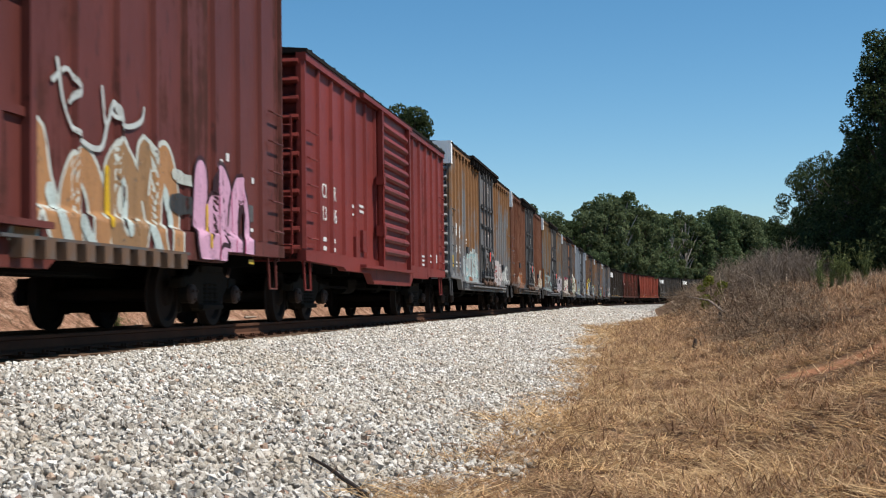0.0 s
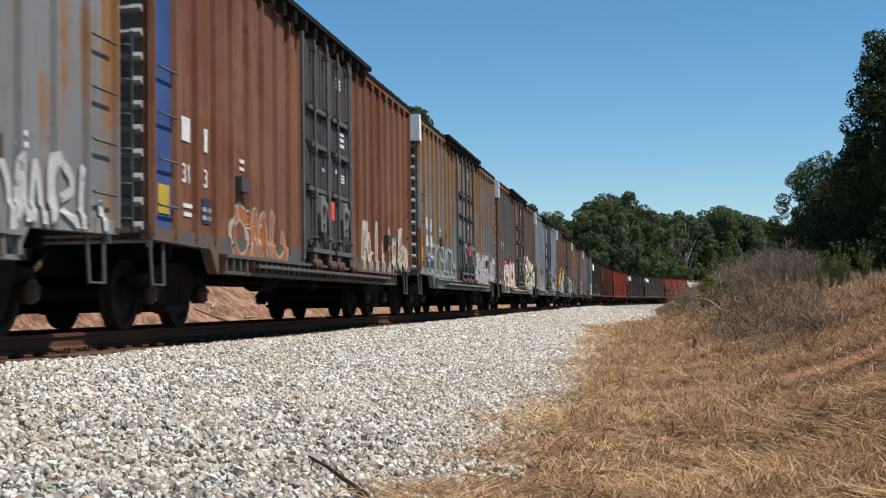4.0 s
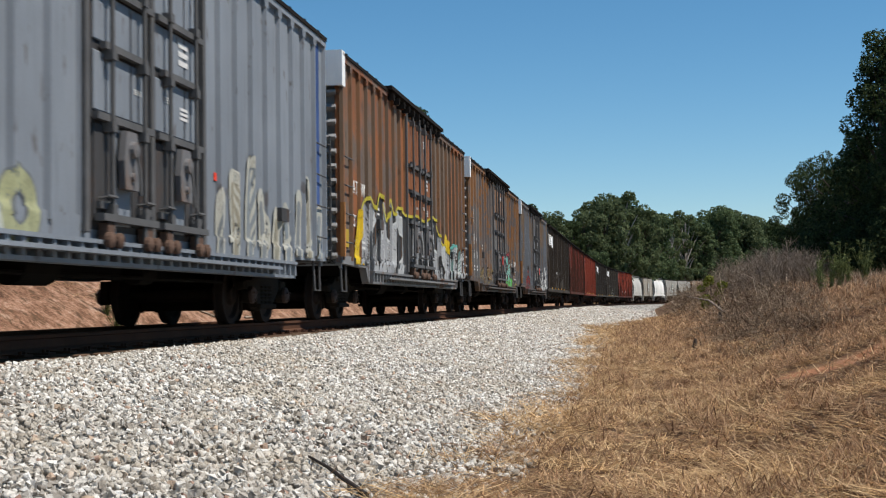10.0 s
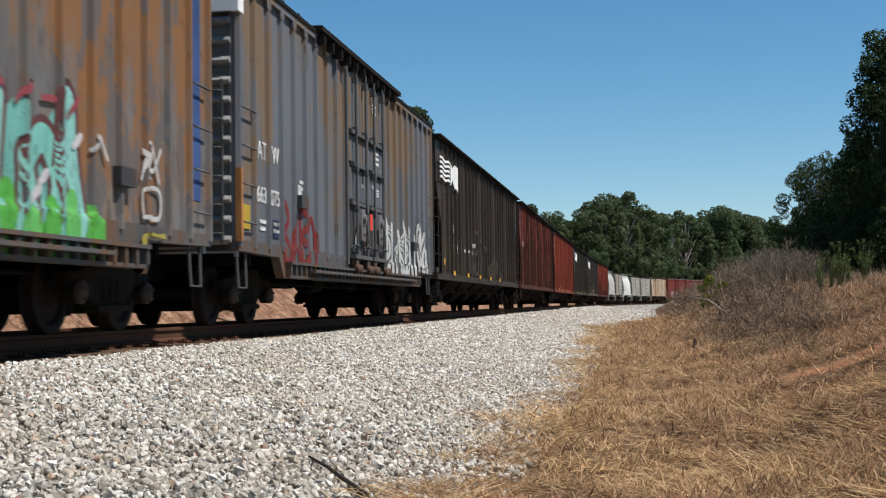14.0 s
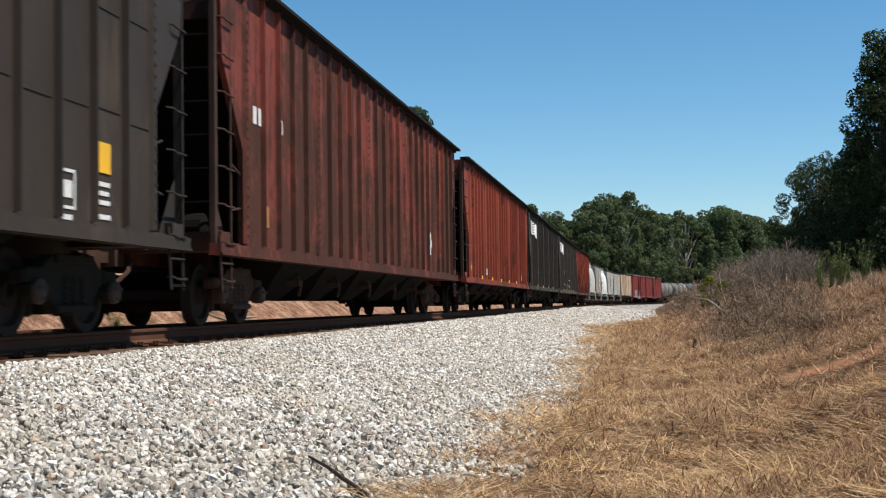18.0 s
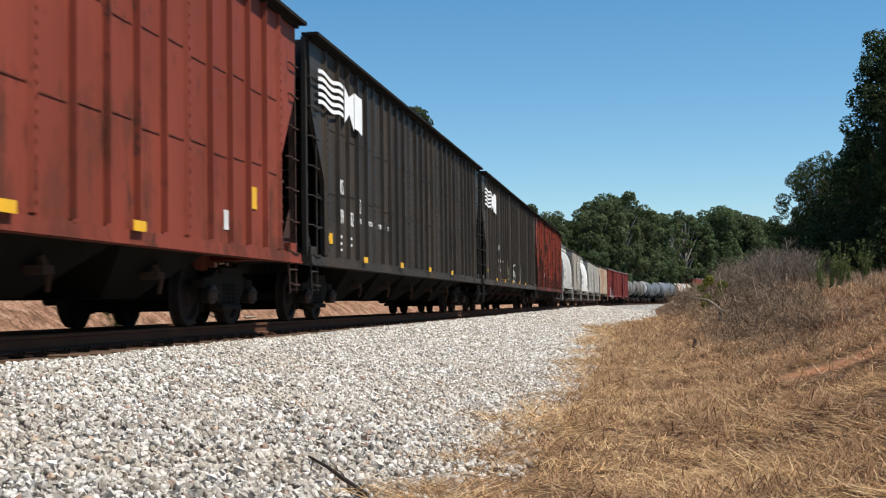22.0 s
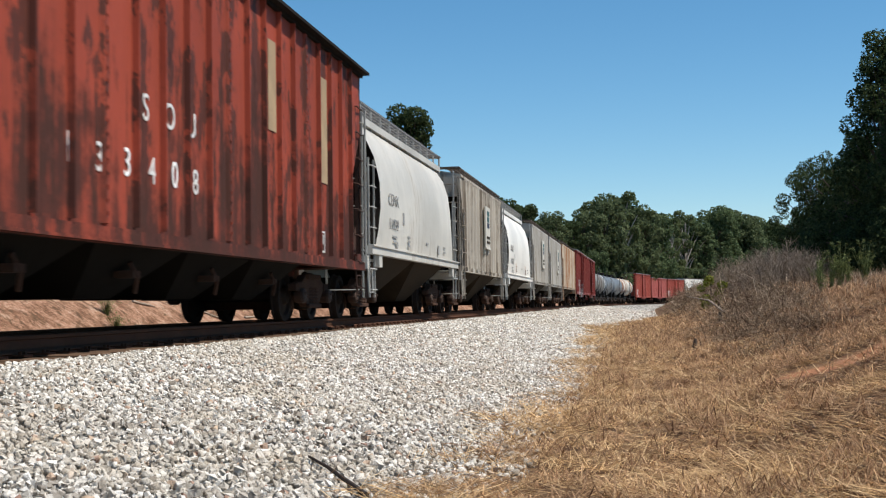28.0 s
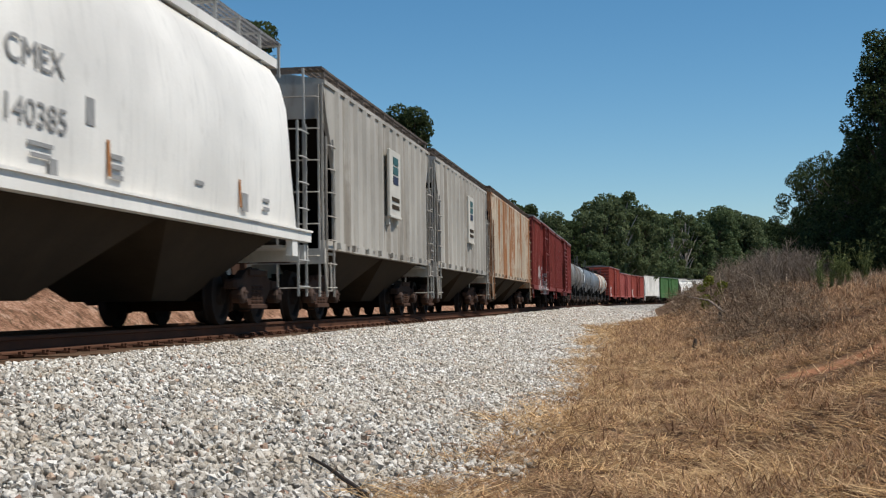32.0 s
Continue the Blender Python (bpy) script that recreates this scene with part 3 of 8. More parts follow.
def truck(car, y, rust=False):
    m = M["truck_rust"] if rust else M["truck"]
    t = part("truck", mesh("truck bolster", bolster_form), M["truck"], car, "", Matrix.Translation((0, y, 0)))
    frame_me, spring_me, wheels = mesh("side frame", frame_form, bevel=0.012), mesh("springs", spring_form), mesh("wheelset", wheelset_form, True)
    for half in (0, math.pi):
        turn = Matrix.Rotation(half, 4, "Z")
        part("side_frame", frame_me, m, t, "", turn)
        for a in (-0.2, 0.0, 0.2):
            part("spring", spring_me, m, t, "", turn @ Matrix.Translation((1.03, a, 0)))
    part("spring_plank", mesh("spring plank", lambda bm: box(bm, -0.92, 0.92, -0.26, 0.26, 0.2, 0.3)), M["truck"], t)
    for a in (-0.46, 0.46):
        part("brake_beam", mesh("brake beam", beam_form), m, t, "", Matrix.Translation((0, a, 0)))
    cap = mesh("bearing cap", lambda bm: (lathe(bm, [(1.12, 0.125), (1.16, 0.125), (1.18, 0.1), (1.19, 0.04)], "x", 12, (0, 0, 0.42)), [lathe(bm, [(1.17, 0.022), (1.205, 0.022)], "x", 6, (0, 0.07 * math.cos(k), 0.42 + 0.07 * math.sin(k))) for k in (0.5, 2.6, 4.7)]))
    for a in (-0.89, 0.89):
        part("bearing_cap", cap, M["journal"], t, "", Matrix.Translation((0, a, 0)))
        part("bearing_cap", cap, M["journal"], t, "", Matrix.Translation((0, a, 0)) @ Matrix.Rotation(math.pi, 4, "Z"))
        WHEELS.append((part("wheelset", wheels, M["wheel"], t, "", Matrix.Translation((0, a, 0.42))), a))


def coupler_form(bm):
    box(bm, -0.16, 0.16, -0.1, 0.5, 0.78, 1.0)
    box(bm, -0.07, 0.07, -0.45, 0.0, 0.82, 0.96)
    slab(bm, [(-0.5, 0.7), (-0.42, 0.72), (-0.42, 1.05), (-0.5, 1.05), (-0.66, 1.0), (-0.66, 0.76)], -0.13, 0.1)
    tube(bm, [(0.3, 0.1, 0.85), (0.32, -0.1, 0.7), (0.2, -0.35, 0.5), (0.1, -0.55, 0.46)], 0.03)
    tube(bm, [(-1.2, -0.02, 0.95), (-0.2, -0.02, 0.95), (-0.1, -0.08, 1.1)], 0.018)


def steps_form(bm):
    """Sill steps below the corner."""
    tube(bm, [(1.48, 0, 0.98), (1.5, 0.02, 0.5), (1.5, 0.38, 0.5), (1.48, 0.4, 0.98)], 0.022, 5)


def grab_form(bm):
    """One grab iron on the side."""
    tube(bm, [(0.0, -0.26, 0.03), (0.07, -0.26, 0.0), (0.07, 0.26, 0.0), (0.0, 0.26, 0.03)], 0.014, 5)


def end_gear(car, half, top_m, steps=True):
    """Couplers at both ends and steps at the corners."""
    me, st = mesh("coupler", coupler_form), mesh("steps", steps_form)
    for k in (-1, 1):
        m = Matrix.Translation((0, k * half, 0)) @ Matrix.Rotation(0 if k < 0 else math.pi, 4, "Z")
        part("coupler", me, M["truck_rust"], car, "", m)
    if steps:
        for y in (-half + 0.12, half - 0.62):
            part("sill_step", st, top_m, car, "", Matrix.Translation((0, y, 0)))
        for y in (-half + 0.12, half - 0.62):
            part("sill_step", st, top_m, car, "", Matrix.Rotation(math.pi, 4, "Z") @ Matrix.Translation((0, y, 0)))


def car_base(name, front, body, label, group, category="freight car"):
    car = tagged(new(name), label, category, group)
    TRAIN.append((car, front + body / 2, body / 2 - 1.95))
    return car


def both(name, me, material, car, m=None):
    """A part on the near side and its twin on the far side."""
    m = m or Matrix()
    part(name, me, material, car, "", m)
    part(name, me, material, car, "", Matrix.Rotation(math.pi, 4, "Z") @ m)


def end_panel_form(half, top, count, ridge=0.1, z0=0.95):
    """An end wall pressed into horizontal ridges, facing the front of the train."""
    def build(bm):
        prof, z, step = [], z0, (top - z0 - 0.12) / count
        for i in range(count):
            for f, d in ((0.0, 0.0), (0.42, 0.0), (0.52, ridge * 0.75), (0.64, ridge), (0.8, ridge * 0.85), (0.95, 0.0)):
                prof.append((-half + 0.1 - d, z + f * step))
            z += step
        prof += [(-half + 0.1, top - 0.1), (-half + 0.16, top - 0.1), (-half + 0.16, z0)]
        slab(bm, prof, -1.46, 1.46)
        for x in (-1.485, 1.485):
            box(bm, x - 0.02, x + 0.02, -half + 0.07, -half + 0.16, z0 - 0.05, top - 0.04)
    return build


def roof_form(half, top, eave, w=1.6, bars=18, lip=0.0):
    def build(bm):
        prism(bm, [(-w, eave), (-w, eave + 0.06), (0, top), (w, eave + 0.06), (w, eave)], -half, half)
        for i in range(bars):
            y = -half + (i + 0.5) * 2 * half / bars
            prism(bm, [(-w + 0.02, eave + 0.06), (-w + 0.02, eave + 0.1), (0, top + 0.04), (w - 0.02, eave + 0.1), (w - 0.02, eave + 0.06), (0, top)], y - 0.03, y + 0.03)
    return build


def ladder_form(z0, z1, rungs, w=0.42):
    def build(bm):
        for y in (-w / 2, w / 2):
            box(bm, -0.01, 0.022, y - 0.016, y + 0.016, z0, z1)
        for i in range(rungs):
            z = z0 + 0.15 + (z1 - z0 - 0.3) * i / (rungs - 1)
            tube(bm, [(0.02, -w / 2, z), (0.06, -w / 2 + 0.03, z), (0.06, w / 2 - 0.03, z), (0.02, w / 2, z)], 0.012, 5)
    return build


def rung_form(z0, z1, rungs, w):
    """Bent grab irons between the corner post and one thin upright."""
    def build(bm):
        tube(bm, [(0.0, w / 2, z0), (0.0, w / 2, z1)], 0.022, 6)
        tube(bm, [(0.03, -w / 2, z0), (0.0, -w / 2, z0 + 0.7)], 0.02, 6)
        for i in range(rungs):
            z = z0 + 0.12 + (z1 - z0 - 0.3) * i / (rungs - 1)
            tube(bm, [(-0.02, -w / 2, z + 0.03), (0.06, -w / 2 + 0.03, z + 0.02), (0.07, -w / 2 + 0.08, z), (0.07, w / 2 - 0.06, z), (0.0, w / 2, z + 0.03)], 0.014, 5)
        for i in range(2):
            z = z0 + 0.05 + 0.3 * i
            tube(bm, [(0.02, -w / 2, z), (0.02, w / 2, z)], 0.016, 5)
    return build


def gusset_form(half):
    """Corner plates that brace the end posts."""
    def build(bm):
        for x in (-1.4, 1.38):
            slab(bm, [(-half - 0.02, 1.05), (-half + 0.55, 1.05), (-half + 0.02, 1.75)], x, x + 0.02)
    return build


def rivets_form(z0, z1):
    """A row of rivet heads up a post."""
    def build(bm):
        for z in np.arange(z0, z1, 0.13):
            box(bm, 0.0, 0.014, -0.016, 0.016, z - 0.016, z + 0.016)
    return build


def plug_door_form(bm):
    """A plug door leaf: panel with pressed fields and a raised rim."""
    box(bm, 1.50, 1.56, -0.76, 0.76, 1.0, 4.42)


def lock_rod_form(bm):
    """A locking rod with its guides."""
    tube(bm, [(1.66, 0, 0.92), (1.66, 0, 4.5)], 0.026, 6)
    for z in (1.2, 2.0, 2.7, 3.4, 4.3):
        box(bm, 1.57, 1.69, -0.06, 0.06, z - 0.05, z + 0.05)


def door_gear_form(bm):
    """Crank, gear box, roller carriage at the foot of the leaf."""
    slab(bm, [(-0.17, 1.42), (0.17, 1.42), (0.2, 1.7), (0.13, 2.0), (-0.13, 2.0), (-0.2, 1.7)], 1.62, 1.69)
    lathe(bm, [(1.69, 0.09), (1.74, 0.08)], "x", 12, (0, 0, 1.82))
    lathe(bm, [(1.69, 0.05), (1.72, 0.04)], "x", 10, (0, 0, 1.55))


def crank_form(bm):
    tube(bm, [(1.73, 0, 1.82), (1.76, 0.03, 1.6), (1.77, 0.03, 1.36)], 0.018)


def roller_bar_form(bm):
    box(bm, 1.6, 1.7, -0.72, 0.72, 1.08, 1.15)


def roller_form(bm):
    """Roller carriage that runs on the door track."""
    box(bm, 1.58, 1.68, -0.09, 0.09, 0.88, 1.06)
    lathe(bm, [(1.68, 0.075), (1.73, 0.075), (1.75, 0.03)], "x", 12, (0, -0.1, 0.9))
    lathe(bm, [(1.68, 0.075), (1.73, 0.075), (1.75, 0.03)], "x", 12, (0, 0.12, 0.9))


def bow_form(bm):
    tube(bm, [(1.6, -0.11, 1.3), (1.69, -0.1, 1.32), (1.69, 0.1, 1.32), (1.6, 0.11, 1.3)], 0.018, 5)
    box(bm, 1.59, 1.64, -0.16, 0.16, 1.2, 1.27)


def sill_form(half):
    """Deep side sill between the trucks with its row of brackets and the door track."""
    def build(bm):
        slab(bm, [(-5.75, 0.66), (5.75, 0.66), (6.0, 0.95), (half, 0.98), (half, 1.12), (-half, 1.12), (-half, 0.98), (-6.0, 0.95)], 1.42, 1.55)
        for i in range(40):
            y = -5.65 + i * 0.29
            box(bm, 1.545, 1.64, y - 0.03, y + 0.03, 0.7, 0.86)
        box(bm, 1.54, 1.66, -5.7, 5.7, 0.86, 0.9)
        box(bm, 1.54, 1.62, -5.7, 5.7, 0.66, 0.7)
        box(bm, 1.54, 1.74, -4.6, 4.6, 0.76, 0.8)
    return build


def floor_form(half):
    def build(bm):
        box(bm, -1.42, 1.42, -half + 0.1, half - 0.1, 0.98, 1.1)
        box(bm, -0.25, 0.25, -half + 0.1, half - 0.1, 0.62, 1.0)
        for y in np.arange(-half + 1, half - 0.5, 1.35):
            box(bm, -1.4, 1.4, y - 0.05, y + 0.05, 0.8, 1.0)
        lathe(bm, [(-0.4, 0.05), (-0.38, 0.2), (0.38, 0.2), (0.4, 0.05)], "y", 14, (0.75, -1.2, 0.68))
        lathe(bm, [(-0.2, 0.05), (-0.18, 0.14), (0.25, 0.14), (0.27, 0.05)], "y", 12, (0.8, 1.6, 0.66))
        tube(bm, [(0.9, -4.5, 0.6), (0.9, 4.5, 0.6)], 0.025)
        tube(bm, [(0.4, -half + 1, 0.75), (0.4, half - 1, 0.75)], 0.025)
    return build


def insulated_boxcar(front, material, label, corner=None, end_m=None, rear=None, patch=True, red_tag=True, strip=None, stencils=(), plates=True, bars=None, post_m=None, door_m=None, sill_m=None):
    """Fifty-foot insulated boxcar with outside posts and double plug doors."""
    half, top, eave = 7.95, 4.84, 4.62
    car = car_base("boxcar", front, 2 * half, label, "boxcars of the freight train", "boxcar")
    bars = bars or M["bars"]
    part("floor", mesh("boxcar floor", floor_form(half)), M["under"], car)
    both("side_wall", mesh("plug side", lambda bm: box(bm, 1.44, 1.52, -half, half, 1.0, eave)), material, car)
    both("side_sill", mesh("plug sill", sill_form(half)), sill_m or M["sill"], car)
    posts = [-half + 0.05 + 0.69 * k for k in range(10)] + [half - 0.05 - 0.69 * k for k in range(10)]
    for i, y in enumerate(posts):
        if abs(y) < 1.62:
            continue
        both("side_post", mesh("post %d" % i, lambda bm, y=y: slab_post(bm, y, 1.04, eave - 0.02)), post_m or material, car)
    for y in (-0.8, 0.8):
        leaf = mesh("plug door %s" % y, lambda bm, y=y: (plug_door_form(bm), bmesh.ops.translate(bm, verts=bm.verts, vec=(0, y, 0))))
        m = Matrix.Translation((0, y, 0))
        for half_turn in (0, math.pi):
            turn = Matrix.Rotation(half_turn, 4, "Z")
            door = part("plug_door", leaf, M["door_dark"], car, "", turn)
            for z0, z1 in ((1.06, 2.02), (2.14, 2.72), (2.82, 3.3), (3.4, 4.34)):
                for k, off in enumerate((-0.48, 0.0, 0.48)):
                    me = mesh("field %.1f %.1f %.2f" % (y, z0, off), lambda bm, z0=z0, z1=z1, c=y + off: box(bm, 1.558, 1.585, c - 0.21, c + 0.21, z0, z1), bevel=0.012)
                    # lowest outer fields go dark: the recess shadow is painted on
                    part("door_panel", me, M["door_dark"] if z0 < 1.5 and k != 1 else door_m or material, door)
            for off in (-0.42, 0.42):
                part("lock_rod", mesh("lock rod", lock_rod_form), bars, door, "", Matrix.Translation((0, y + off, 0)))
            for z, w in ((2.08, 1.48), (2.78, 1.1), (3.35, 1.48)):
                part("cross_bar", mesh("cross bar %.1f" % w, lambda bm, w=w: box(bm, 1.585, 1.65, -w / 2, w / 2, -0.035, 0.035)), bars, door, "", Matrix.Translation((0, y, z)))
            part("gear_box", mesh("door gear", door_gear_form), M["door_grey"], door, "", m)
            part("crank_handle", mesh("door crank", crank_form), bars, door, "", m)
            part("roller_bar", mesh("roller bar", roller_bar_form), bars, door, "", m)
            for off in (-0.5, 0.5):
                part("roller", mesh("door roller", roller_form), M["roller"], door, "", Matrix.Translation((0, y + off, 0)))
                part("bow_handle", mesh("door bow", bow_form), bars, door, "", Matrix.Translation((0, y + off, 0)))
    for y in (-1.68, 0.0, 1.68):
        both("door_post", mesh("door post", lambda bm: box(bm, 1.5, 1.61, -0.045, 0.045, 0.96, 4.6), bevel=0.01), bars, car, Matrix.Translation((0, y, 0)))
    part("roof", mesh("plug roof", roof_form(half, top, eave)), M["roof"], car)
    both("door_hood", mesh("door hood", lambda bm: (box(bm, 1.5, 1.7, -3.9, 3.1, 4.66, 4.74), [box(bm, 1.5, 1.7, y - 0.05, y + 0.05, 4.46, 4.6) for y in np.arange(-3.7, 3.1, 0.62)])), M["roof"], car)
    both("eave_strip", mesh("eaves", lambda bm: slab(bm, [(-half, 4.62), (-half, 4.52)] + [(y + d, z) for y in sorted(posts) for d, z in ((-0.1, 4.53), (-0.09, 4.42), (0.09, 4.42), (0.1, 4.53))][4:-4] + [(half, 4.52), (half, 4.62)], 1.5, 1.58)), material, car)
    endm = mesh("ridged end", end_panel_form(half, 4.7, 14, 0.17))
    part("end_wall", endm, end_m or M["ridge"], car)
    part("end_wall", endm, end_m or M["ridge"], car, "", Matrix.Rotation(math.pi, 4, "Z"))
    lad = mesh("end ladder", ladder_form(1.05, 3.2, 6))
    for k in (0, math.pi):
        part("end_ladder", lad, bars, car, "", Matrix.Rotation(k, 4, "Z") @ Matrix.Translation((1.15, -half - 0.06, 0)) @ Matrix.Rotation(-math.pi / 2, 4, "Z"))
    grab = mesh("grab iron", grab_form)
    for z in (1.35, 1.85, 2.35, 2.85):
        for y in (-half + 0.42, half - 0.42):
            both("grab_iron", grab, bars, car, Matrix.Translation((1.53, y, z)))
    for y in (-half + 1.95, half - 1.95):
        truck(car, y)
    end_gear(car, half, bars)
    if corner:
        part("corner_panel", mesh("corner panel", lambda bm: box(bm, 1.515, 1.526, -half + 0.12, -half + 0.66, 1.05, eave - 0.06)), corner, car)
    if rear:
        part("corner_panel", mesh("rear corner panel", lambda bm: box(bm, 1.515, 1.526, half - 0.64, half - 0.3, 1.5, eave - 0.06)), rear, car)
    if patch:
        part("white_corner_plate", mesh("corner plate", lambda bm: box(bm, -1.5, 1.497, -half - 0.1, -half - 0.06, 4.08, 4.7)), M["white"], car)
        part("white_corner_plate", mesh("corner plate side", lambda bm: box(bm, 1.5, 1.6, -half - 0.1, -half + 0.14, 4.08, 4.7)), M["white"], car)
    if strip:
        part("orange_strip", mesh("strip", lambda bm: box(bm, 1.52, 1.6, -half - 0.01, -half + 0.07, 1.1, 2.05)), M["orange"], car)
    if red_tag:
        part("red_placard", mesh("placard", lambda bm: box(bm, 1.765, 1.775, -0.62, -0.42, 1.62, 1.92)), M["red_tag"], car)
    if plates:
        part("yellow_plate", mesh("data plate", lambda bm: box(bm, 1.527, 1.537, -half + 0.24, -half + 0.58, 1.28, 1.6)), M["lemon"], car)
        part("defect_card_board", mesh("card board", lambda bm: box(bm, 1.52, 1.62, -4.95, -4.55, 1.74, 1.93)), M["door_dark"], car)
        part("defect_card_board", mesh("rear card board", lambda bm: box(bm, 1.52, 1.62, 5.0, 5.4, 1.47, 1.66)), M["door_dark"], car)
        for y, z, w, h in ((0.72, 4.0, 0.34, 0.2), (0.98, 3.05, 0.3, 0.3), (0.5, 2.5, 0.25, 0.08), (1.0, 2.4, 0.25, 0.16), (-0.4, 2.45, 0.2, 0.06)):
            for r in range(3):
                stencil(car, M["stencil"], y, z + h / 2 - r * h / 3, w, h / 5, 1.587)
    for y, z, w, h, m in stencils:
        stencil(car, M[m], y, z, w, h)
    return car


def slab_post(bm, y, z0, z1, x=1.52, d=0.06, w=0.055):
    """One pressed side post of hat section."""
    a = [(x, y - w), (x + d, y - w * 0.45), (x + d, y + w * 0.45), (x, y + w)]
    lo = [bm.verts.new((p, q, z0)) for p, q in a]
    hi = [bm.verts.new((p, q, z1)) for p, q in a]
    for i in range(3):
        bm.faces.new((lo[i], lo[i + 1], hi[i + 1], hi[i]))
    bm.faces.new(lo[::-1])
    bm.faces.new(hi)
    bm.faces.new((lo[3], lo[0], hi[0], hi[3]))


def slab_ridge(bm, z):
    """One rounded pressing across a ridged door."""
    a = [(1.575, z), (1.63, z + 0.015), (1.665, z + 0.06), (1.655, z + 0.11), (1.62, z + 0.15), (1.575, z + 0.17)]
    lo = [bm.verts.new((x, -1.36 if 0 < i < 5 else -1.42, h)) for i, (x, h) in enumerate(a)]
    hi = [bm.verts.new((x, 1.36 if 0 < i < 5 else 1.42, h)) for i, (x, h) in enumerate(a)]
    for i in range(5):
        bm.faces.new((lo[i], lo[i + 1], hi[i + 1], hi[i]))
    bm.faces.new(lo[::-1])
    bm.faces.new(hi)


def steel_boxcar(front, body, height, material, label, door="corrugated", post=0.8, sill=0.72, hood=False, end_m=None, stencils=(), plates=True, key=""):
    """Plain steel boxcar with outside posts and one sliding door a side."""
    half, top = body / 2, height
    eave = top - 0.2
    key = "%s %.1f %.1f %s" % (key, body, height, door)
    car = car_base("boxcar", front, body, label, "boxcars of the freight train", "boxcar")
    part("floor", mesh("floor " + key, floor_form(half)), M["under"], car)
    both("side_wall", mesh("side " + key, lambda bm: box(bm, 1.42, 1.5, -half, half, 1.0, eave)), material, car)
    both("side_sill", mesh("sill " + key, lambda bm: slab(bm, [(-half, 1.12), (-half, 0.95), (-half + 2.6, 0.92), (-half + 2.8, sill + 0.2), (-2.4, sill + 0.2), (-2.0, sill), (2.0, sill), (2.4, sill + 0.2), (half - 2.8, sill + 0.2), (half - 2.6, 0.92), (half, 0.95), (half, 1.12)], 1.42, 1.56)), material, car)
    k = int((half - 1.75) / post)
    for i in range(k + 1):
        for sgn in (-1, 1):
            y = sgn * (half - 0.06 - i * (half - 1.75) / k)
            both("side_post", mesh("post %s %.2f" % (key, y), lambda bm, y=y: slab_post(bm, y, 1.14, eave - 0.02, 1.5, 0.055, 0.06)), material, car)

    def leaf(bm):
        box(bm, 1.5, 1.58, -1.55, 1.55, 1.0, eave - 0.1)
    for turn in (0, math.pi):
        d = part("sliding_door", mesh("door " + key, leaf), material, car, "", Matrix.Rotation(turn, 4, "Z"))
        if door == "corrugated":
            for z in np.arange(1.25, eave - 0.4, 0.25):
                part("door_ridge", mesh("door ridge %.2f" % z, lambda bm, z=float(z): slab_ridge(bm, z)), material, d)
        else:
            for y in (-1.0, -0.35, 0.35, 1.0):
                part("door_stiffener", mesh("stiffener %s %.2f" % (key, y), lambda bm, y=y: box(bm, 1.57, 1.63, y - 0.05, y + 0.05, 1.1, eave - 0.2)), material, d)
            for z in (1.9, 2.9, 3.7):
                part("door_stiffener", mesh("stiffener z %.2f" % z, lambda bm, z=z: box(bm, 1.57, 1.62, -1.5, 1.5, z - 0.04, z + 0.04)), material, d)
        for y in (-1.52, 1.52):
            part("door_edge", mesh("door edge %s %.2f" % (key, y), lambda bm, y=y: box(bm, 1.57, 1.67, y - 0.06, y + 0.06, 1.0, eave - 0.1)), material, d)
        part("door_latch", mesh("latch", lambda bm: (tube(bm, [(1.7, -1.75, 1.1), (1.7, -1.75, 3.0)], 0.03), box(bm, 1.58, 1.74, -1.85, -1.65, 1.6, 1.8), box(bm, 1.58, 1.74, -1.85, -1.65, 2.6, 2.75))), material, d)
        part("door_track", mesh("track " + key, lambda bm: box(bm, 1.54, 1.68, -3.3, 1.9, 0.94, 1.0)), material, d)
        part("door_track", mesh("top track " + key, lambda bm: box(bm, 1.5, 1.66, -3.3, 1.9, eave - 0.1, eave - 0.02)), material, d)
    part("roof", mesh("roof " + key, roof_form(half, top, eave)), M["galv"] if not hood else M["roof"], car)
    both("eave_rail", mesh("eave " + key, lambda bm: box(bm, 1.5, 1.58, -half, half, eave - 0.12, eave)), material, car)
    em = mesh("end " + key, end_panel_form(half, top - 0.12, 11, 0.15))
    for turn in (0, math.pi):
        part("end_wall", em, end_m or material, car, "", Matrix.Rotation(turn, 4, "Z"))
    lad = mesh("end ladder", ladder_form(1.05, 3.2, 6))
    for turn in (0, math.pi):
        part("end_ladder", lad, material, car, "", Matrix.Rotation(turn, 4, "Z") @ Matrix.Translation((1.15, -half - 0.1, 0)) @ Matrix.Rotation(-math.pi / 2, 4, "Z"))
    grab = mesh("grab iron", grab_form)
    for z in (1.3, 1.72, 2.14, 2.56, 2.98):
        for y in (-half + 0.42, half - 0.42):
            both("grab_iron", grab, material, car, Matrix.Translation((1.52, y, z)))
    for y in (-half + 1.95, half - 1.95):
        truck(car, y)
    end_gear(car, half, material)
    for y, z, w, h, m in stencils:
        stencil(car, M[m], y, z, w, h, 1.506)
    return car


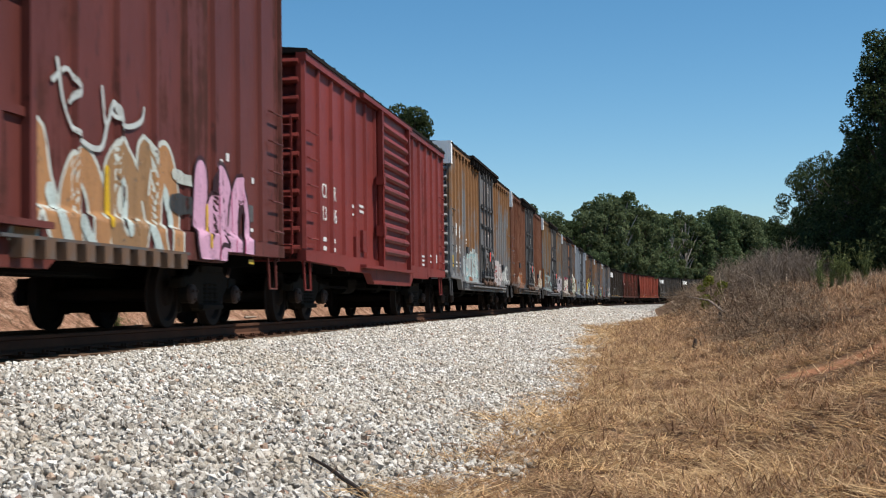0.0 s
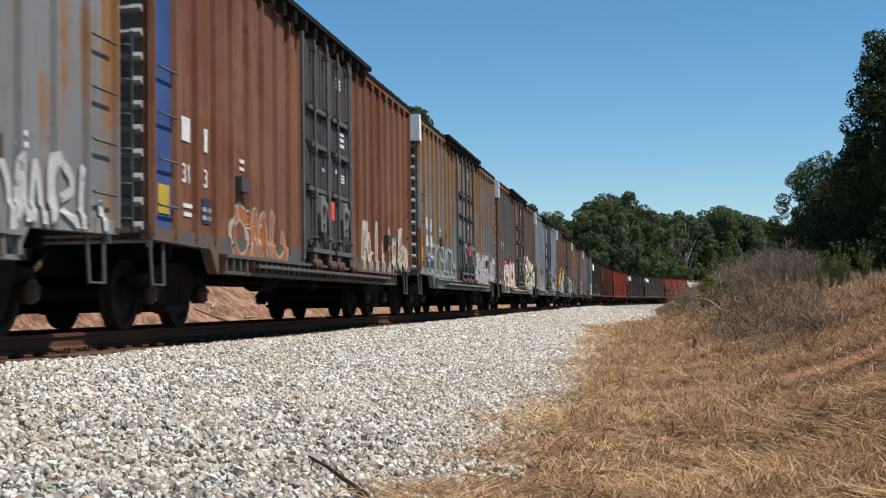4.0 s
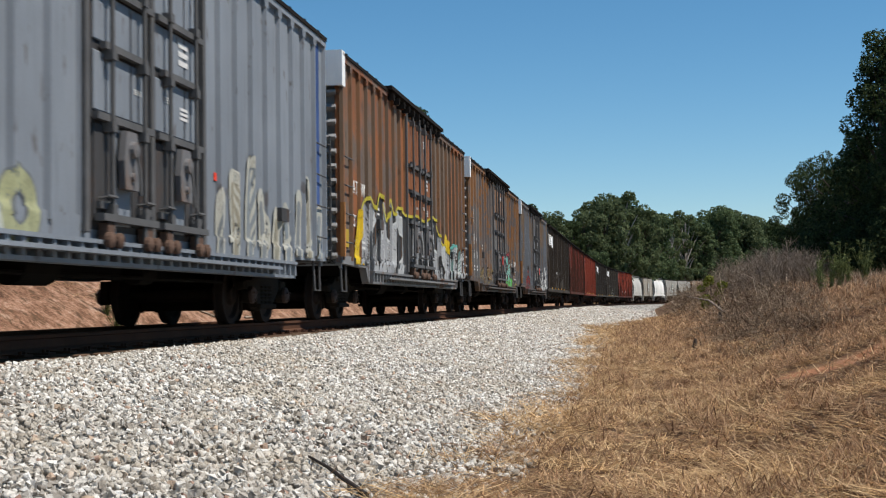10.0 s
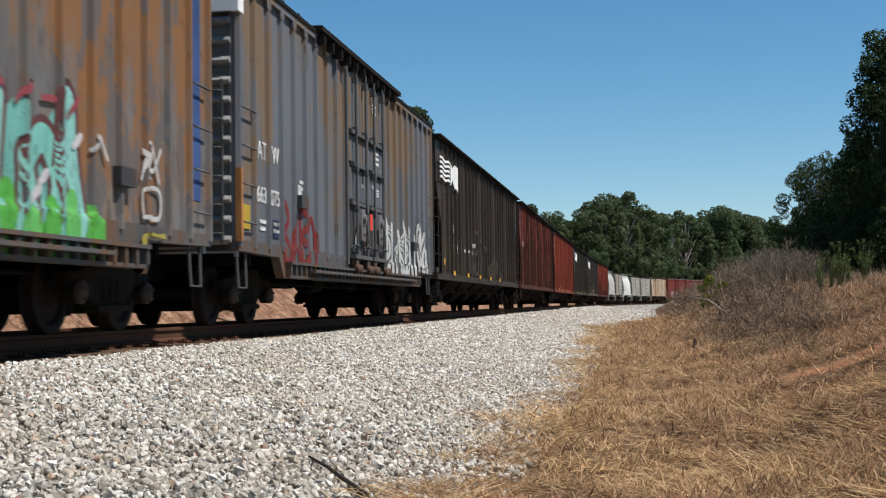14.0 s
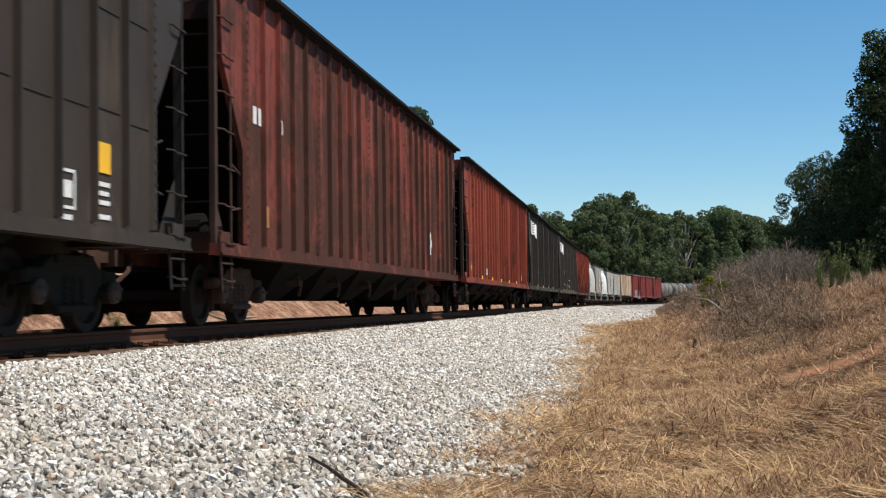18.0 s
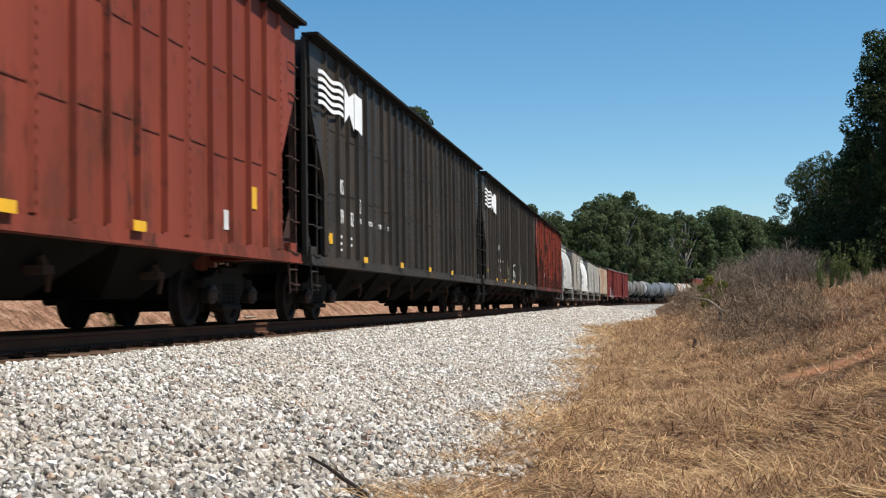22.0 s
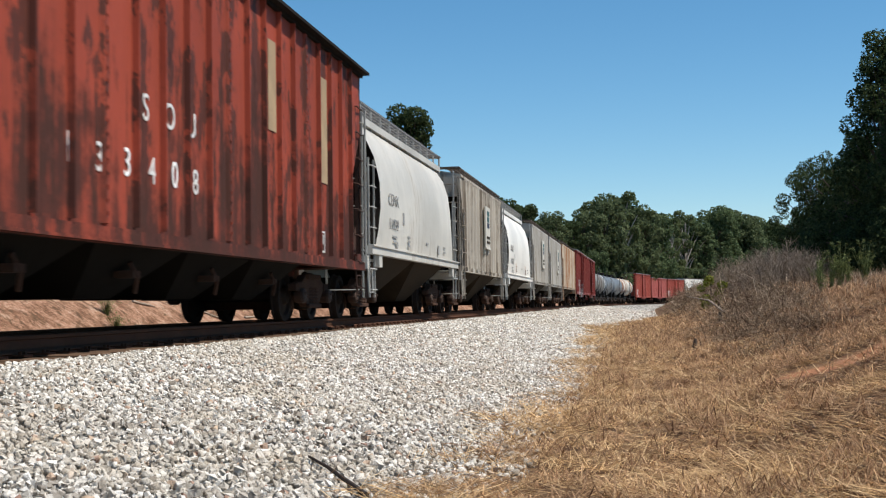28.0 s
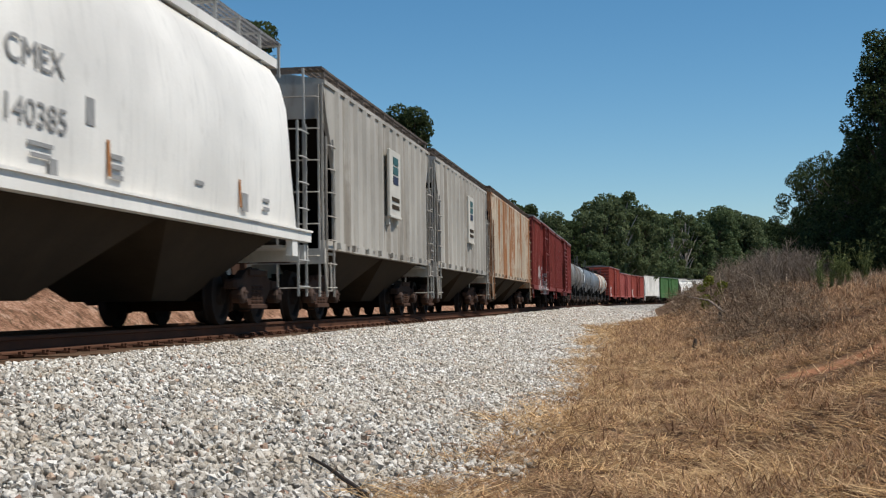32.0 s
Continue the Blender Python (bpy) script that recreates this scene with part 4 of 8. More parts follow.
def open_hopper(front, body, top, material, label, seams=False, reflectors=True, posts=26, key="hopper", dark_rust=False, bays=5, shift=0.0, pitch=2.9):
    """Long open-topped hopper with outside posts, sloped ends and bottom bays."""
    half, sill = body / 2, 0.98
    key = "%s %.2f" % (key, top)
    car = car_base("hopper_car", front, body, label, "open hoppers of the freight train", "hopper car")
    in_y = half - 0.98
    iron = M["end_iron"] if "red" in label.split() or "oxide-red" in label else M["black_iron"]
    outline = [(-in_y, sill), (in_y, sill), (in_y, 2.3), (half - 0.12, 3.4), (half - 0.02, top), (-half + 0.02, top), (-half + 0.12, 3.4), (-in_y, 2.3)]
    both("side_wall", mesh("hs " + key, lambda bm: slab(bm, outline, 1.42, 1.5)), material, car)
    both("side_sill", mesh("hsill " + key, lambda bm: (box(bm, 1.38, 1.54, -half - 0.08, half + 0.08, sill - 0.08, sill + 0.07), box(bm, 1.5, 1.56, -half - 0.08, half + 0.08, sill - 0.08, sill - 0.05))), material, car)
    both("top_chord", mesh("hchord " + key, lambda bm: (box(bm, 1.4, 1.67, -half - 0.06, half + 0.06, top - 0.005, top + 0.045), box(bm, 1.5, 1.56, -half + 0.02, half - 0.02, top - 0.06, top))), M["roof"], car)
    for i in range(posts):
        y = -in_y + 0.06 + i * (2 * in_y - 0.12) / (posts - 1)
        wide = 0.08 if i % 5 == 0 else 0.034
        both("side_post", mesh("hp %s %d" % (key, i), lambda bm, y=y, wide=wide: slab_post(bm, y, sill + 0.1, top - 0.05, 1.5, 0.045 if wide > 0.05 else 0.07, wide)), material, car)
        if i % 5 == 0:
            part("rivet_row", mesh("rivets %.2f" % top, rivets_form(sill + 0.2, top - 0.2)), material, car, "", Matrix.Translation((1.544, y, 0)))
    if seams:
        step = (2 * in_y - 0.12) / (posts - 1)
        bar = mesh("seam bar", lambda bm: box(bm, 1.5, 1.511, -0.3, 0.3, -0.008, 0.008))
        for row, z in enumerate((2.15, 3.2)):
            for k in range(posts - 1):
                part("panel_seam", bar, material, car, "", Matrix.Translation((0, -in_y + 0.06 + (k + 0.5) * step, z + 0.03 * ((k * 7 + row) % 3))))
    # sloped end sheets and hopper bays with shade in their colour, and centre sill
    for turn in (0, math.pi):
        r = Matrix.Rotation(turn, 4, "Z")
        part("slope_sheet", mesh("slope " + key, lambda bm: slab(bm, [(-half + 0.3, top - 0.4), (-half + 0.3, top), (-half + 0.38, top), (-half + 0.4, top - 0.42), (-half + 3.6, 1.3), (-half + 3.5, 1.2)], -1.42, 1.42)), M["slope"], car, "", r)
        part("end_sheet", mesh("top end " + key, lambda bm: box(bm, -1.42, 1.42, -half + 0.26, -half + 0.29, top - 0.62, top)), material, car, "", r)
        part("end_platform", mesh("platform " + key, lambda bm: (box(bm, -1.5, 1.5, -half + 0.05, -half + 0.4, 0.95, 1.2), box(bm, -0.25, 0.25, -half + 0.2, -half + 3.4, 0.8, 1.15), box(bm, -1.45, 1.45, -half + 0.4, -half + 1.6, 1.02, 1.08))), material, car, "", r)
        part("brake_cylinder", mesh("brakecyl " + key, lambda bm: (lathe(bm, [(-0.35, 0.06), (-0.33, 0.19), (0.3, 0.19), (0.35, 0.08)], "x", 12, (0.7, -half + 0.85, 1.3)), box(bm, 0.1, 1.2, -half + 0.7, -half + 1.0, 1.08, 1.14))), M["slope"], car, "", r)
        for x in (-1.42, -0.5, 0.5, 1.42):
            part("end_post", mesh("endpost %s %.1f" % (key, x), lambda bm, x=x: (box(bm, x - 0.035, x + 0.035, -half - 0.06, -half + 0.05, 0.98, top - 0.02))), iron, car, "", r)
        part("end_ladder", mesh("hend ladder " + key, ladder_form(1.0, top - 0.3, 8)), iron, car, "", r @ Matrix.Translation((1.15, -half + 0.06, 0)) @ Matrix.Rotation(-math.pi / 2, 4, "Z"))
        part("side_ladder", mesh("hside ladder " + key, rung_form(0.45, top - 0.5, 8, 0.46)), iron, car, "", r @ Matrix.Translation((1.48, -half + 0.26, 0)))
        part("side_ladder", mesh("hside ladder " + key, rung_form(0.45, top - 0.5, 8, 0.46)), iron, car, "", r @ Matrix.Translation((-1.48, -half + 0.26, 0)) @ Matrix.Rotation(math.pi, 4, "Z"))
        part("gusset", mesh("gusset " + key, gusset_form(half)), iron, car, "", r)
        part("corner_brace", mesh("corner brace " + key, lambda bm: [tube(bm, [(sx, -half + 0.6, 2.1), (sx, -in_y, 2.0)], 0.016, 5) or tube(bm, [(sx, -half + 0.6, 1.5), (sx, -half + 1.0, 1.55), (sx, -in_y, 1.5)], 0.016, 5) for sx in (-1.45, 1.45)]), iron, car, "", r)
    part("centre_sill", mesh("hcentre " + key, lambda bm: box(bm, -0.22, 0.22, -half + 0.2, half - 0.2, 0.72, 1.05)), M["under"], car)
    span = (2 * half - 7.2) / bays
    for b in range(bays):
        y0 = -half + 3.6 + b * span
        yc = y0 + span / 2
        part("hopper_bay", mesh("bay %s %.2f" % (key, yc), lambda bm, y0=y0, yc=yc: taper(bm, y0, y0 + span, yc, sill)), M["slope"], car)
        part("bay_latch", mesh("baylatch %.2f" % yc, lambda bm, yc=yc: (tube(bm, [(1.18, yc - 0.1, 0.75), (1.22, yc, 0.58), (1.16, yc + 0.08, 0.42)], 0.03), box(bm, 1.0, 1.22, yc - 0.12, yc + 0.1, 0.58, 0.66))), M["truck_rust"], car)
    both("floor_skirt", mesh("skirt " + key, lambda bm: box(bm, 1.3, 1.36, -half + 1.6, half - 1.6, 0.9, 1.0)), M["under"], car)
    for y in (-half + 2.1, half - 2.1):
        truck(car, y, dark_rust)
    end_gear(car, half, material, False)
    if reflectors:
        for i in range(6):
            y = -5.75 + i * pitch
            if y > 8.5:
                break
            part("yellow_reflector", mesh("reflector", lambda bm: box(bm, 0, 0.006, -0.17, 0.17, -0.05, 0.06)), M["yellow"], car, "", Matrix.Translation((1.585, y - 1.6 + shift, sill + 0.11)))
        part("yellow_reflector", mesh("tall reflector", lambda bm: box(bm, 0, 0.006, -0.16, 0.16, -0.09, 0.09)), M["yellow"], car, "", Matrix.Translation((1.508, -in_y + 0.34, 1.38)))
        part("yellow_reflector", mesh("thin reflector", lambda bm: box(bm, 0, 0.006, -0.15, 0.15, -0.15, 0.15)), M["yellow"], car, "", Matrix.Translation((1.508, in_y - 1.36, 1.72)))
    return car


def taper(bm, y0, y1, yc, z0):
    """A hopper bay that draws in to its gate."""
    lo = [bm.verts.new(p) for p in ((-0.7, yc - 0.5, 0.36), (0.7, yc - 0.5, 0.36), (0.7, yc + 0.5, 0.36), (-0.7, yc + 0.5, 0.36))]
    hi = [bm.verts.new(p) for p in ((-1.36, y0, z0), (1.36, y0, z0), (1.36, y1, z0), (-1.36, y1, z0))]
    for k in range(4):
        bm.faces.new((lo[k], lo[(k + 1) % 4], hi[(k + 1) % 4], hi[k]))
    bm.faces.new(lo[::-1])
    bm.faces.new(hi)


def catwalk_form(half, z, x0, x1):
    """Open grating of a roof walk."""
    def build(bm):
        for x in np.linspace(x0 + 0.02, x1 - 0.02, 5):
            for s in (-1, 1):
                box(bm, s * x - 0.008, s * x + 0.008, -half, half, z, z + 0.035)
        for y in np.arange(-half, half + 0.01, 0.16):
            for s in (-1, 1):
                box(bm, min(s * x0, s * x1), max(s * x0, s * x1), y - 0.006, y + 0.006, z + 0.005, z + 0.03)
        for y in (-half, half - 0.45):
            for k in range(5):
                box(bm, -x1, x1, y + k * 0.11, y + k * 0.11 + 0.02, z, z + 0.035)
    return build


def walk_legs(car, half, z0, z, x0, x1, material):
    """Stanchions that carry the roof walk."""
    for y in np.arange(-half + 0.3, half, 1.05):
        both("walk_stanchion", mesh("stanchion %.2f %.2f %.2f" % (z0, z, x1), lambda bm: (box(bm, x1 - 0.05, x1 - 0.01, -0.02, 0.02, z0 - 0.15, z + 0.01), box(bm, x0, x1, -0.02, 0.02, z - 0.03, z))), material, car, Matrix.Translation((0, float(y), 0)))


def hopper_cones_form(half, count, z0):
    def build(bm):
        span = (2 * half - 2.6) / count
        for i in range(count):
            y0 = -half + 1.3 + i * span
            yc = y0 + span / 2
            lo = [bm.verts.new(p) for p in ((-0.55, yc - 0.62, 0.34), (0.55, yc - 0.62, 0.34), (0.55, yc + 0.62, 0.34), (-0.55, yc + 0.62, 0.34))]
            hi = [bm.verts.new(p) for p in ((-1.42, y0, z0), (1.42, y0, z0), (1.42, y0 + span, z0), (-1.42, y0 + span, z0))]
            for k in range(4):
                bm.faces.new((lo[k], lo[(k + 1) % 4], hi[(k + 1) % 4], hi[k]))
            bm.faces.new(lo[::-1])
            bm.faces.new(hi)
    return build


def covered_ends(car, half, material, cage, z0, top, key):
    """Ladders, posts, end sills and brake gear of a covered hopper."""
    for turn in (0, math.pi):
        r = Matrix.Rotation(turn, 4, "Z")
        part("end_sill", mesh("cend " + key, lambda bm: (box(bm, -1.5, 1.5, -half, -half + 0.22, 0.95, 1.2), box(bm, -0.24, 0.24, -half, -half + 2.2, 0.75, 1.1), box(bm, -1.4, 1.4, -half + 0.2, -half + 1.2, 1.12, 1.16))), material, car, "", r)
        for x in (-1.46, 1.46):
            part("corner_post", mesh("cpost %s %.1f" % (key, x), lambda bm, x=x: box(bm, x - 0.018, x + 0.018, -half + 0.04, -half + 0.08, 0.95, top)), cage, car, "", r)
        part("end_ladder", mesh("cendlad " + key, ladder_form(0.4, top - 0.1, 7, 0.72)), cage, car, "", r @ Matrix.Translation((1.05, -half + 0.02, 0)) @ Matrix.Rotation(-math.pi / 2, 4, "Z"))
        for s in (1, -1):
            m = Matrix.Translation((s * 1.5, -half + 0.38, 0)) @ Matrix.Rotation(0 if s > 0 else math.pi, 4, "Z")
            part("side_ladder", mesh("csidelad " + key, ladder_form(0.4, top - 0.9, 7, 0.5)), cage, car, "", r @ m)
        part("end_plate", mesh("cplate " + key, lambda bm: box(bm, -0.1, 1.4, -half + 0.1, -half + 0.13, top - 0.6, top - 0.02)), cage, car, "", r)
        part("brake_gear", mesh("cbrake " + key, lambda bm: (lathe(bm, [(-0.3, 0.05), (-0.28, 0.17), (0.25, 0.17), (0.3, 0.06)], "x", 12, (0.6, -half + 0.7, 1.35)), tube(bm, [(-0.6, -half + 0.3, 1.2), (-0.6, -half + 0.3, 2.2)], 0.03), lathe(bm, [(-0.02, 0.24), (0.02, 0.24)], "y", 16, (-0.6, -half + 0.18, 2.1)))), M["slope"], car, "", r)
        part("lower_step", mesh("cstep " + key, steps_form), cage, car, "", r @ Matrix.Translation((0, -half + 0.1, 0)))


def centreflow(front, body, material, label, key, cage, zt=4.0):
    """Covered hopper with smooth rounded sides."""
    half, sill = body / 2, 1.34
    car = car_base("covered_hopper", front, body, label, "covered hoppers of the freight train", "covered hopper")
    prof = [(1.50, sill), (1.53, 1.7), (1.54, 2.2), (1.52, 2.7), (1.44, 3.2), (1.28, 3.62), (1.1, 3.88), (0.95, zt), (0.5, zt + 0.12), (0, zt + 0.14)]

    def shell(bm):
        ring = prof + [(-x, z) for x, z in prof[::-1][1:]]
        rows = []
        # the ends draw in towards the sill, so that the side ends in a bow
        for k in range(25):
            f = -1 + k / 12
            row = []
            for x, z in ring:
                a = min(1.0, max(0.0, (z - sill) / (zt - sill)))
                reach = half - 0.62 - 0.62 * math.sin(math.pi * min(1, a * 0.92 + 0.06)) ** 1.3 * (1 - 0.25 * a)
                if a > 0.98:
                    reach = half - 0.5
                row.append(bm.verts.new((x, f * reach, z)))
            rows.append(row)
        m = len(ring)
        for p, q in zip(rows, rows[1:]):
            for i in range(m - 1):
                bm.faces.new((p[i], p[i + 1], q[i + 1], q[i]))
            bm.faces.new((p[m - 1], p[0], q[0], q[m - 1]))
        for p in (rows[0], rows[-1]):
            for i in range(m // 2):
                ends = [p[i], p[i + 1], p[m - 2 - i], p[m - 1 - i]]
                bm.faces.new(ends if ends[1] is not ends[2] else ends[:2] + ends[3:])
    part("shell", mesh("cf shell " + key, shell, True), material, car)
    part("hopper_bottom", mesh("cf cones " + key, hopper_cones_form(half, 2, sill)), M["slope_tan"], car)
    both("side_sill", mesh("cf sill " + key, lambda bm: (box(bm, 1.44, 1.58, -half + 0.1, half - 0.1, sill - 0.1, sill + 0.06), box(bm, 1.46, 1.56, -half + 0.86, -half + 1.16, sill - 0.34, sill - 0.06), box(bm, 1.46, 1.56, half - 1.16, half - 0.86, sill - 0.34, sill - 0.06), box(bm, 1.5, 1.61, -half + 0.1, half - 0.1, sill + 0.05, sill + 0.08))), material, car)
    both("roof_edge", mesh("cf edge " + key, lambda bm: (box(bm, 0.95, 1.14, -half + 0.42, half - 0.42, zt - 0.06, zt + 0.08))), material, car)
    
    def end_sheet(bm):
        """The grimy bowed end, from the sill up; its near-black includes painted shade."""
        rows = []
        for x, z in prof[:8]:
            a = min(1.0, max(0.0, (z - sill) / (zt - sill)))
            y = -(half - 0.62 - 0.62 * math.sin(math.pi * min(1, a * 0.92 + 0.06)) ** 1.3 * (1 - 0.25 * a)) - 0.012
            rows.append([bm.verts.new((sx * (x + 0.004), yy, z)) for sx, yy in ((-1, y), (1, y), (1, y + 0.02), (-1, y + 0.02))])
        for p, q in zip(rows, rows[1:]):
            for i in range(4):
                bm.faces.new((p[i], p[(i + 1) % 4], q[(i + 1) % 4], q[i]))
        bm.faces.new(rows[0])
        bm.faces.new(rows[-1])
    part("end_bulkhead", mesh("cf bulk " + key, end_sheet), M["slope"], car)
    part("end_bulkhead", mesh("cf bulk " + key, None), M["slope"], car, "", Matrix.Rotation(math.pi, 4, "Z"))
    part("roof_walk", mesh("cf walk " + key, catwalk_form(half - 0.1, zt + 0.36, 0.7, 1.12)), M["galv"], car)
    walk_legs(car, half, zt, zt + 0.36, 0.7, 1.12, cage)
    for y in np.arange(-half + 1.6, half - 1.0, 2.2):
        part("loading_hatch", mesh("hatch", lambda bm: lathe(bm, [(0, 0.3), (0.16, 0.3), (0.2, 0.2)], "z", 16)), material, car, "", Matrix.Translation((0, y, zt + 0.12)))
    covered_ends(car, half, material, cage, sill, zt, "cf " + key)
    for y in (-half + 1.42, half - 1.42):
        truck(car, y, True)
    end_gear(car, half, cage, False)
    return car


def ribbed_covered(front, body, material, label, key, bays=2, zt=3.98, logo=True, cage=None, ribs=13, logo_y=0.4):
    """Covered hopper with flat sides and outside ribs."""
    half, sill = body / 2, 1.3
    cage = cage or material
    car = car_base("covered_hopper", front, body, label, "covered hoppers of the freight train", "covered hopper")
    in_y = half - 0.95
    outline = [(-in_y, sill), (in_y, sill), (in_y, 2.5), (half - 0.3, zt - 0.45), (half - 0.12, zt), (-half + 0.12, zt), (-half + 0.3, zt - 0.45), (-in_y, 2.5)]
    both("side_wall", mesh("rs " + key, lambda bm: slab(bm, outline, 1.4, 1.47)), material, car)
    for i in range(ribs):
        y = -in_y + 0.08 + i * (2 * in_y - 0.16) / (ribs - 1)
        both("side_rib", mesh("rr %s %d" % (key, i), lambda bm, y=y: slab_post(bm, y, sill, zt - 0.02, 1.47, 0.07, 0.11)), material, car)
    both("side_sill", mesh("rsill " + key, lambda bm: (box(bm, 1.38, 1.5, -half + 0.1, half - 0.1, sill - 0.1, sill + 0.04), [box(bm, 1.46, 1.57, y - 0.06, y + 0.06, sill - 0.08, sill + 0.03) for y in np.arange(-in_y, in_y, 1.2)])), material, car)
    part("roof", mesh("rroof " + key, lambda bm: prism(bm, [(-1.5, zt - 0.02), (-1.5, zt + 0.05), (-0.9, zt + 0.16), (0.9, zt + 0.16), (1.5, zt + 0.05), (1.5, zt - 0.02)], -half + 0.12, half - 0.12)), material, car)
    for turn in (0, math.pi):
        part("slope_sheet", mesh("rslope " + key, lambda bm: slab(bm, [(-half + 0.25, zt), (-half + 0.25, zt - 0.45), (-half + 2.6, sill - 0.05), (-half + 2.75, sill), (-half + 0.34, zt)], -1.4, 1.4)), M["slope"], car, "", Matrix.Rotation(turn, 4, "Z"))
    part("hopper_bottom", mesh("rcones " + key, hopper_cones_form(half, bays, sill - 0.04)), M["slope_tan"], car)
    part("roof_walk", mesh("rwalk " + key, catwalk_form(half - 0.1, zt + 0.24, 1.02, 1.46)), M["walkway"], car)
    walk_legs(car, half, zt + 0.1, zt + 0.24, 1.02, 1.46, M["walkway"])
    covered_ends(car, half, material, cage, sill, zt, "r " + key)
    if logo:
        board = part("emblem_board", mesh("board", lambda bm: (box(bm, 1.54, 1.6, -0.6, 0.6, -0.68, 0.72), box(bm, 1.58, 1.62, -0.6, 0.6, -0.7, -0.64), box(bm, 1.47, 1.56, -0.5, -0.4, -0.85, -0.66), box(bm, 1.47, 1.56, 0.4, 0.5, -0.85, -0.66)), bevel=0.01), M["board"], car, "", Matrix.Translation((0, logo_y, 2.75)))
        for k, m in enumerate(("teal", "teal", "navy")):
            part("emblem_block", mesh("emblem %d" % k, lambda bm, k=k: box(bm, 1.6, 1.612, -0.25, 0.3, 0.42 - k * 0.2, 0.58 - k * 0.2)), M[m], board)
        for z in (-0.3, -0.46):
            part("emblem_bar", mesh("emblem bar %.2f" % z, lambda bm, z=z: box(bm, 1.6, 1.61, -0.4, 0.4, z - 0.05, z + 0.04)), M["slope_tan"], board)
    for y in (-half + 1.42, half - 1.42):
        truck(car, y, True)
    end_gear(car, half, cage, False)
    return car


def tank_car(front, body, material, label, key, r=1.32, bands=()):
    """Tank car: domed-end barrel on a frame with saddles, manway and rails."""
    half, zc = body / 2, 2.45
    car = car_base("tank_car", front, body, label, "tank cars of the freight train", "tank car")
    e = half - 0.75
    part("tank", mesh("tank " + key, lambda bm: lathe(bm, [(-e, 0.05), (-e + 0.06, 0.6 * r), (-e + 0.22, 0.86 * r), (-e + 0.45, 0.98 * r), (-e + 0.7, r), (e - 0.7, r), (e - 0.45, 0.98 * r), (e - 0.22, 0.86 * r), (e - 0.06, 0.6 * r), (e, 0.05)], "y", 40, (0, 0, zc)), True), material, car)
    part("manway", mesh("manway", lambda bm: (lathe(bm, [(0, 0.5), (0.35, 0.5), (0.42, 0.4)], "z", 18, (0, 0, zc + r - 0.1)), box(bm, -0.9, 0.9, -0.9, 0.9, zc + r - 0.06, zc + r - 0.02))), M["slope"], car)
    part("top_rail", mesh("toprail", lambda bm: (tube(bm, [(0.9, -0.9, zc + 0.95), (0.9, -0.9, zc + r + 0.6), (0.9, 0.9, zc + r + 0.6), (0.9, 0.9, zc + 0.95)], 0.02), tube(bm, [(-0.9, -0.9, zc + 0.95), (-0.9, -0.9, zc + r + 0.6), (-0.9, 0.9, zc + r + 0.6), (-0.9, 0.9, zc + 0.95)], 0.02))), M["bars"], car)
    part("frame", mesh("tframe " + key, lambda bm: (box(bm, -0.3, 0.3, -half, half, 0.78, 1.15), box(bm, -1.45, 1.45, -half, -half + 0.25, 0.9, 1.15), box(bm, -1.45, 1.45, half - 0.25, half, 0.9, 1.15), [box(bm, -1.1, 1.1, s * (half - 2.0) - 0.3, s * (half - 2.0) + 0.3, 1.1, 1.75) for s in (-1, 1)])), M["under"], car)
    for k in (-1, 1):
        part("hand_rail", mesh("trail %s %d" % (key, k), lambda bm, k=k: tube(bm, [(k * 1.45, -half + 0.1, 1.15), (k * 1.45, -half + 0.1, 1.9), (k * 1.45, half - 0.1, 1.9), (k * 1.45, half - 0.1, 1.15)], 0.02)), M["bars"], car)
    part("side_ladder", mesh("tladder", ladder_form(0.5, zc + r, 9)), M["bars"], car, "", Matrix.Translation((1.44, 0, 0)))
    for y, w, m in bands:
        part("tank_band", mesh("band %.1f %.1f %s" % (y, w, key), lambda bm, y=y, w=w: lathe(bm, [(y - w / 2, r - 0.05), (y - w / 2, r + 0.012), (y + w / 2, r + 0.012), (y + w / 2, r - 0.05)], "y", 40, (0, 0, zc)), True), M[m], car)
    for y in (-half + 1.9, half - 1.9):
        truck(car, y)
    end_gear(car, half, M["bars"], True)
    return car

# ---- sprayed lettering: thick rounded strokes that follow the wall, its posts and its sill ----
PAINT = {}


def spray_paint(colour):
    if colour not in PAINT:
        n = Net("spray_paint")
        v = n.coords()
        f = n.math("ADD", n.math("MULTIPLY", n.noise(n.coords((1, 2, 0.5)), 3.0, 6, 0.65), 0.6), n.math("MULTIPLY", n.noise(v, 40, 4), 0.4))
        n.bump(n.noise(v, 60, 3), 0.15, 0.004)
        PAINT[colour] = n.done(n.ramp(f, [(0.3, tuple(c * 0.5 for c in colour)), (0.5, tuple(c * 0.9 for c in colour)), (0.7, tuple(min(1, c * 1.12) for c in colour))]), 0.6, 0.0, 0.2)
        # rust and scuffs come through the thin paint
        worn = n.math("MULTIPLY", n.step(n.noise(n.coords((1, 1.6, 0.7)), 6.0, 7, 0.72), 0.34, 0.42), 0.95)
        gone = n.add("MixShader", {0: worn})
        n.tree.links.new(n.add("BsdfTransparent").outputs[0], gone.inputs[1])
        n.tree.links.new(n.bsdf.outputs[0], gone.inputs[2])
        n.tree.links.new(gone.outputs[0], n.tree.nodes["Material Output"].inputs["Surface"])
    return PAINT[colour]


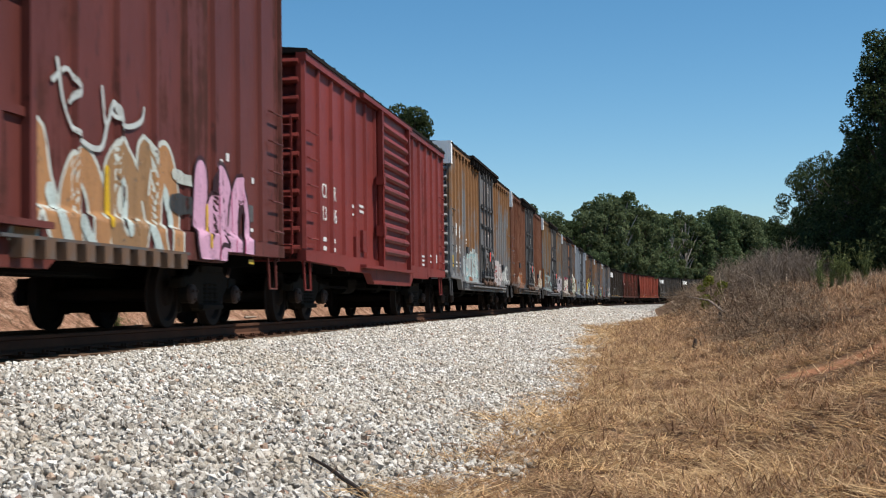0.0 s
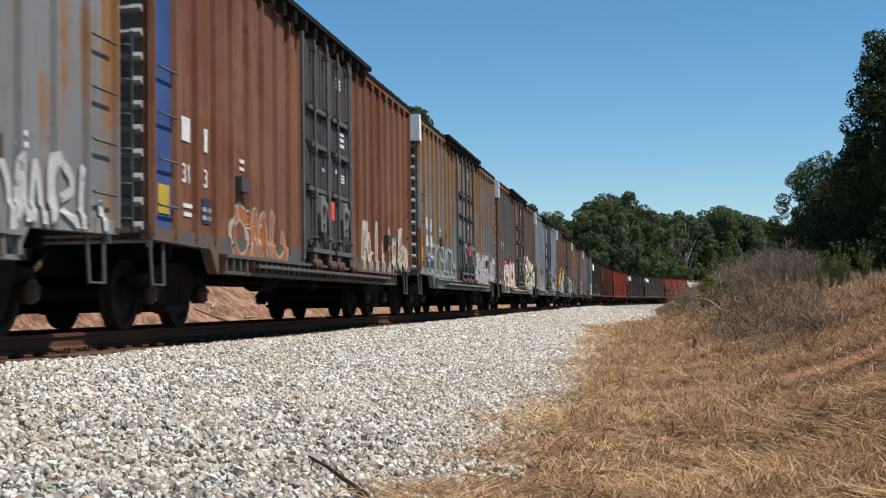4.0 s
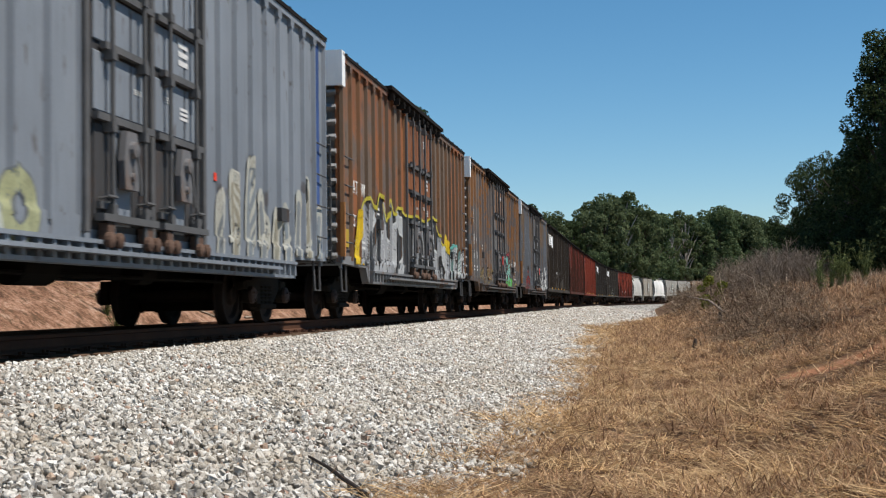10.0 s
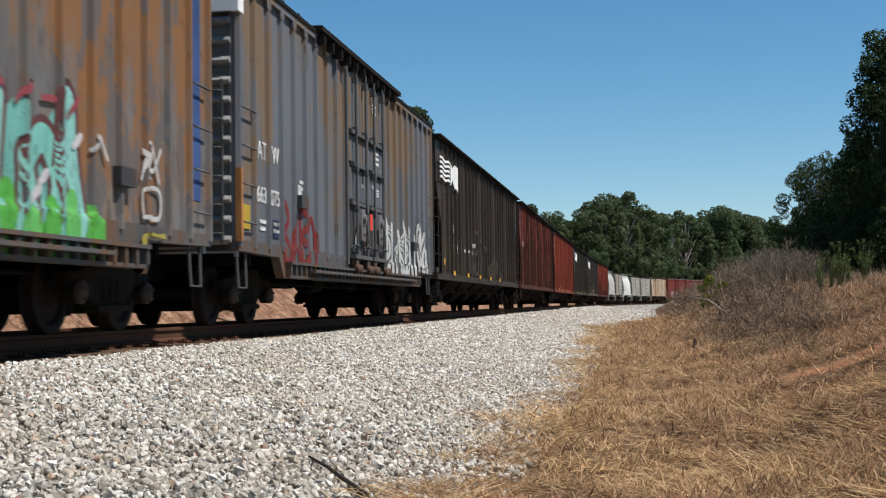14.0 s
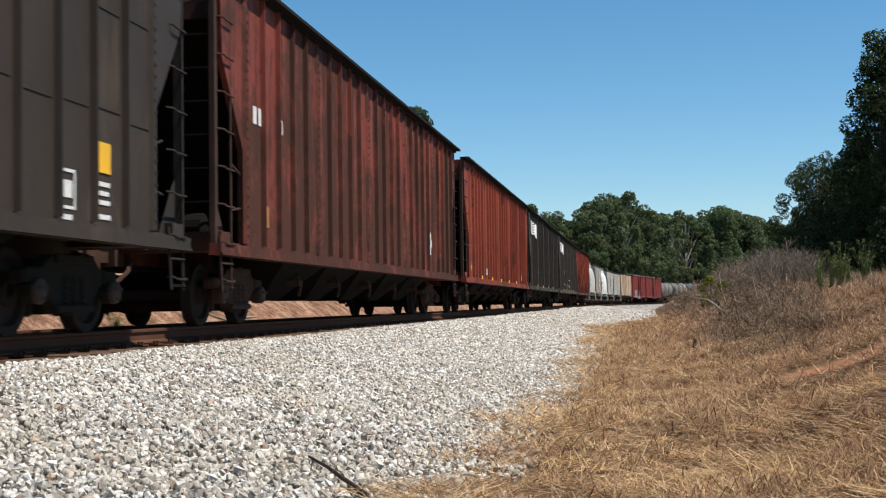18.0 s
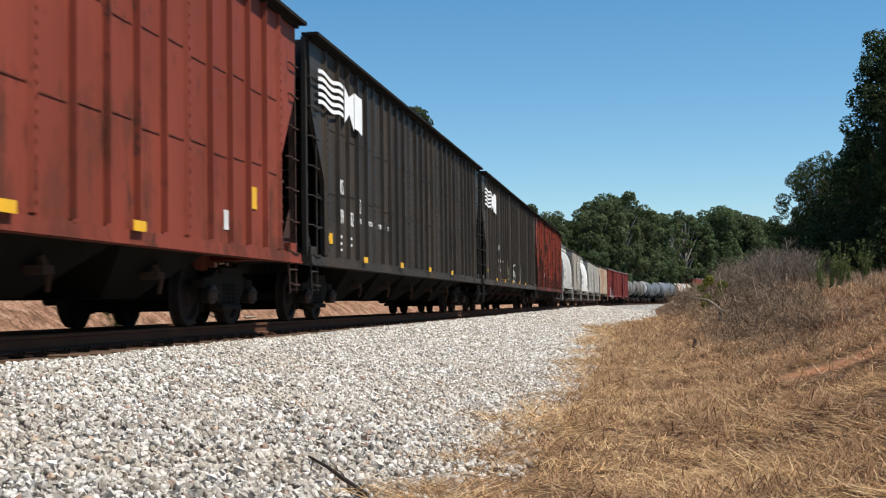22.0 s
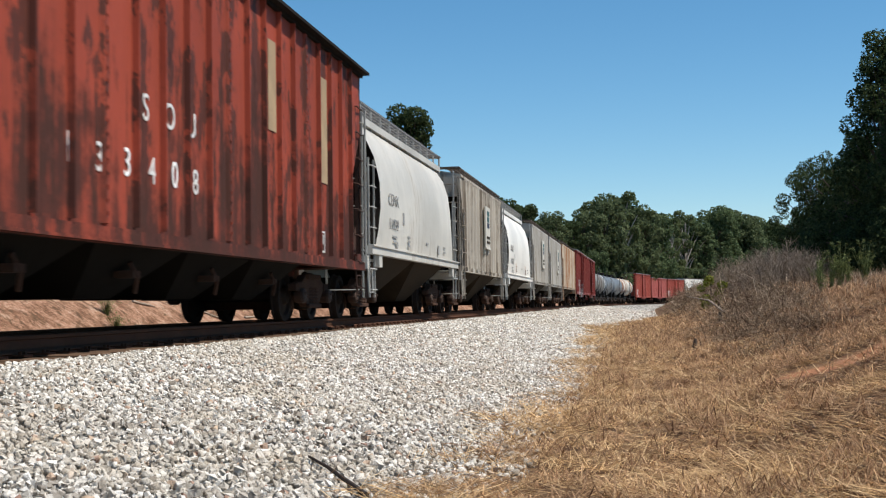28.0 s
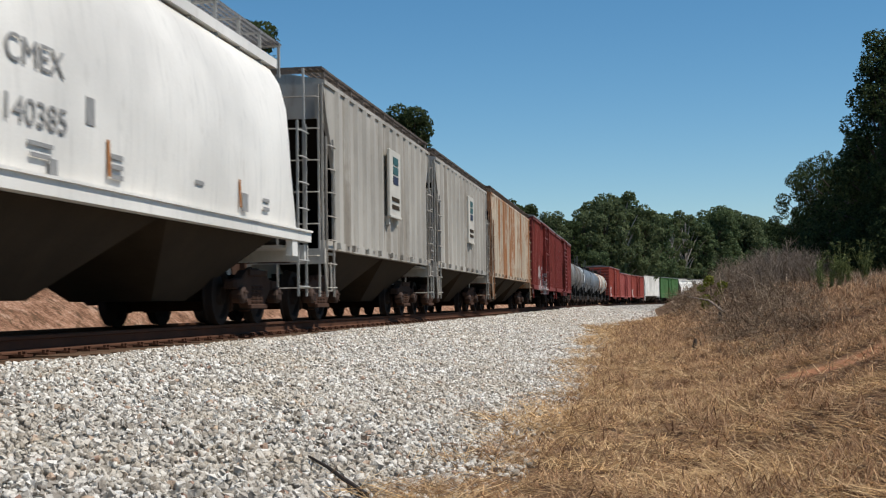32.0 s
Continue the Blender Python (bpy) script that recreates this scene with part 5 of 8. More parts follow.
def box_skin(y, z):
    """Outer surface of an insulated boxcar's side."""
    near = np.abs((7.9 - np.abs(y) + 0.345) % 0.69 - 0.345)
    x = 1.52 + 0.06 * np.clip((0.055 - near) / 0.03, 0, 1)
    x = np.where(np.abs(y) < 1.6, 1.588, x)
    return np.where(z < 1.04, 1.552, np.where(z < 1.125, np.maximum(x, 1.552), x))


def steel_skin(y, z):
    """Outer surface of the long steel boxcar's side."""
    step = (9.8 - 1.75) / 8
    near = np.abs((9.74 - np.abs(y) + step / 2) % step - step / 2)
    x = 1.5 + 0.055 * np.clip((0.06 - near) / 0.033, 0, 1)
    return np.where(z < 1.14, 1.562, x)


def hopper_skin(y, z):
    """Outer surface of a long open hopper's side."""
    near = np.abs((y + 9.86 + 0.3944) % 0.7888 - 0.3944)
    return 1.5 + 0.07 * np.clip((0.036 - near) / 0.02, 0, 1) + 0 * z


class Spray:
    """Layers of paint on one car: every stroke is one thin mesh that follows the side."""

    def __init__(self, car, skin=box_skin):
        self.car, self.skin, self.layer = car, skin, 0.003

    def lay(self, colour, grid):
        """grid: rows x columns x (y, z)."""
        r, c = grid.shape[:2]
        low = np.where(np.abs(grid[..., 0]) < 5.75, 0.68, 0.99) if self.skin is box_skin else np.where(np.abs(grid[..., 0]) < 7.0, 0.82, 0.94) if self.skin is steel_skin else 1.08 + 0 * grid[..., 0]
        grid = np.stack([grid[..., 0], np.maximum(grid[..., 1], low)], axis=2)
        v = np.concatenate([(self.skin(grid[..., 0], grid[..., 1]) + self.layer + np.linspace(0, 0.0025, r)[:, None])[..., None], grid], axis=2).reshape(-1, 3)
        i = (np.arange(r - 1)[:, None] * c + np.arange(c - 1)).ravel()
        me = soup("paint_stroke", v, np.stack([i, i + 1, i + c + 1, i + c], axis=1), None, True)
        part("paint_stroke", me, spray_paint(colour), self.car)
        self.layer += 0.0011

    def stroke(self, colour, pts, w):
        p = np.array(pts, float)
        if len(p) == 2:
            p = np.stack([p[0], (p[0] + p[1]) / 2, p[1]])
        k = np.arange(len(p))
        m = np.gradient(p, axis=0)
        n = max(6, int(np.linalg.norm(np.diff(p, axis=0), axis=1).sum() / 0.035))
        q = np.linspace(0, len(p) - 1, n)
        j = np.minimum(q.astype(int), len(p) - 2)
        f = (q - j)[:, None]
        line = (2 * f ** 3 - 3 * f ** 2 + 1) * p[j] + (f ** 3 - 2 * f ** 2 + f) * m[j] + (3 * f ** 2 - 2 * f ** 3) * p[j + 1] + (f ** 3 - f ** 2) * m[j + 1]
        d = np.gradient(line, axis=0)
        d /= np.linalg.norm(d, axis=1)[:, None] + 1e-9
        wide = np.full(n, w / 2) * (1 + 0.12 * np.sin(np.linspace(0, 7, n) + p[0, 0]))
        turn = np.array((1.45, 1.1, 0.7, 0.35))
        line = np.concatenate([line[0] - d[0] * np.sin(turn)[:, None] * w / 2, line, line[-1] + d[-1] * np.sin(turn[::-1])[:, None] * w / 2])
        d = np.concatenate([np.repeat(d[:1], 4, 0), d, np.repeat(d[-1:], 4, 0)])
        wide = np.concatenate([np.cos(turn) * wide[0], wide, np.cos(turn[::-1]) * wide[-1]])
        side = np.stack([-d[:, 1], d[:, 0]], axis=1) * wide[:, None]
        cols = np.linspace(-1, 1, max(3, int(w / 0.03) + 2))
        self.lay(colour, line[:, None] + side[:, None] * cols[None, :, None])

    def field(self, colour, top, foot):
        """Paint between a foot line and a top line, both from front to back."""
        (ty, tz), (fy, fz) = np.array(top, float).T, np.array(foot, float).T
        y = np.arange(ty[0], ty[-1] + 0.01, 0.02)
        z0, z1 = np.interp(y, fy, fz), np.interp(y, ty, tz) + 0.02 * np.sin(y * 9)
        self.lay(colour, np.stack([np.stack([y, z0 + (z1 - z0) * f], axis=1) for f in np.linspace(0, 1, 14)], axis=1))

    def letter(self, glyph, y0, y1, z0, z1, w, fill, line=None, rim=0.045):
        """One rounded stroke form in its box, with an outline."""
        pts = [(y0 + (y1 - y0) * a, z0 + (z1 - z0) * b) for a, b in GLYPHS[glyph]]
        if line:
            self.stroke(line, pts, w + 2 * rim)
        self.stroke(fill, pts, w)


GLYPHS = {"arch": ((0, 0), (0.02, 0.65), (0.5, 1), (0.98, 0.65), (1, 0)), "bar": ((0.5, 0), (0.45, 0.5), (0.5, 1)),
          "loop": ((0.5, 1), (0.05, 0.75), (0.05, 0.25), (0.5, 0), (0.95, 0.25), (0.95, 0.75), (0.5, 1)),
          "ess": ((0.95, 0.85), (0.45, 1), (0.08, 0.78), (0.5, 0.52), (0.92, 0.28), (0.55, 0), (0.05, 0.14)),
          "vee": ((0, 1), (0.3, 0.3), (0.5, 0), (0.7, 0.3), (1, 1)), "hook": ((0.1, 1), (0.05, 0.3), (0.45, 0), (0.95, 0.25), (0.85, 0.6)),
          "kick": ((0.0, 0), (0.3, 0.6), (0.45, 1), (0.6, 0.55), (1, 0.0)), "wave": ((0, 0.2), (0.2, 1), (0.45, 0.1), (0.7, 0.95), (1, 0.1)),
          "bowl": ((0.1, 0), (0.08, 1), (0.7, 0.95), (0.85, 0.72), (0.3, 0.52), (0.95, 0.3), (0.8, 0.02), (0.1, 0))}
CREAM, BONE, SILVER, SOOT = (0.7, 0.64, 0.52), (0.68, 0.67, 0.6), (0.36, 0.36, 0.36), (0.045, 0.045, 0.045)


def leaves_of_paint(sp, y0, y1, count, zs, fills, line, w=0.2, z0=0.75):
    """A row of tall pointed strokes with pale outlines."""
    step = (y1 - y0) / count
    for k in range(count):
        y, top = y0 + (k + 0.5) * step, zs[k % len(zs)]
        sp.stroke(line, [(y - 0.1 * step, z0), (y, (z0 + top) / 2), (y + 0.12 * step * (-1) ** k, top)], w + 0.14)
        sp.stroke(fills[k % len(fills)], [(y - 0.1 * step, z0 + 0.06), (y, (z0 + top) / 2), (y + 0.1 * step * (-1) ** k, top - 0.1)], w)
        if k % 2:
            sp.stroke(line, [(y - 0.4 * step, z0 + 0.35), (y + 0.3 * step, z0 + 0.5)], 0.09)


# ---- the train, front to back ----
def digits(car, m, z, x, *cols, width=None):
    for text, y, size in cols:
        lettering(text, size, M[m], car, y, z, x, "number", width)


def marks(*rows):
    """Blocks for markings: y, z, width, height, colour."""
    return rows


DATA = marks((-6.75, 1.42, 0.3, 0.05, "stencil"), (-6.75, 1.32, 0.26, 0.05, "stencil"), (-6.08, 1.42, 0.3, 0.05, "stencil"), (-6.08, 1.32, 0.3, 0.05, "stencil"),
             (-4.65, 2.15, 0.2, 0.05, "stencil"), (-4.65, 2.05, 0.2, 0.04, "stencil"), (5.9, 1.75, 0.22, 0.05, "stencil"), (5.9, 1.65, 0.25, 0.05, "stencil"))

car = steel_boxcar(-12.25, 19.6, 5.2, M["car_1"], "faded maroon high-cube boxcar with sprayed lettering", "plain", 0.97, 0.6, True, plates=False, stencils=marks(
    (8.25, 1.5, 0.3, 0.22, "bars"), (8.25, 1.28, 0.3, 0.05, "stencil"), (8.3, 1.05, 0.25, 0.12, "lemon"), (8.3, 0.85, 0.25, 0.06, "lemon"), (8.4, 1.95, 0.1, 0.08, "stencil"), (7.3, 2.15, 0.12, 0.1, "stencil"), (7.05, 2.05, 0.1, 0.1, "stencil"), (1.35, 1.72, 0.2, 0.08, "stencil"), (1.35, 1.58, 0.2, 0.08, "stencil"), (1.35, 1.44, 0.2, 0.08, "stencil")))
sp = Spray(car, steel_skin)
for k, (g, y0, y1, z1) in enumerate((("kick", 1.5, 2.4, 1.75), ("arch", 2.55, 3.2, 1.6), ("loop", 3.5, 4.15, 1.8), ("kick", 4.15, 4.85, 1.85), ("arch", 4.75, 5.3, 1.85))):
    sp.letter(g, y0, y1, 0.78, z1, 0.34, ((0.4, 0.2, 0.085), (0.3, 0.17, 0.08))[k // 2 % 2], (0.55, 0.58, 0.52), 0.05)
for y0, y1, z0, z1 in ((2.15, 2.5, 0.75, 1.3), (2.75, 3.1, 0.7, 1.05), (3.75, 3.9, 1.05, 1.5), (4.5, 4.75, 0.85, 1.1), (5.05, 5.2, 1.2, 1.5)):
    sp.stroke((0.5, 0.57, 0.53), [(y0, z1), ((y0 + y1) / 2, (z0 + z1) / 2), (y1, z0)], 0.16)
sp.stroke((0.62, 0.38, 0.02), [(3.42, 1.6), (3.42, 1.1)], 0.12)
for pts in (((2.3, 2.5), (2.45, 2.1), (2.75, 1.85), (3.25, 1.8), (3.45, 2.1)), ((2.2, 2.3), (2.5, 2.45), (2.7, 2.3), (2.55, 2.15)), ((3.3, 2.4), (3.4, 2.05), (3.6, 2.3), (3.75, 2.0)), ((3.5, 2.2), (3.9, 2.1), (4.3, 2.2), (4.4, 2.35))):
    sp.stroke((0.5, 0.53, 0.5), pts, 0.055)
sp.stroke(SOOT, [(5.25, 1.42), (5.85, 1.42)], 0.22)
sp.stroke((0.5, 0.52, 0.46), [(5.3, 1.75), (5.75, 1.7)], 0.14)
for g, y0, y1, w in (("hook", 6.15, 6.75, 0.44), ("bowl", 6.85, 7.3, 0.3), ("arch", 7.45, 7.95, 0.34)):
    sp.letter(g, y0, y1, 0.82, 1.78, w, (0.62, 0.34, 0.46), (0.045, 0.02, 0.025), 0.055)
for y in (6.72, 7.38, 7.75):
    sp.stroke((0.42, 0.04, 0.14), [(y, 1.7), (y + 0.02, 1.2), (y, 0.85)], 0.03)
sp.stroke((0.62, 0.36, 0.05), [(6.4, 1.45), (6.38, 1.0)], 0.09)
for y in np.arange(1.4, 5.3, 0.42):
    part("sill_bracket", mesh("long sill bracket", lambda bm: box(bm, 1.55, 1.68, -0.1, 0.1, 0.68, 0.84)), M["sill"], car, "", Matrix.Translation((0, float(y), 0)))
part("sill_ledge", mesh("long sill ledge", lambda bm: box(bm, 1.56, 1.64, 1.0, 5.5, 0.84, 0.87)), M["sill"], car)
car = steel_boxcar(8.6, 14.5, 4.4, M["car_2"], "oxide-red boxcar with a ridged sliding door", "corrugated", 0.8, 0.66, True, stencils=marks(
    (-5.8, 1.35, 0.22, 0.07, "stencil"), (-5.8, 1.2, 0.22, 0.07, "stencil"), (-5.15, 1.35, 0.22, 0.07, "stencil"), (-5.15, 1.2, 0.22, 0.07, "stencil"),
    (-3.6, 2.05, 0.2, 0.06, "stencil"), (-3.6, 1.9, 0.2, 0.04, "stencil"), (-2.9, 2.1, 0.35, 0.05, "stencil"), (-2.9, 2.0, 0.35, 0.05, "stencil"), (4.1, 1.4, 0.3, 0.05, "stencil"), (4.1, 1.3, 0.3, 0.05, "stencil"), (4.1, 1.2, 0.3, 0.05, "stencil"), (5.3, 1.45, 0.28, 0.06, "stencil"), (5.3, 1.3, 0.28, 0.06, "stencil"), (6.2, 1.4, 0.22, 0.2, "stencil")))
digits(car, "stencil", 1.66, 1.504, ("13", -5.8, 0.34), ("046", -5.15, 0.33))
digits(car, "stencil", 2.04, 1.504, ("CI", -5.8, 0.34), ("RR", -5.15, 0.34))
boards = [p for p in [(-3.45, 1.3), (-2.85, 1.45)]]
for y, z in boards:
    part("card_board", mesh("red board", lambda bm: box(bm, 1.5, 1.56, -0.16, 0.16, -0.2, 0.2)), M["car_2"], car, "", Matrix.Translation((0, y, z)))

MARK = lambda c: digits(c, "stencil", 2.28, 1.526, ("AT", -6.75, 0.36), ("W", -6.08, 0.36))
NUM = lambda a, b: (lambda c: digits(c, "stencil", 1.68, 1.526, (a, -6.78, 0.32), (b, -6.1, 0.32)))
car = insulated_boxcar(24.3, M["car_3"], "grey boxcar with orange rust streaks and double plug doors", stencils=DATA + marks((-6.8, 2.35, 0.34, 0.34, "stencil"), (-6.1, 2.3, 0.2, 0.34, "stencil"), (-6.1, 1.4, 0.34, 0.34, "navy"), (-3.6, 2.0, 0.18, 0.62, "bars"), (-4.3, 1.85, 0.16, 0.36, "bars"), (-5.0, 2.5, 0.1, 0.5, "stencil")), door_m=M["door_grey"], sill_m=M["sill_grey"])
NUM("30", "38")(car)
sp = Spray(car)
sp.field((0.4, 0.44, 0.43), [(-5.3, 1.6), (-4.6, 1.95), (-4.0, 1.8), (-3.3, 1.95), (-2.6, 1.9), (-2.05, 1.7)], [(-5.3, 0.95), (-3.5, 0.8), (-2.05, 0.9)])
for g, y0, y1 in (("ess", -5.1, -4.4), ("loop", -4.2, -3.5), ("wave", -3.3, -2.4)):
    sp.letter(g, y0, y1, 0.98, 1.75, 0.12, (0.27, 0.42, 0.42), (0.55, 0.57, 0.53), 0.04)
sp.stroke((0.36, 0.12, 0.04), [(-4.2, 1.0), (-3.6, 1.0)], 0.12)
sp.field((0.5, 0.45, 0.43), [(2.5, 1.65), (3.3, 1.8), (4.5, 1.65)], [(2.5, 0.85), (4.5, 0.8)])
for k, g in enumerate(("bowl", "kick", "loop")):
    sp.letter(g, 2.6 + 0.65 * k, 3.15 + 0.65 * k, 0.95, 1.6, 0.08, ((0.36, 0.1, 0.1), (0.15, 0.15, 0.15), (0.5, 0.36, 0.34))[k], (0.6, 0.58, 0.54), 0.03)
for k, g in enumerate(("arch", "wave", "bowl", "hook")):
    sp.letter(g, 5.1 + 0.65 * k, 5.65 + 0.65 * k, 0.8, 1.55, 0.1, (0.5, 0.5, 0.47))
car = insulated_boxcar(41.1, M["car_4"], "brown rusty boxcar with dark grey plug doors and a blue corner", M["blue"], stencils=DATA + marks((-6.8, 2.3, 0.28, 0.28, "stencil"), (-6.1, 2.25, 0.12, 0.28, "stencil"), (-6.1, 1.4, 0.3, 0.3, "navy"), (0.3, 3.6, 0.3, 0.4, "stencil"), (0.3, 3.2, 0.2, 0.3, "stencil")), door_m=M["door_dark"])
NUM("31", "3")(car)
sp = Spray(car)
for k, g in enumerate(("loop", "wave", "hook")):
    sp.letter(g, -5.1 + 0.9 * k, -4.4 + 0.9 * k, 0.85, 1.5, 0.16, (0.36, 0.13, 0.05), (0.45, 0.4, 0.34), 0.03)
leaves_of_paint(sp, 2.6, 7.4, 8, (1.7, 1.5, 1.75, 1.4), ((0.36, 0.24, 0.16), (0.3, 0.13, 0.07)), (0.5, 0.46, 0.38), 0.16)
car = insulated_boxcar(58.2, M["car_5"], "tan and grey weathered boxcar with patches of sprayed paint", None, M["ridge"], M["blue"], stencils=DATA + marks((-6.8, 2.22, 0.36, 0.3, "board"), (-6.15, 2.2, 0.3, 0.3, "board"), (-6.1, 1.8, 0.36, 0.28, "board"), (-6.75, 1.8, 0.34, 0.26, "board"), (-6.7, 1.3, 0.4, 0.3, "navy"), (-6.05, 1.2, 0.36, 0.36, "navy"), (-4.9, 2.2, 0.14, 0.3, "stencil")), strip=True, sill_m=M["sill_grey"])
sp = Spray(car)
for k, (g, y0) in enumerate((("bowl", -6.9), ("ess", -6.15), ("loop", -5.45), ("ess", -4.8), ("wave", -4.2), ("arch", -3.55), ("kick", -2.85))):
    sp.letter(g, y0, y0 + 0.62, 1.0, 1.72, 0.085, ((0.27, 0.37, 0.355), (0.36, 0.38, 0.35))[k % 2], (0.17, 0.18, 0.17) if k < 3 else None, 0.025)
    sp.stroke((0.3, 0.37, 0.35), [(y0, 0.98), (y0 + 0.55, 0.96)], 0.07)
sp.field((0.42, 0.38, 0.39), [(2.15, 1.75), (3.0, 1.85), (3.8, 1.7), (4.6, 1.85), (5.4, 1.8), (6.2, 1.6), (7.5, 1.75)], [(2.15, 0.75), (7.5, 0.7)])
for k, g in enumerate(("kick", "loop", "arch", "bowl", "ess", "kick", "hook", "loop")):
    sp.letter(g, 2.25 + 0.65 * k, 2.8 + 0.65 * k, 0.85, 1.65 + 0.1 * (k % 3), 0.13, ((0.56, 0.5, 0.52), (0.5, 0.47, 0.46), (0.28, 0.16, 0.13))[k % 3], (0.26, 0.22, 0.24), 0.03)
car = insulated_boxcar(75.3, M["car_6"], "orange-brown rusty boxcar with a blue corner and red and cream lettering", M["blue"], stencils=DATA, post_m=M["post"], sill_m=M["sill_cream"])
NUM("31", "7")(car)
MARK(car)
sp = Spray(car)
sp.field(CREAM, [(-6.45, 1.7), (-6.1, 1.9), (-5.4, 1.98), (-4.6, 1.86), (-3.95, 2.0), (-3.2, 1.88), (-2.35, 1.96)], [(-6.45, 0.75), (-5.0, 0.66), (-2.35, 0.68)])
for k in range(9):
    y = -5.9 + 0.42 * k
    sp.stroke((BONE, (0.5, 0.43, 0.3), (0.66, 0.62, 0.55))[k % 3], [(y, 0.8), (y + 0.03, 1.3), (y - 0.02, 1.75)], 0.1 + 0.04 * (k % 3))
sp.stroke((0.3, 0.028, 0.06), [(-6.4, 1.7), (-6.05, 1.86), (-5.4, 1.93), (-4.6, 1.82), (-3.95, 1.95), (-3.2, 1.84), (-2.4, 1.92)], 0.09)
for pts, w in ((((-6.2, 0.82), (-6.05, 1.75)), 0.34), (((-5.45, 0.72), (-5.25, 1.2)), 0.2), (((-5.45, 1.65), (-5.1, 1.9)), 0.12), (((-3.95, 0.85), (-3.92, 1.9)), 0.09), (((-2.75, 0.72), (-2.78, 1.8)), 0.06), (((-3.05, 1.35), (-2.65, 1.4)), 0.3)):
    sp.stroke((0.3, 0.028, 0.06), pts, w)
sp.stroke((0.1, 0.09, 0.085), [(-5.75, 1.35), (-5.35, 1.38)], 0.2)
sp.field((0.5, 0.48, 0.38), [(2.05, 1.3), (2.6, 1.7), (3.3, 1.4), (3.9, 1.75), (4.8, 1.5), (5.6, 1.7), (6.4, 1.5), (7.1, 1.65), (7.55, 1.3)], [(2.05, 0.76), (7.55, 0.76)])
leaves_of_paint(sp, 2.0, 7.6, 8, (2.1, 1.75, 2.15, 2.0, 1.95, 1.75, 1.9, 1.5), ((0.2, 0.2, 0.08), (0.4, 0.46, 0.4), (0.16, 0.1, 0.05), (0.3, 0.3, 0.16)), (0.74, 0.71, 0.62), 0.3)
for y in (4.0, 6.0):
    sp.stroke((0.22, 0.32, 0.07), [(y, 0.8), (y + 0.1, 1.15)], 0.2)
car = insulated_boxcar(92.4, M["car_7"], "blue-grey boxcar with double plug doors and a blue corner", None, None, M["blue"], stencils=DATA + marks((-6.75, 2.28, 0.3, 0.28, "stencil"), (-6.1, 2.2, 0.18, 0.26, "stencil"), (-4.7, 2.15, 0.2, 0.22, "stencil"), (2.3, 1.85, 0.14, 0.1, "red_tag")), strip=True, red_tag=False, sill_m=M["car_7"])
NUM("32", "38")(car)
sp = Spray(car)
for k, g in enumerate(("arch", "wave", "bowl", "kick", "loop")):
    sp.letter(g, -5.6 + 0.6 * k, -5.1 + 0.6 * k, 0.85, 1.62 - 0.06 * k, 0.2, ((0.36, 0.36, 0.2), (0.5, 0.5, 0.44))[k % 2], (0.16, 0.17, 0.17), 0.025)
leaves_of_paint(sp, 2.1, 7.7, 9, (1.6, 1.85, 2.1, 1.7, 1.5), ((0.2, 0.21, 0.21), (0.3, 0.27, 0.2), (0.22, 0.24, 0.25)), (0.46, 0.44, 0.37), 0.2)
car = insulated_boxcar(109.5, M["car_8"], "orange rusty boxcar with silver and yellow lettering", None, None, M["blue"], stencils=DATA, red_tag=False, strip=True, post_m=M["post_brown"], sill_m=M["sill_grey"])
MARK(car)
NUM("32", "5")(car)
sp = Spray(car)
TOP = [(-6.5, 1.9), (-6.1, 2.2), (-5.5, 2.3), (-5.0, 2.1), (-4.6, 2.45), (-4.1, 2.1), (-3.9, 1.98), (-3.5, 2.42), (-3.1, 2.15), (-2.6, 2.32), (-1.6, 2.2), (-0.7, 2.26), (0.4, 2.2), (1.4, 2.35), (2.2, 2.4), (2.8, 2.1), (3.6, 1.8), (4.75, 1.6)]
sp.field((0.055, 0.055, 0.056), TOP, [(-6.5, 0.7), (4.75, 0.68)])
for k, (g, y0, y1, z1) in enumerate((("kick", -6.4, -5.6, 2.05), ("bar", -5.7, -5.0, 2.05), ("arch", -5.0, -4.2, 1.75), ("kick", -4.6, -3.6, 2.2), ("bar", -3.6, -3.1, 2.2), ("loop", -3.1, -2.2, 2.1), ("bar", -1.3, -0.7, 2.05), ("arch", -0.6, 0.2, 2.0), ("bar", 0.6, 1.2, 2.1), ("kick", 1.5, 2.6, 2.15), ("bar", 2.7, 3.2, 1.8), ("arch", 3.2, 3.9, 1.6), ("bar", 4.0, 4.6, 1.45))):
    sp.letter(g, y0, y1, 0.8, z1, 0.3, (SILVER, (0.28, 0.28, 0.28), (0.44, 0.44, 0.43))[k % 3], (0.6, 0.6, 0.58) if k % 2 else (0.2, 0.2, 0.2), 0.03)
for y, z in ((-4.75, 1.45), (-3.0, 1.2), (3.0, 1.05), (-5.55, 1.25)):
    sp.stroke((0.035, 0.035, 0.036), [(y, z - 0.25), (y + 0.08, z), (y + 0.05, z + 0.3)], 0.26)
sp.stroke((0.5, 0.42, 0.05), TOP, 0.07)
for pts, w in ((((-6.9, 0.85), (-6.75, 1.4), (-6.55, 1.85)), 0.34), (((-6.75, 0.8), (-6.4, 0.9)), 0.26), (((3.95, 1.65), (4.15, 1.95), (4.5, 1.65)), 0.26)):
    sp.stroke((0.66, 0.44, 0.02), pts, w)
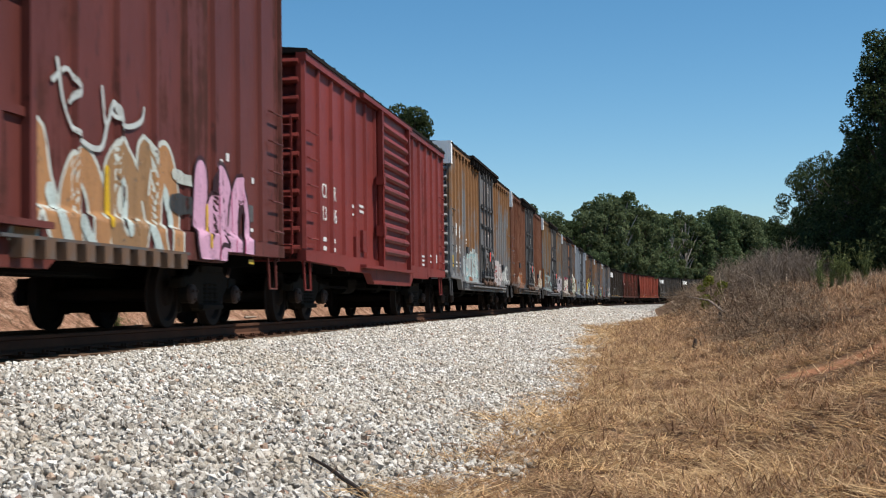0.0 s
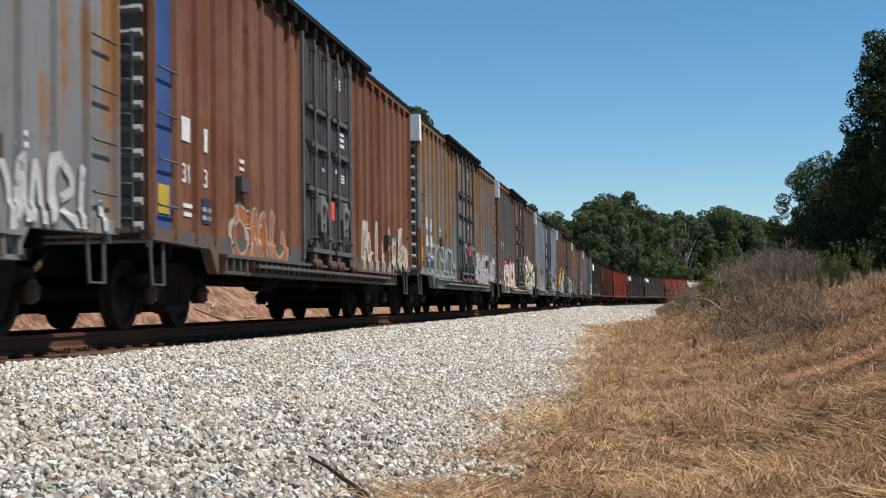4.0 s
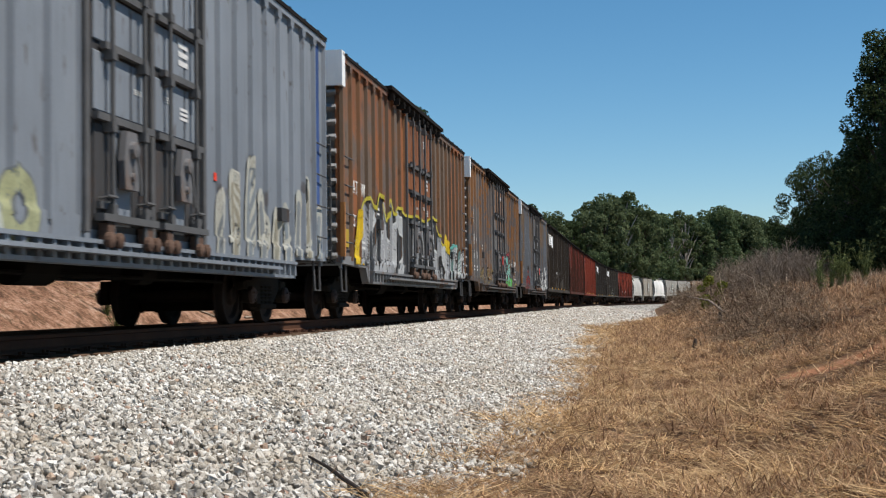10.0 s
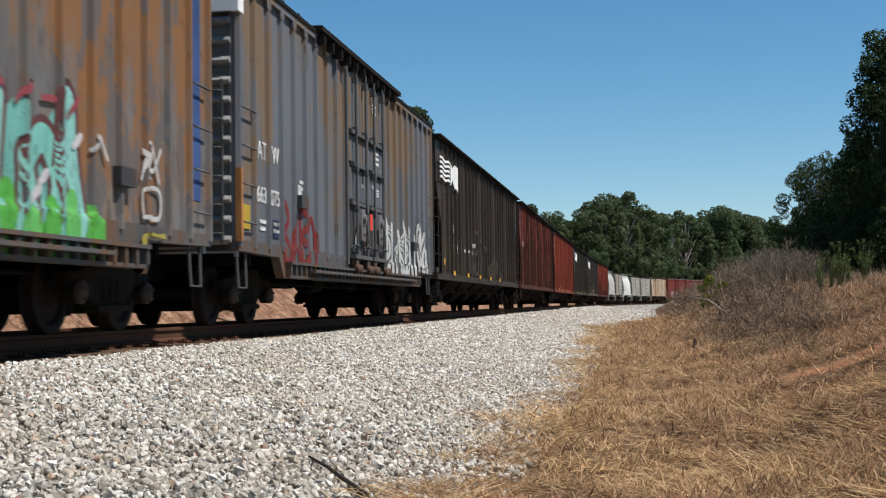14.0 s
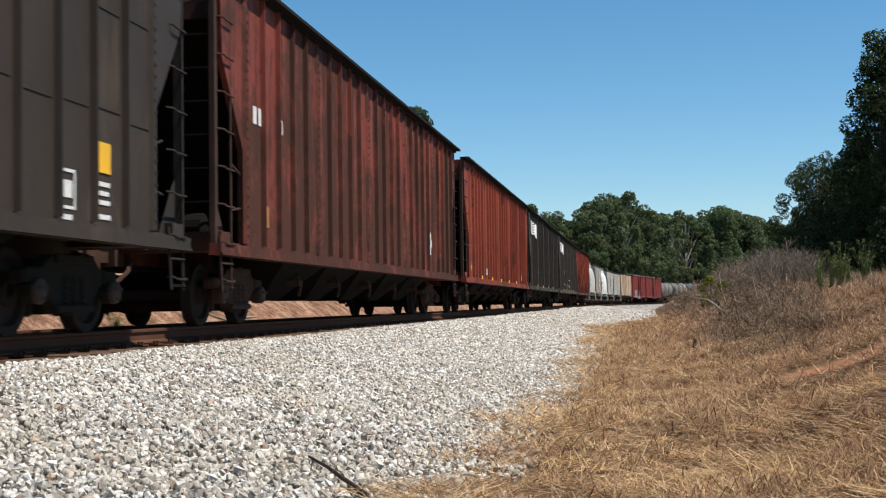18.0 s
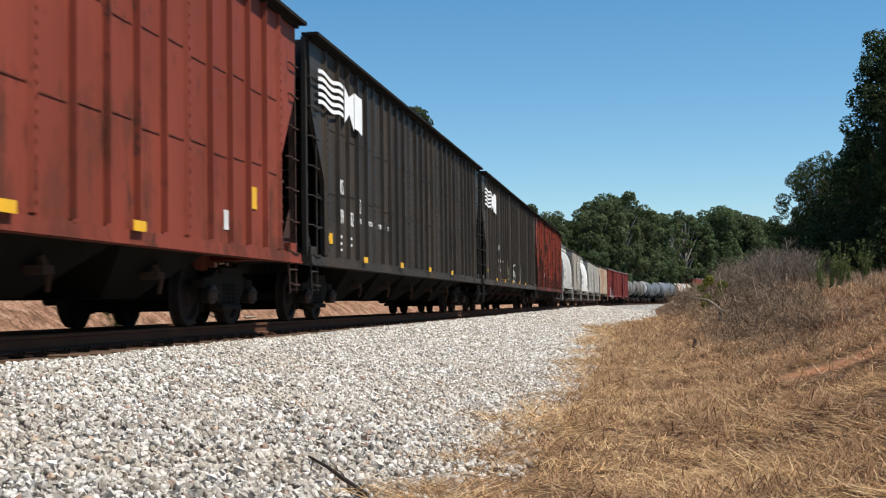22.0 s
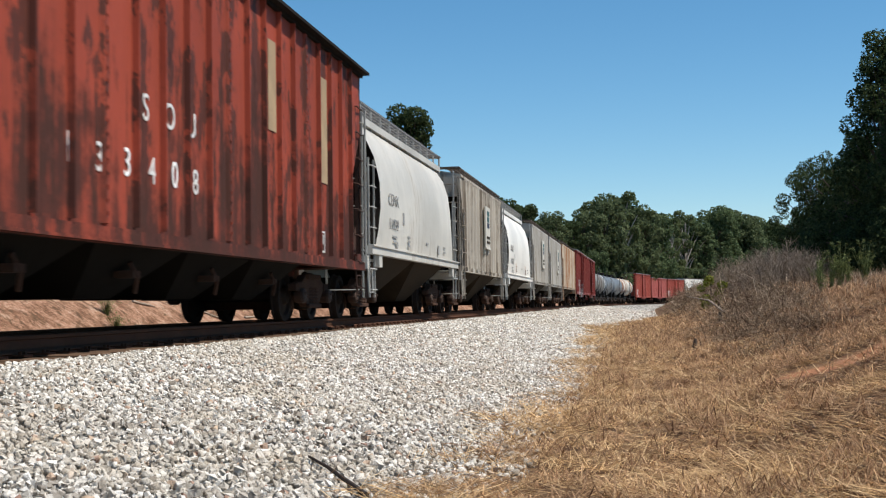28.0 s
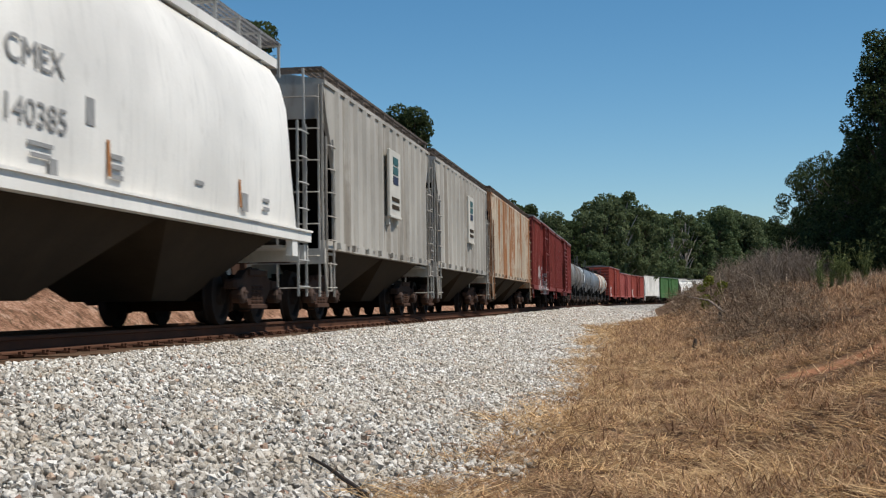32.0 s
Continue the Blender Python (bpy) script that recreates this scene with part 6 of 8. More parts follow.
for k, g in enumerate(("arch", "bowl", "kick", "loop")):
    sp.letter(g, 5.0 + 0.68 * k, 5.55 + 0.68 * k, 0.85, 1.7, 0.16, (0.46, 0.46, 0.44), ((0.12, 0.2, 0.18), (0.1, 0.09, 0.09))[k % 2], 0.04)
sp.stroke((0.14, 0.42, 0.36), [(4.95, 1.75), (5.5, 1.86), (6.3, 1.8)], 0.07)
car = insulated_boxcar(126.6, M["car_9"], "grey and rust boxcar with teal and green lettering", None, None, M["blue"], stencils=DATA + marks((-6.85, 2.27, 0.32, 0.3, "stencil"), (-6.2, 2.25, 0.24, 0.28, "stencil"), (-6.75, 2.98, 0.04, 0.4, "stencil")), strip=True)
NUM("32", "28")(car)
sp = Spray(car)
sp.field((0.17, 0.43, 0.37), [(1.7, 1.5), (2.2, 2.1), (2.6, 1.85), (3.0, 2.05), (3.4, 1.75), (3.8, 2.15), (4.1, 1.8), (4.3, 1.2)], [(1.7, 0.9), (4.3, 0.9)])
sp.field((0.1, 0.4, 0.07), [(1.7, 1.0), (2.6, 1.1), (3.6, 1.0), (4.2, 1.25), (4.75, 1.15)], [(1.7, 0.75), (4.75, 0.7)])
for k, (g, y0, y1, z1) in enumerate((("kick", 1.75, 2.6, 2.1), ("hook", 2.5, 3.2, 2.0), ("arch", 3.1, 3.75, 1.75), ("kick", 3.6, 4.3, 2.15))):
    sp.letter(g, y0, y1, 0.85, z1, 0.26, ((0.2, 0.5, 0.42), (0.26, 0.55, 0.48))[k % 2], (0.12, 0.045, 0.045), 0.07)
for k in range(7):
    y = 1.85 + 0.42 * k
    sp.stroke(((0.1, 0.4, 0.06), (0.14, 0.48, 0.12))[k % 2], [(y, 0.72), (y + 0.06, 1.02 + 0.09 * (k % 3))], 0.3)
for y, z in ((1.9, 1.3), (2.2, 1.15), (3.35, 1.35), (3.2, 1.2), (4.05, 1.75)):
    sp.stroke((0.6, 0.56, 0.56), [(y, z), (y + 0.14, z + 0.1)], 0.09)
for k in range(5):
    sp.stroke((0.3, 0.06, 0.07), [(1.9 + 0.5 * k, 2.0 + 0.1 * (k % 2)), (2.15 + 0.5 * k, 2.2 - 0.08 * (k % 2))], 0.06)
for pts in (((5.7, 1.6), (5.95, 2.0), (6.2, 1.6)), ((5.75, 1.9), (6.0, 1.7), (6.25, 1.95)), ((5.75, 1.2), (6.2, 1.22), (6.2, 1.5), (5.75, 1.48), (5.75, 1.2)), ((4.4, 1.75), (4.6, 1.9), (4.8, 1.7))):
    sp.stroke((0.55, 0.53, 0.5), pts, 0.05)
sp.stroke((0.36, 0.3, 0.06), [(5.7, 0.95), (6.25, 0.97)], 0.16)
for k, g in enumerate(("wave", "hook", "bowl", "wave")):
    sp.letter(g, -5.6 + 0.9 * k, -4.9 + 0.9 * k, 0.95, 1.42, 0.06, (0.22, 0.16, 0.075))
car = insulated_boxcar(143.6, M["car_10"], "grey boxcar faded to tan with red and white lettering", None, stencils=DATA + marks((-6.1, 1.35, 0.3, 0.26, "navy"), (-4.75, 1.95, 0.2, 0.3, "stencil")), strip=True)
NUM("663", "075")(car)
MARK(car)
sp = Spray(car)
for k, g in enumerate(("bowl", "kick", "bowl", "arch")):
    sp.letter(g, -5.75 + 0.5 * k, -5.35 + 0.5 * k, 0.9, 1.72 - 0.1 * (k % 2), 0.13, (0.2, 0.03, 0.026))
for k, g in enumerate(("loop", "bar", "arch", "loop", "kick", "bar", "bowl", "hook")):
    sp.letter(g, 1.75 + 0.68 * k, 2.3 + 0.68 * k, 0.85, 1.98 - 0.12 * (k % 3), 0.25, (0.6, 0.6, 0.57), (0.1, 0.1, 0.1), 0.02)
for y, z in ((-1.2, 1.3), (-0.9, 1.6), (0.6, 1.25), (1.0, 1.7), (-0.3, 1.2)):
    sp.stroke((0.6, 0.6, 0.58), [(y, z), (y + 0.2, z + 0.35)], 0.13)


def streamer(car, y, z, bars=5):
    """Railway emblem as plain wavy stripes and two blocks."""
    for k in range(bars):
        part("emblem_stripe", mesh("stripe %d" % k, lambda bm: slab(bm, [(a, 0.03 * math.sin(a * 5)) for a in np.arange(0, 1.95, 0.15)] + [(a, 0.065 + 0.03 * math.sin(a * 5)) for a in np.arange(1.8, -0.01, -0.15)], 0, 0.004)), M["white"], car, "", Matrix.Translation((1.578, y, z + 0.06 - k * 0.125)))
    for k, (a, b) in enumerate(((1.9, 0.75), (2.7, 0.65))):
        part("emblem_block", mesh("nblock %d" % k, lambda bm, b=b, k=k: slab(bm, [(0, -0.5), (b * 0.5, -0.3 - 0.2 * k), (b, -0.56), (b, 0.13), (b * 0.45, 0.0 + 0.13 * k), (0, 0.15)], 0, 0.004)), M["white"], car, "", Matrix.Translation((1.578, y + a, z)))


HOP = [(-8.05, 1.45, 0.34, 0.05), (-8.05, 1.33, 0.34, 0.05), (-7.25, 1.45, 0.34, 0.05), (-7.25, 1.33, 0.34, 0.05), (-8.05, 1.22, 0.34, 0.04), (-6.42, 2.2, 0.22, 0.03), (-6.42, 1.97, 0.22, 0.03), (-6.52, 2.08, 0.03, 0.24), (-6.32, 2.08, 0.03, 0.24), (-6.42, 2.08, 0.08, 0.14), (8.55, 1.46, 0.3, 0.045), (8.55, 1.37, 0.26, 0.045), (8.55, 1.28, 0.3, 0.045), (8.55, 1.14, 0.32, 0.05), (7.72, 1.18, 0.34, 0.03), (7.72, 1.52, 0.34, 0.03), (7.56, 1.35, 0.03, 0.34), (7.88, 1.35, 0.03, 0.34), (7.72, 1.35, 0.2, 0.16), (7.72, 1.09, 0.2, 0.05)]


def hopper_marks(car, shift=0.0):
    for y, z, w, h in HOP:
        stencil(car, M["stencil"], y + shift, z, w, h, 1.506)
    lettering("NS", 0.37, M["stencil"], car, -7.95 + shift, 2.2, 1.506, "reporting_mark")
    for k, word in enumerate(("LOAD", "WOOD", "CHIPS", "ONLY")):
        lettering(word, 0.13, M["stencil"], car, -6.42 + 0.97 * k + shift, 1.77, 1.506, "lettering")


HB, HT = 21.8, 4.56
car = open_hopper(160.45, HB, HT, M["car_11"], "dusty brown-black open hopper with white numbers", True, key="h11", shift=-0.85)
hopper_marks(car)
streamer(car, -10.6, 3.95)
digits(car, "stencil", 1.68, 1.506, ("199", -8.08, 0.38), ("452", -7.24, 0.38))
sp = Spray(car, hopper_skin)
DUST = (0.064, 0.053, 0.043)
for g, y0, y1, z1 in (("arch", -4.3, -3.6, 2.2), ("bowl", -3.0, -2.2, 2.4), ("arch", -2.0, -1.3, 2.3), ("arch", -1.0, -0.3, 2.2), ("kick", 0.3, 1.0, 1.9), ("arch", 1.2, 1.9, 1.8), ("hook", 2.7, 3.3, 1.7), ("kick", 3.6, 4.3, 1.7)):
    sp.letter(g, y0, y1, 1.2, z1, 0.16, DUST)
    if g == "arch":
        sp.stroke((0.1, 0.092, 0.08), [(y0 + 0.05, z1 - 0.2), ((y0 + y1) / 2 - 0.1, z1), (y1 - 0.1, z1 - 0.12)], 0.05)
sp.field((0.45, 0.44, 0.42), [(-3.75, 2.12), (-3.35, 2.1)], [(-3.75, 1.98), (-3.35, 1.97)])
car = open_hopper(183.55, 21.0, HT, M["car_12"], "weathered dark red open hopper with streaked paint", False, False, 25, key="h12", dark_rust=True)
for y, z, w, h in ((-9.0, 2.86, 0.16, 0.24), (-8.75, 2.86, 0.16, 0.24), (6.0, 1.95, 0.16, 0.14), (6.06, 1.76, 0.2, 0.2), (6.0, 1.58, 0.14, 0.2), (7.5, 1.5, 0.12, 0.1), (-8.5, 1.5, 0.3, 0.3)):
    stencil(car, M["stencil" if z != 1.5 else "orange"], y, z, w, h, 1.506)
digits(car, "stencil", 2.76, 1.506, ("33", -7.7, 0.3))
car = open_hopper(206.45, HB, HT, M["car_13"], "oxide-red open hopper with seamed panels and yellow reflectors", True, key="h13")
for y, z, w, h in ((-8.95, 1.28, 0.3, 0.05), (-8.95, 1.16, 0.3, 0.05), (-8.1, 1.3, 0.36, 0.07), (-8.1, 1.16, 0.34, 0.05), (-7.4, 1.3, 0.2, 0.2), (7.4, 1.35, 0.25, 0.25)):
    stencil(car, M["stencil"], y, z, w, h, 1.506)
digits(car, "stencil", 1.22, 1.506, ("33", -6.4, 0.3), ("356", -5.4, 0.3))
car = open_hopper(229.05, HB, HT, M["car_14"], "black open hopper with a white striped emblem", True, key="h14", shift=0.28, pitch=3.76)
hopper_marks(car, -0.8)
streamer(car, -10.6, 3.95)
digits(car, "stencil", 1.68, 1.506, ("199", -8.72, 0.36), ("782", -7.93, 0.36), width=0.72)
car = open_hopper(251.75, HB, HT, M["car_15"], "faded black open hopper with a white emblem and scribbles", True, key="h15")
hopper_marks(car, -0.8)
streamer(car, -10.6, 3.95)
digits(car, "stencil", 1.68, 1.506, ("198", -8.72, 0.36), ("756", -7.93, 0.36), width=0.72)
sp = Spray(car, hopper_skin)
for g, y0, y1, z0, z1, c in (("bowl", -6.45, -6.1, 1.45, 1.85, (0.5, 0.5, 0.48)), ("wave", -6.4, -5.9, 1.4, 1.6, (0.5, 0.5, 0.48)), ("loop", -0.5, -0.25, 1.1, 1.85, (0.55, 0.55, 0.52)), ("wave", -0.55, -0.15, 1.2, 1.6, (0.55, 0.55, 0.52)), ("kick", 2.4, 2.7, 1.1, 1.65, (0.5, 0.5, 0.48)), ("wave", -2.95, -2.5, 1.2, 1.9, (0.17, 0.17, 0.11)), ("kick", -2.8, -2.3, 1.15, 1.8, (0.2, 0.2, 0.13)), ("hook", -5.4, -5.0, 1.12, 1.35, (0.2, 0.12, 0.06))):
    sp.letter(g, y0, y1, z0, z1, 0.045, c)
car = open_hopper(274.2, 21.0, HT + 0.02, M["car_16"], "streaked red open hopper with tall white numbers", False, False, 25, "h16", True)
for y, z, w, h in ((-6.2, 2.14, 0.16, 0.26), (-5.95, 2.14, 0.16, 0.26), (-5.5, 2.14, 0.16, 0.26), (7.37, 1.14, 0.34, 0.03), (7.37, 1.46, 0.34, 0.03), (7.21, 1.3, 0.03, 0.32), (7.53, 1.3, 0.03, 0.32), (7.3, 1.34, 0.05, 0.16), (7.42, 1.34, 0.05, 0.16)):
    stencil(car, M["stencil"], y, z, w, h, 1.506)
for k, ch in enumerate("133408"):
    digits(car, "stencil" if k % 2 else "white", 1.6 - 0.02 * (k % 2), 1.506, (ch, -2.38 + k * 0.7, 0.42))
for k, ch in enumerate("SOU"):
    digits(car, "stencil", 2.24, 1.506, (ch, -0.46 + k * 0.73, 0.42))
digits(car, "stencil", 1.6, 1.506, ("133", -6.0, 0.34), ("409", -5.0, 0.34))
for y, z, h in ((4.42, 3.4, 1.3), (7.55, 3.15, 1.75)):
    part("repair_patch", mesh("patch %.1f" % h, lambda bm, h=h: box(bm, 0, 0.01, -0.2, 0.2, -h / 2, h / 2)), M["tan_patch"], car, "", Matrix.Translation((1.502, y, z)))


def smooth_marks(car, number, y0, mark):
    lettering(mark, 0.34, M["grey_paint"], car, y0, 2.33, 1.547, "reporting_mark", 1.25)
    lettering(number, 0.32, M["grey_paint"], car, y0, 1.83, 1.547, "number", 1.35)
    for y, z, w, h in ((0.1, 1.68, 0.5, 0.04), (0.1, 1.58, 0.4, 0.04), (0.35, 1.5, 0.16, 0.16), (1.15, 2.12, 0.2, 0.26), (1.8, 1.75, 0.3, 0.05), (1.8, 1.65, 0.3, 0.05), (1.8, 1.55, 0.3, 0.05), (4.3, 1.72, 0.3, 0.05), (6.1, 1.62, 0.26, 0.24), (7.1, 1.72, 0.3, 0.05), (7.1, 1.6, 0.3, 0.05)):
        stencil(car, M["grey_paint"], y0 + y, z, w, h, 1.542 if z < 2.3 else 1.547)


car = centreflow(295.7, 12.1, M["car_17"], "dull white rounded covered hopper with dark stencilled marks", "a", M["rung"])
smooth_marks(car, "11039", -3.5, "CEMX")
car = ribbed_covered(308.9, 11.3, M["car_18"], "cement-stained grey covered hopper with an emblem board", "b", logo_y=0.35)
car = centreflow(321.2, 12.0, M["car_19"], "clean white rounded covered hopper with grey marks", "c", M["rung"])
smooth_marks(car, "140385", -3.58, "CMEX")
for y in (-2.0, 2.3):
    stencil(car, M["orange"], y, 1.72, 0.07, 0.36, 1.547, "rust_run", 0.1)
car = ribbed_covered(334.3, 11.2, M["car_20"], "pale grey ribbed covered hopper with an emblem board", "d", logo_y=0.3)
car = ribbed_covered(346.3, 11.4, M["car_20"], "pale grey ribbed covered hopper with an emblem board", "d2", logo_y=0.6)
car = ribbed_covered(358.8, 16.2, M["car_22"], "peeling tan covered hopper streaked with rust", "e", 3, 4.1, False, ribs=19)
car = steel_boxcar(376.2, 16.2, 4.6, M["car_23"], "red boxcar with pale sprayed lettering along its foot", "plain", 0.8)
car = steel_boxcar(393.5, 16.6, 4.6, M["car_24"], "maroon boxcar with a ladder of white marks", "corrugated", 0.8, stencils=marks((1.9, 3.6, 0.3, 0.2, "stencil"), (1.9, 3.1, 0.3, 0.2, "stencil"), (1.9, 2.6, 0.3, 0.2, "stencil"), (1.9, 2.1, 0.3, 0.2, "stencil")))
tank_car(411.5, 12.3, M["tank_grey"], "dark grey tank car streaked with dirt", "a")
tank_car(425.0, 12.3, M["tank_grey"], "dark grey tank car with a pale end band", "b", bands=((4.3, 0.5, "white"),))
tank_car(438.5, 13.8, M["tank_blue"], "slate-blue tank car on a black frame", "c", bands=((-5.0, 0.3, "slope"),))
tank_car(453.5, 13.8, M["tank_blue"], "slate-grey tank car on a black frame", "d")
tank_car(468.5, 13.8, M["tank_white"], "off-white tank car with rusty brown bands", "e", bands=((-2.2, 0.5, "tan_patch"), (3.4, 1.0, "orange")))
steel_boxcar(483.7, 17.9, 4.95, M["car_30"], "sun-faded red high boxcar with pale patches", "corrugated", 0.8)
steel_boxcar(503.0, 15.8, 4.55, M["car_31"], "salmon-red boxcar with plain doors", "plain", 0.8)
steel_boxcar(520.0, 15.7, 4.55, M["car_30"], "sun-faded red boxcar with plain doors", "plain", 0.8, key="x")
ribbed_covered(536.9, 16.8, M["car_19"], "white covered hopper with ribbed sides", "f", 3, 4.5, False, ribs=17)
steel_boxcar(555.0, 17.1, 4.75, M["car_green"], "green steel boxcar with a plain door", "plain", 0.8)
for front in (573.4, 588.5, 603.6):
    centreflow(front, 14.0, M["car_19"], "clean white rounded covered hopper", "g", M["rung"], 4.3)


def motions():
    """The train runs towards the camera and past it; every wheelset rolls with it."""
    for car, mid, reach in TRAIN:
        rows = []
        for k in range(65):
            t = k * 0.5
            s = mid - run(t)
            a, b = Vector((*at(s - reach, -1.6), RAIL_Z)), Vector((*at(s + reach, -1.6), RAIL_Z))
            d = b - a
            rows.append((t, Matrix.Translation((a + b) / 2) @ Matrix.Rotation(-math.atan2(d.x, d.y), 4, "Z")))
        walk(car, rows)
    first = {}
    for wheel, a in WHEELS:
        if a not in first:
            walk(wheel, [(k / 30, Matrix.Translation((0, a, 0.42)) @ Matrix.Rotation(run(k / 30) / 0.42, 4, "X")) for k in range(961)])
            first[a] = wheel
        else:
            wheel.rotation_mode = "QUATERNION"
            keys = wheel.animation_data_create()
            keys.action = first[a].animation_data.action
            keys.action_slot = first[a].animation_data.action_slot

# ---- trees ----
def thin(n, col, share, rough=0.75):
    """A thin leaf or straw: some of the light passes through."""
    mat = n.done(col, rough, 0.0, 0.12)
    glow = n.add("BsdfTranslucent", {"Color": col})
    both_sides = n.add("MixShader", {0: share})
    n.tree.links.new(n.bsdf.outputs[0], both_sides.inputs[1])
    n.tree.links.new(glow.outputs[0], both_sides.inputs[2])
    n.tree.links.new(both_sides.outputs[0], n.tree.nodes["Material Output"].inputs["Surface"])
    return mat


def leaf_material(name, dark, light):
    n = Net(name)
    rnd = n.add("NewGeometry").outputs["Random Per Island"]
    col = n.ramp(n.math("ADD", n.math("MULTIPLY", rnd, 0.75), n.math("MULTIPLY", n.noise(n.coords(), 0.5, 3), 0.3)), [(0.1, dark), (0.95, light)])
    return thin(n, col, 0.45, 0.75)


M["leaf"] = leaf_material("summer_leaves", (0.04, 0.063, 0.03), (0.13, 0.17, 0.075))
M["leaf_dark"] = leaf_material("shaded_leaves", (0.017, 0.03, 0.012), (0.085, 0.11, 0.042))
M["leaf_mid"] = leaf_material("olive_leaves", (0.045, 0.066, 0.032), (0.15, 0.18, 0.085))
M["leaf_pale"] = leaf_material("pale_olive_leaves", (0.05, 0.07, 0.03), (0.15, 0.18, 0.08))
M["leaf_gold"] = leaf_material("yellow_green_leaves", (0.07, 0.09, 0.015), (0.26, 0.27, 0.05))
M["bark"] = plain("bark", (0.09, 0.07, 0.055), 0.9, 0.0, 0.45, 8, 0.8)
M["bark_pale"] = plain("pale_dead_bark", (0.3, 0.27, 0.23), 0.9, 0.0, 0.3, 8, 0.6)


def leaves(rng, centres, radii, count, size, flat=0.8):
    """Leaf clumps scattered through lobes: verts and quads."""
    w = radii ** 2
    which = rng.choice(len(centres), count, p=w / w.sum())
    d = rng.normal(size=(count, 3))
    d /= np.linalg.norm(d, axis=1)[:, None]
    r = radii[which] * rng.uniform(0.55, 1.08, count) ** 0.6
    pos = centres[which] + d * r[:, None] * np.array([1, 1, flat])
    nrm = d + rng.normal(scale=0.75, size=(count, 3)) + np.array([0, 0, 0.35])
    nrm /= np.linalg.norm(nrm, axis=1)[:, None]
    a = np.cross(nrm, rng.normal(size=(count, 3)))
    a /= np.linalg.norm(a, axis=1)[:, None]
    b = np.cross(nrm, a)
    sz = size * rng.uniform(0.5, 1.2, count)[:, None]
    bend = nrm * sz * 0.25
    v = np.stack([pos - a * sz - b * sz * 0.45, pos + b * sz * -0.6 * 0 - bend + b * sz * 0.5 * -1, pos + a * sz, pos + b * sz * 0.6 + bend], axis=1).reshape(-1, 3)
    return v, np.arange(count * 4).reshape(-1, 4)


def tree_meshes(key, seed, height, spread, count, size, shape="round", lobes=16, leaf="leaf", low=0.3, lob=1.0):
    rng = np.random.default_rng(seed)
    cs, rs = [], []
    limbs = []
    for k in range(lobes):
        f = low + (0.94 - low) * (k + rng.uniform(0, 0.8)) / lobes
        if shape == "round":
            reach = spread * math.sqrt(max(0.05, 1 - ((f - 0.55) / 0.5) ** 2)) * rng.uniform(0.35, 0.85)
        elif shape == "spire":
            reach = spread * (1.08 - f) * rng.uniform(0.5, 1.0)
        else:
            reach = spread * rng.uniform(0.3, 1.0) * (0.4 + 0.6 * math.sin(f * 3))
        a = k * 2.4 + rng.uniform(-0.5, 0.5)
        cs.append((math.cos(a) * reach, math.sin(a) * reach, f * height))
        rs.append(spread * lob * rng.uniform(0.22, 0.4) * (0.55 + 0.5 * (1 - f) if shape == "spire" else 1.0) * (0.62 if shape == "open" else 1.0))
        limbs.append((f * height * 0.72, cs[-1]))
    cs, rs = np.array(cs), np.array(rs)
    v, q = leaves(rng, cs, rs, count, size)
    crown = soup("crown", v, q, M[leaf])
    bm = bmesh.new()
    tube(bm, [(0, 0, -1.2), (0.05, 0.02, height * 0.2), (-0.04, 0.05, height * 0.5), (0.03, 0, height * 0.85)], [height * 0.022, height * 0.018, height * 0.012, height * 0.004], 8)
    for z, c in limbs:
        mid = (c[0] * 0.5, c[1] * 0.5, z + (c[2] - z) * 0.35)
        tube(bm, [(0, 0, max(z * 0.8, height * 0.1)), mid, c], [height * 0.007, height * 0.005, height * 0.002], 5)
    trunk = bpy.data.meshes.new("trunk")
    bm.to_mesh(trunk)
    bm.free()
    BANK[key] = (trunk, crown, leaf)
    return key


def tree(key, x, y, z, scale, turn, label, group="", bark="bark"):
    trunk, crown, leaf = BANK[key]
    ob = tagged(new("tree"), label, "tree", group)
    ob.matrix_basis = Matrix.Translation((x, y, z)) @ Matrix.Rotation(turn, 4, "Z") @ Matrix.Scale(scale, 4)
    part("trunk", trunk, M[bark], ob)
    part("crown", crown, M[leaf], ob)
    return ob


for k in range(5):
    tree_meshes("far %d" % k, 40 + k, 20, (5.0, 4.2, 5.6, 4.6, 3.8)[k], 9000, 0.33, "round", 46, ("leaf", "leaf_dark", "leaf", "leaf_mid", "leaf")[k], 0.16, 1.05)
tree_meshes("far open", 51, 20, 4.8, 4200, 0.28, "open", 30, "leaf_pale", 0.3)
tree_meshes("mid", 52, 20, 2.5, 12000, 0.22, "round", 40, "leaf_dark", 0.3, 1.5)
tree_meshes("spire", 53, 13, 4.2, 42000, 0.1, "spire", 80, "leaf_dark", 0.06, 0.85)
tree_meshes("near open", 54, 8, 3.2, 16000, 0.085, "open", 60, "leaf_dark", 0.14)
tree_meshes("shrub", 55, 2.0, 0.9, 2500, 0.06, "round", 10, "leaf_gold", 0.1)


def height_at(x, y):
    s, u = near_line(np.array([x]), np.array([y]))
    return float(ground_z(s, u, np.array([x]), np.array([y]))[0])


def place_tree(key, x, y, top, label, base=20.0, group="", bark="bark", turn=None):
    z = height_at(x, y)
    return tree(key, x, y, z, (top - z) / (base * 0.99), turn if turn is not None else (x * 7.3 + y * 1.7) % 6.28, label, group, bark)


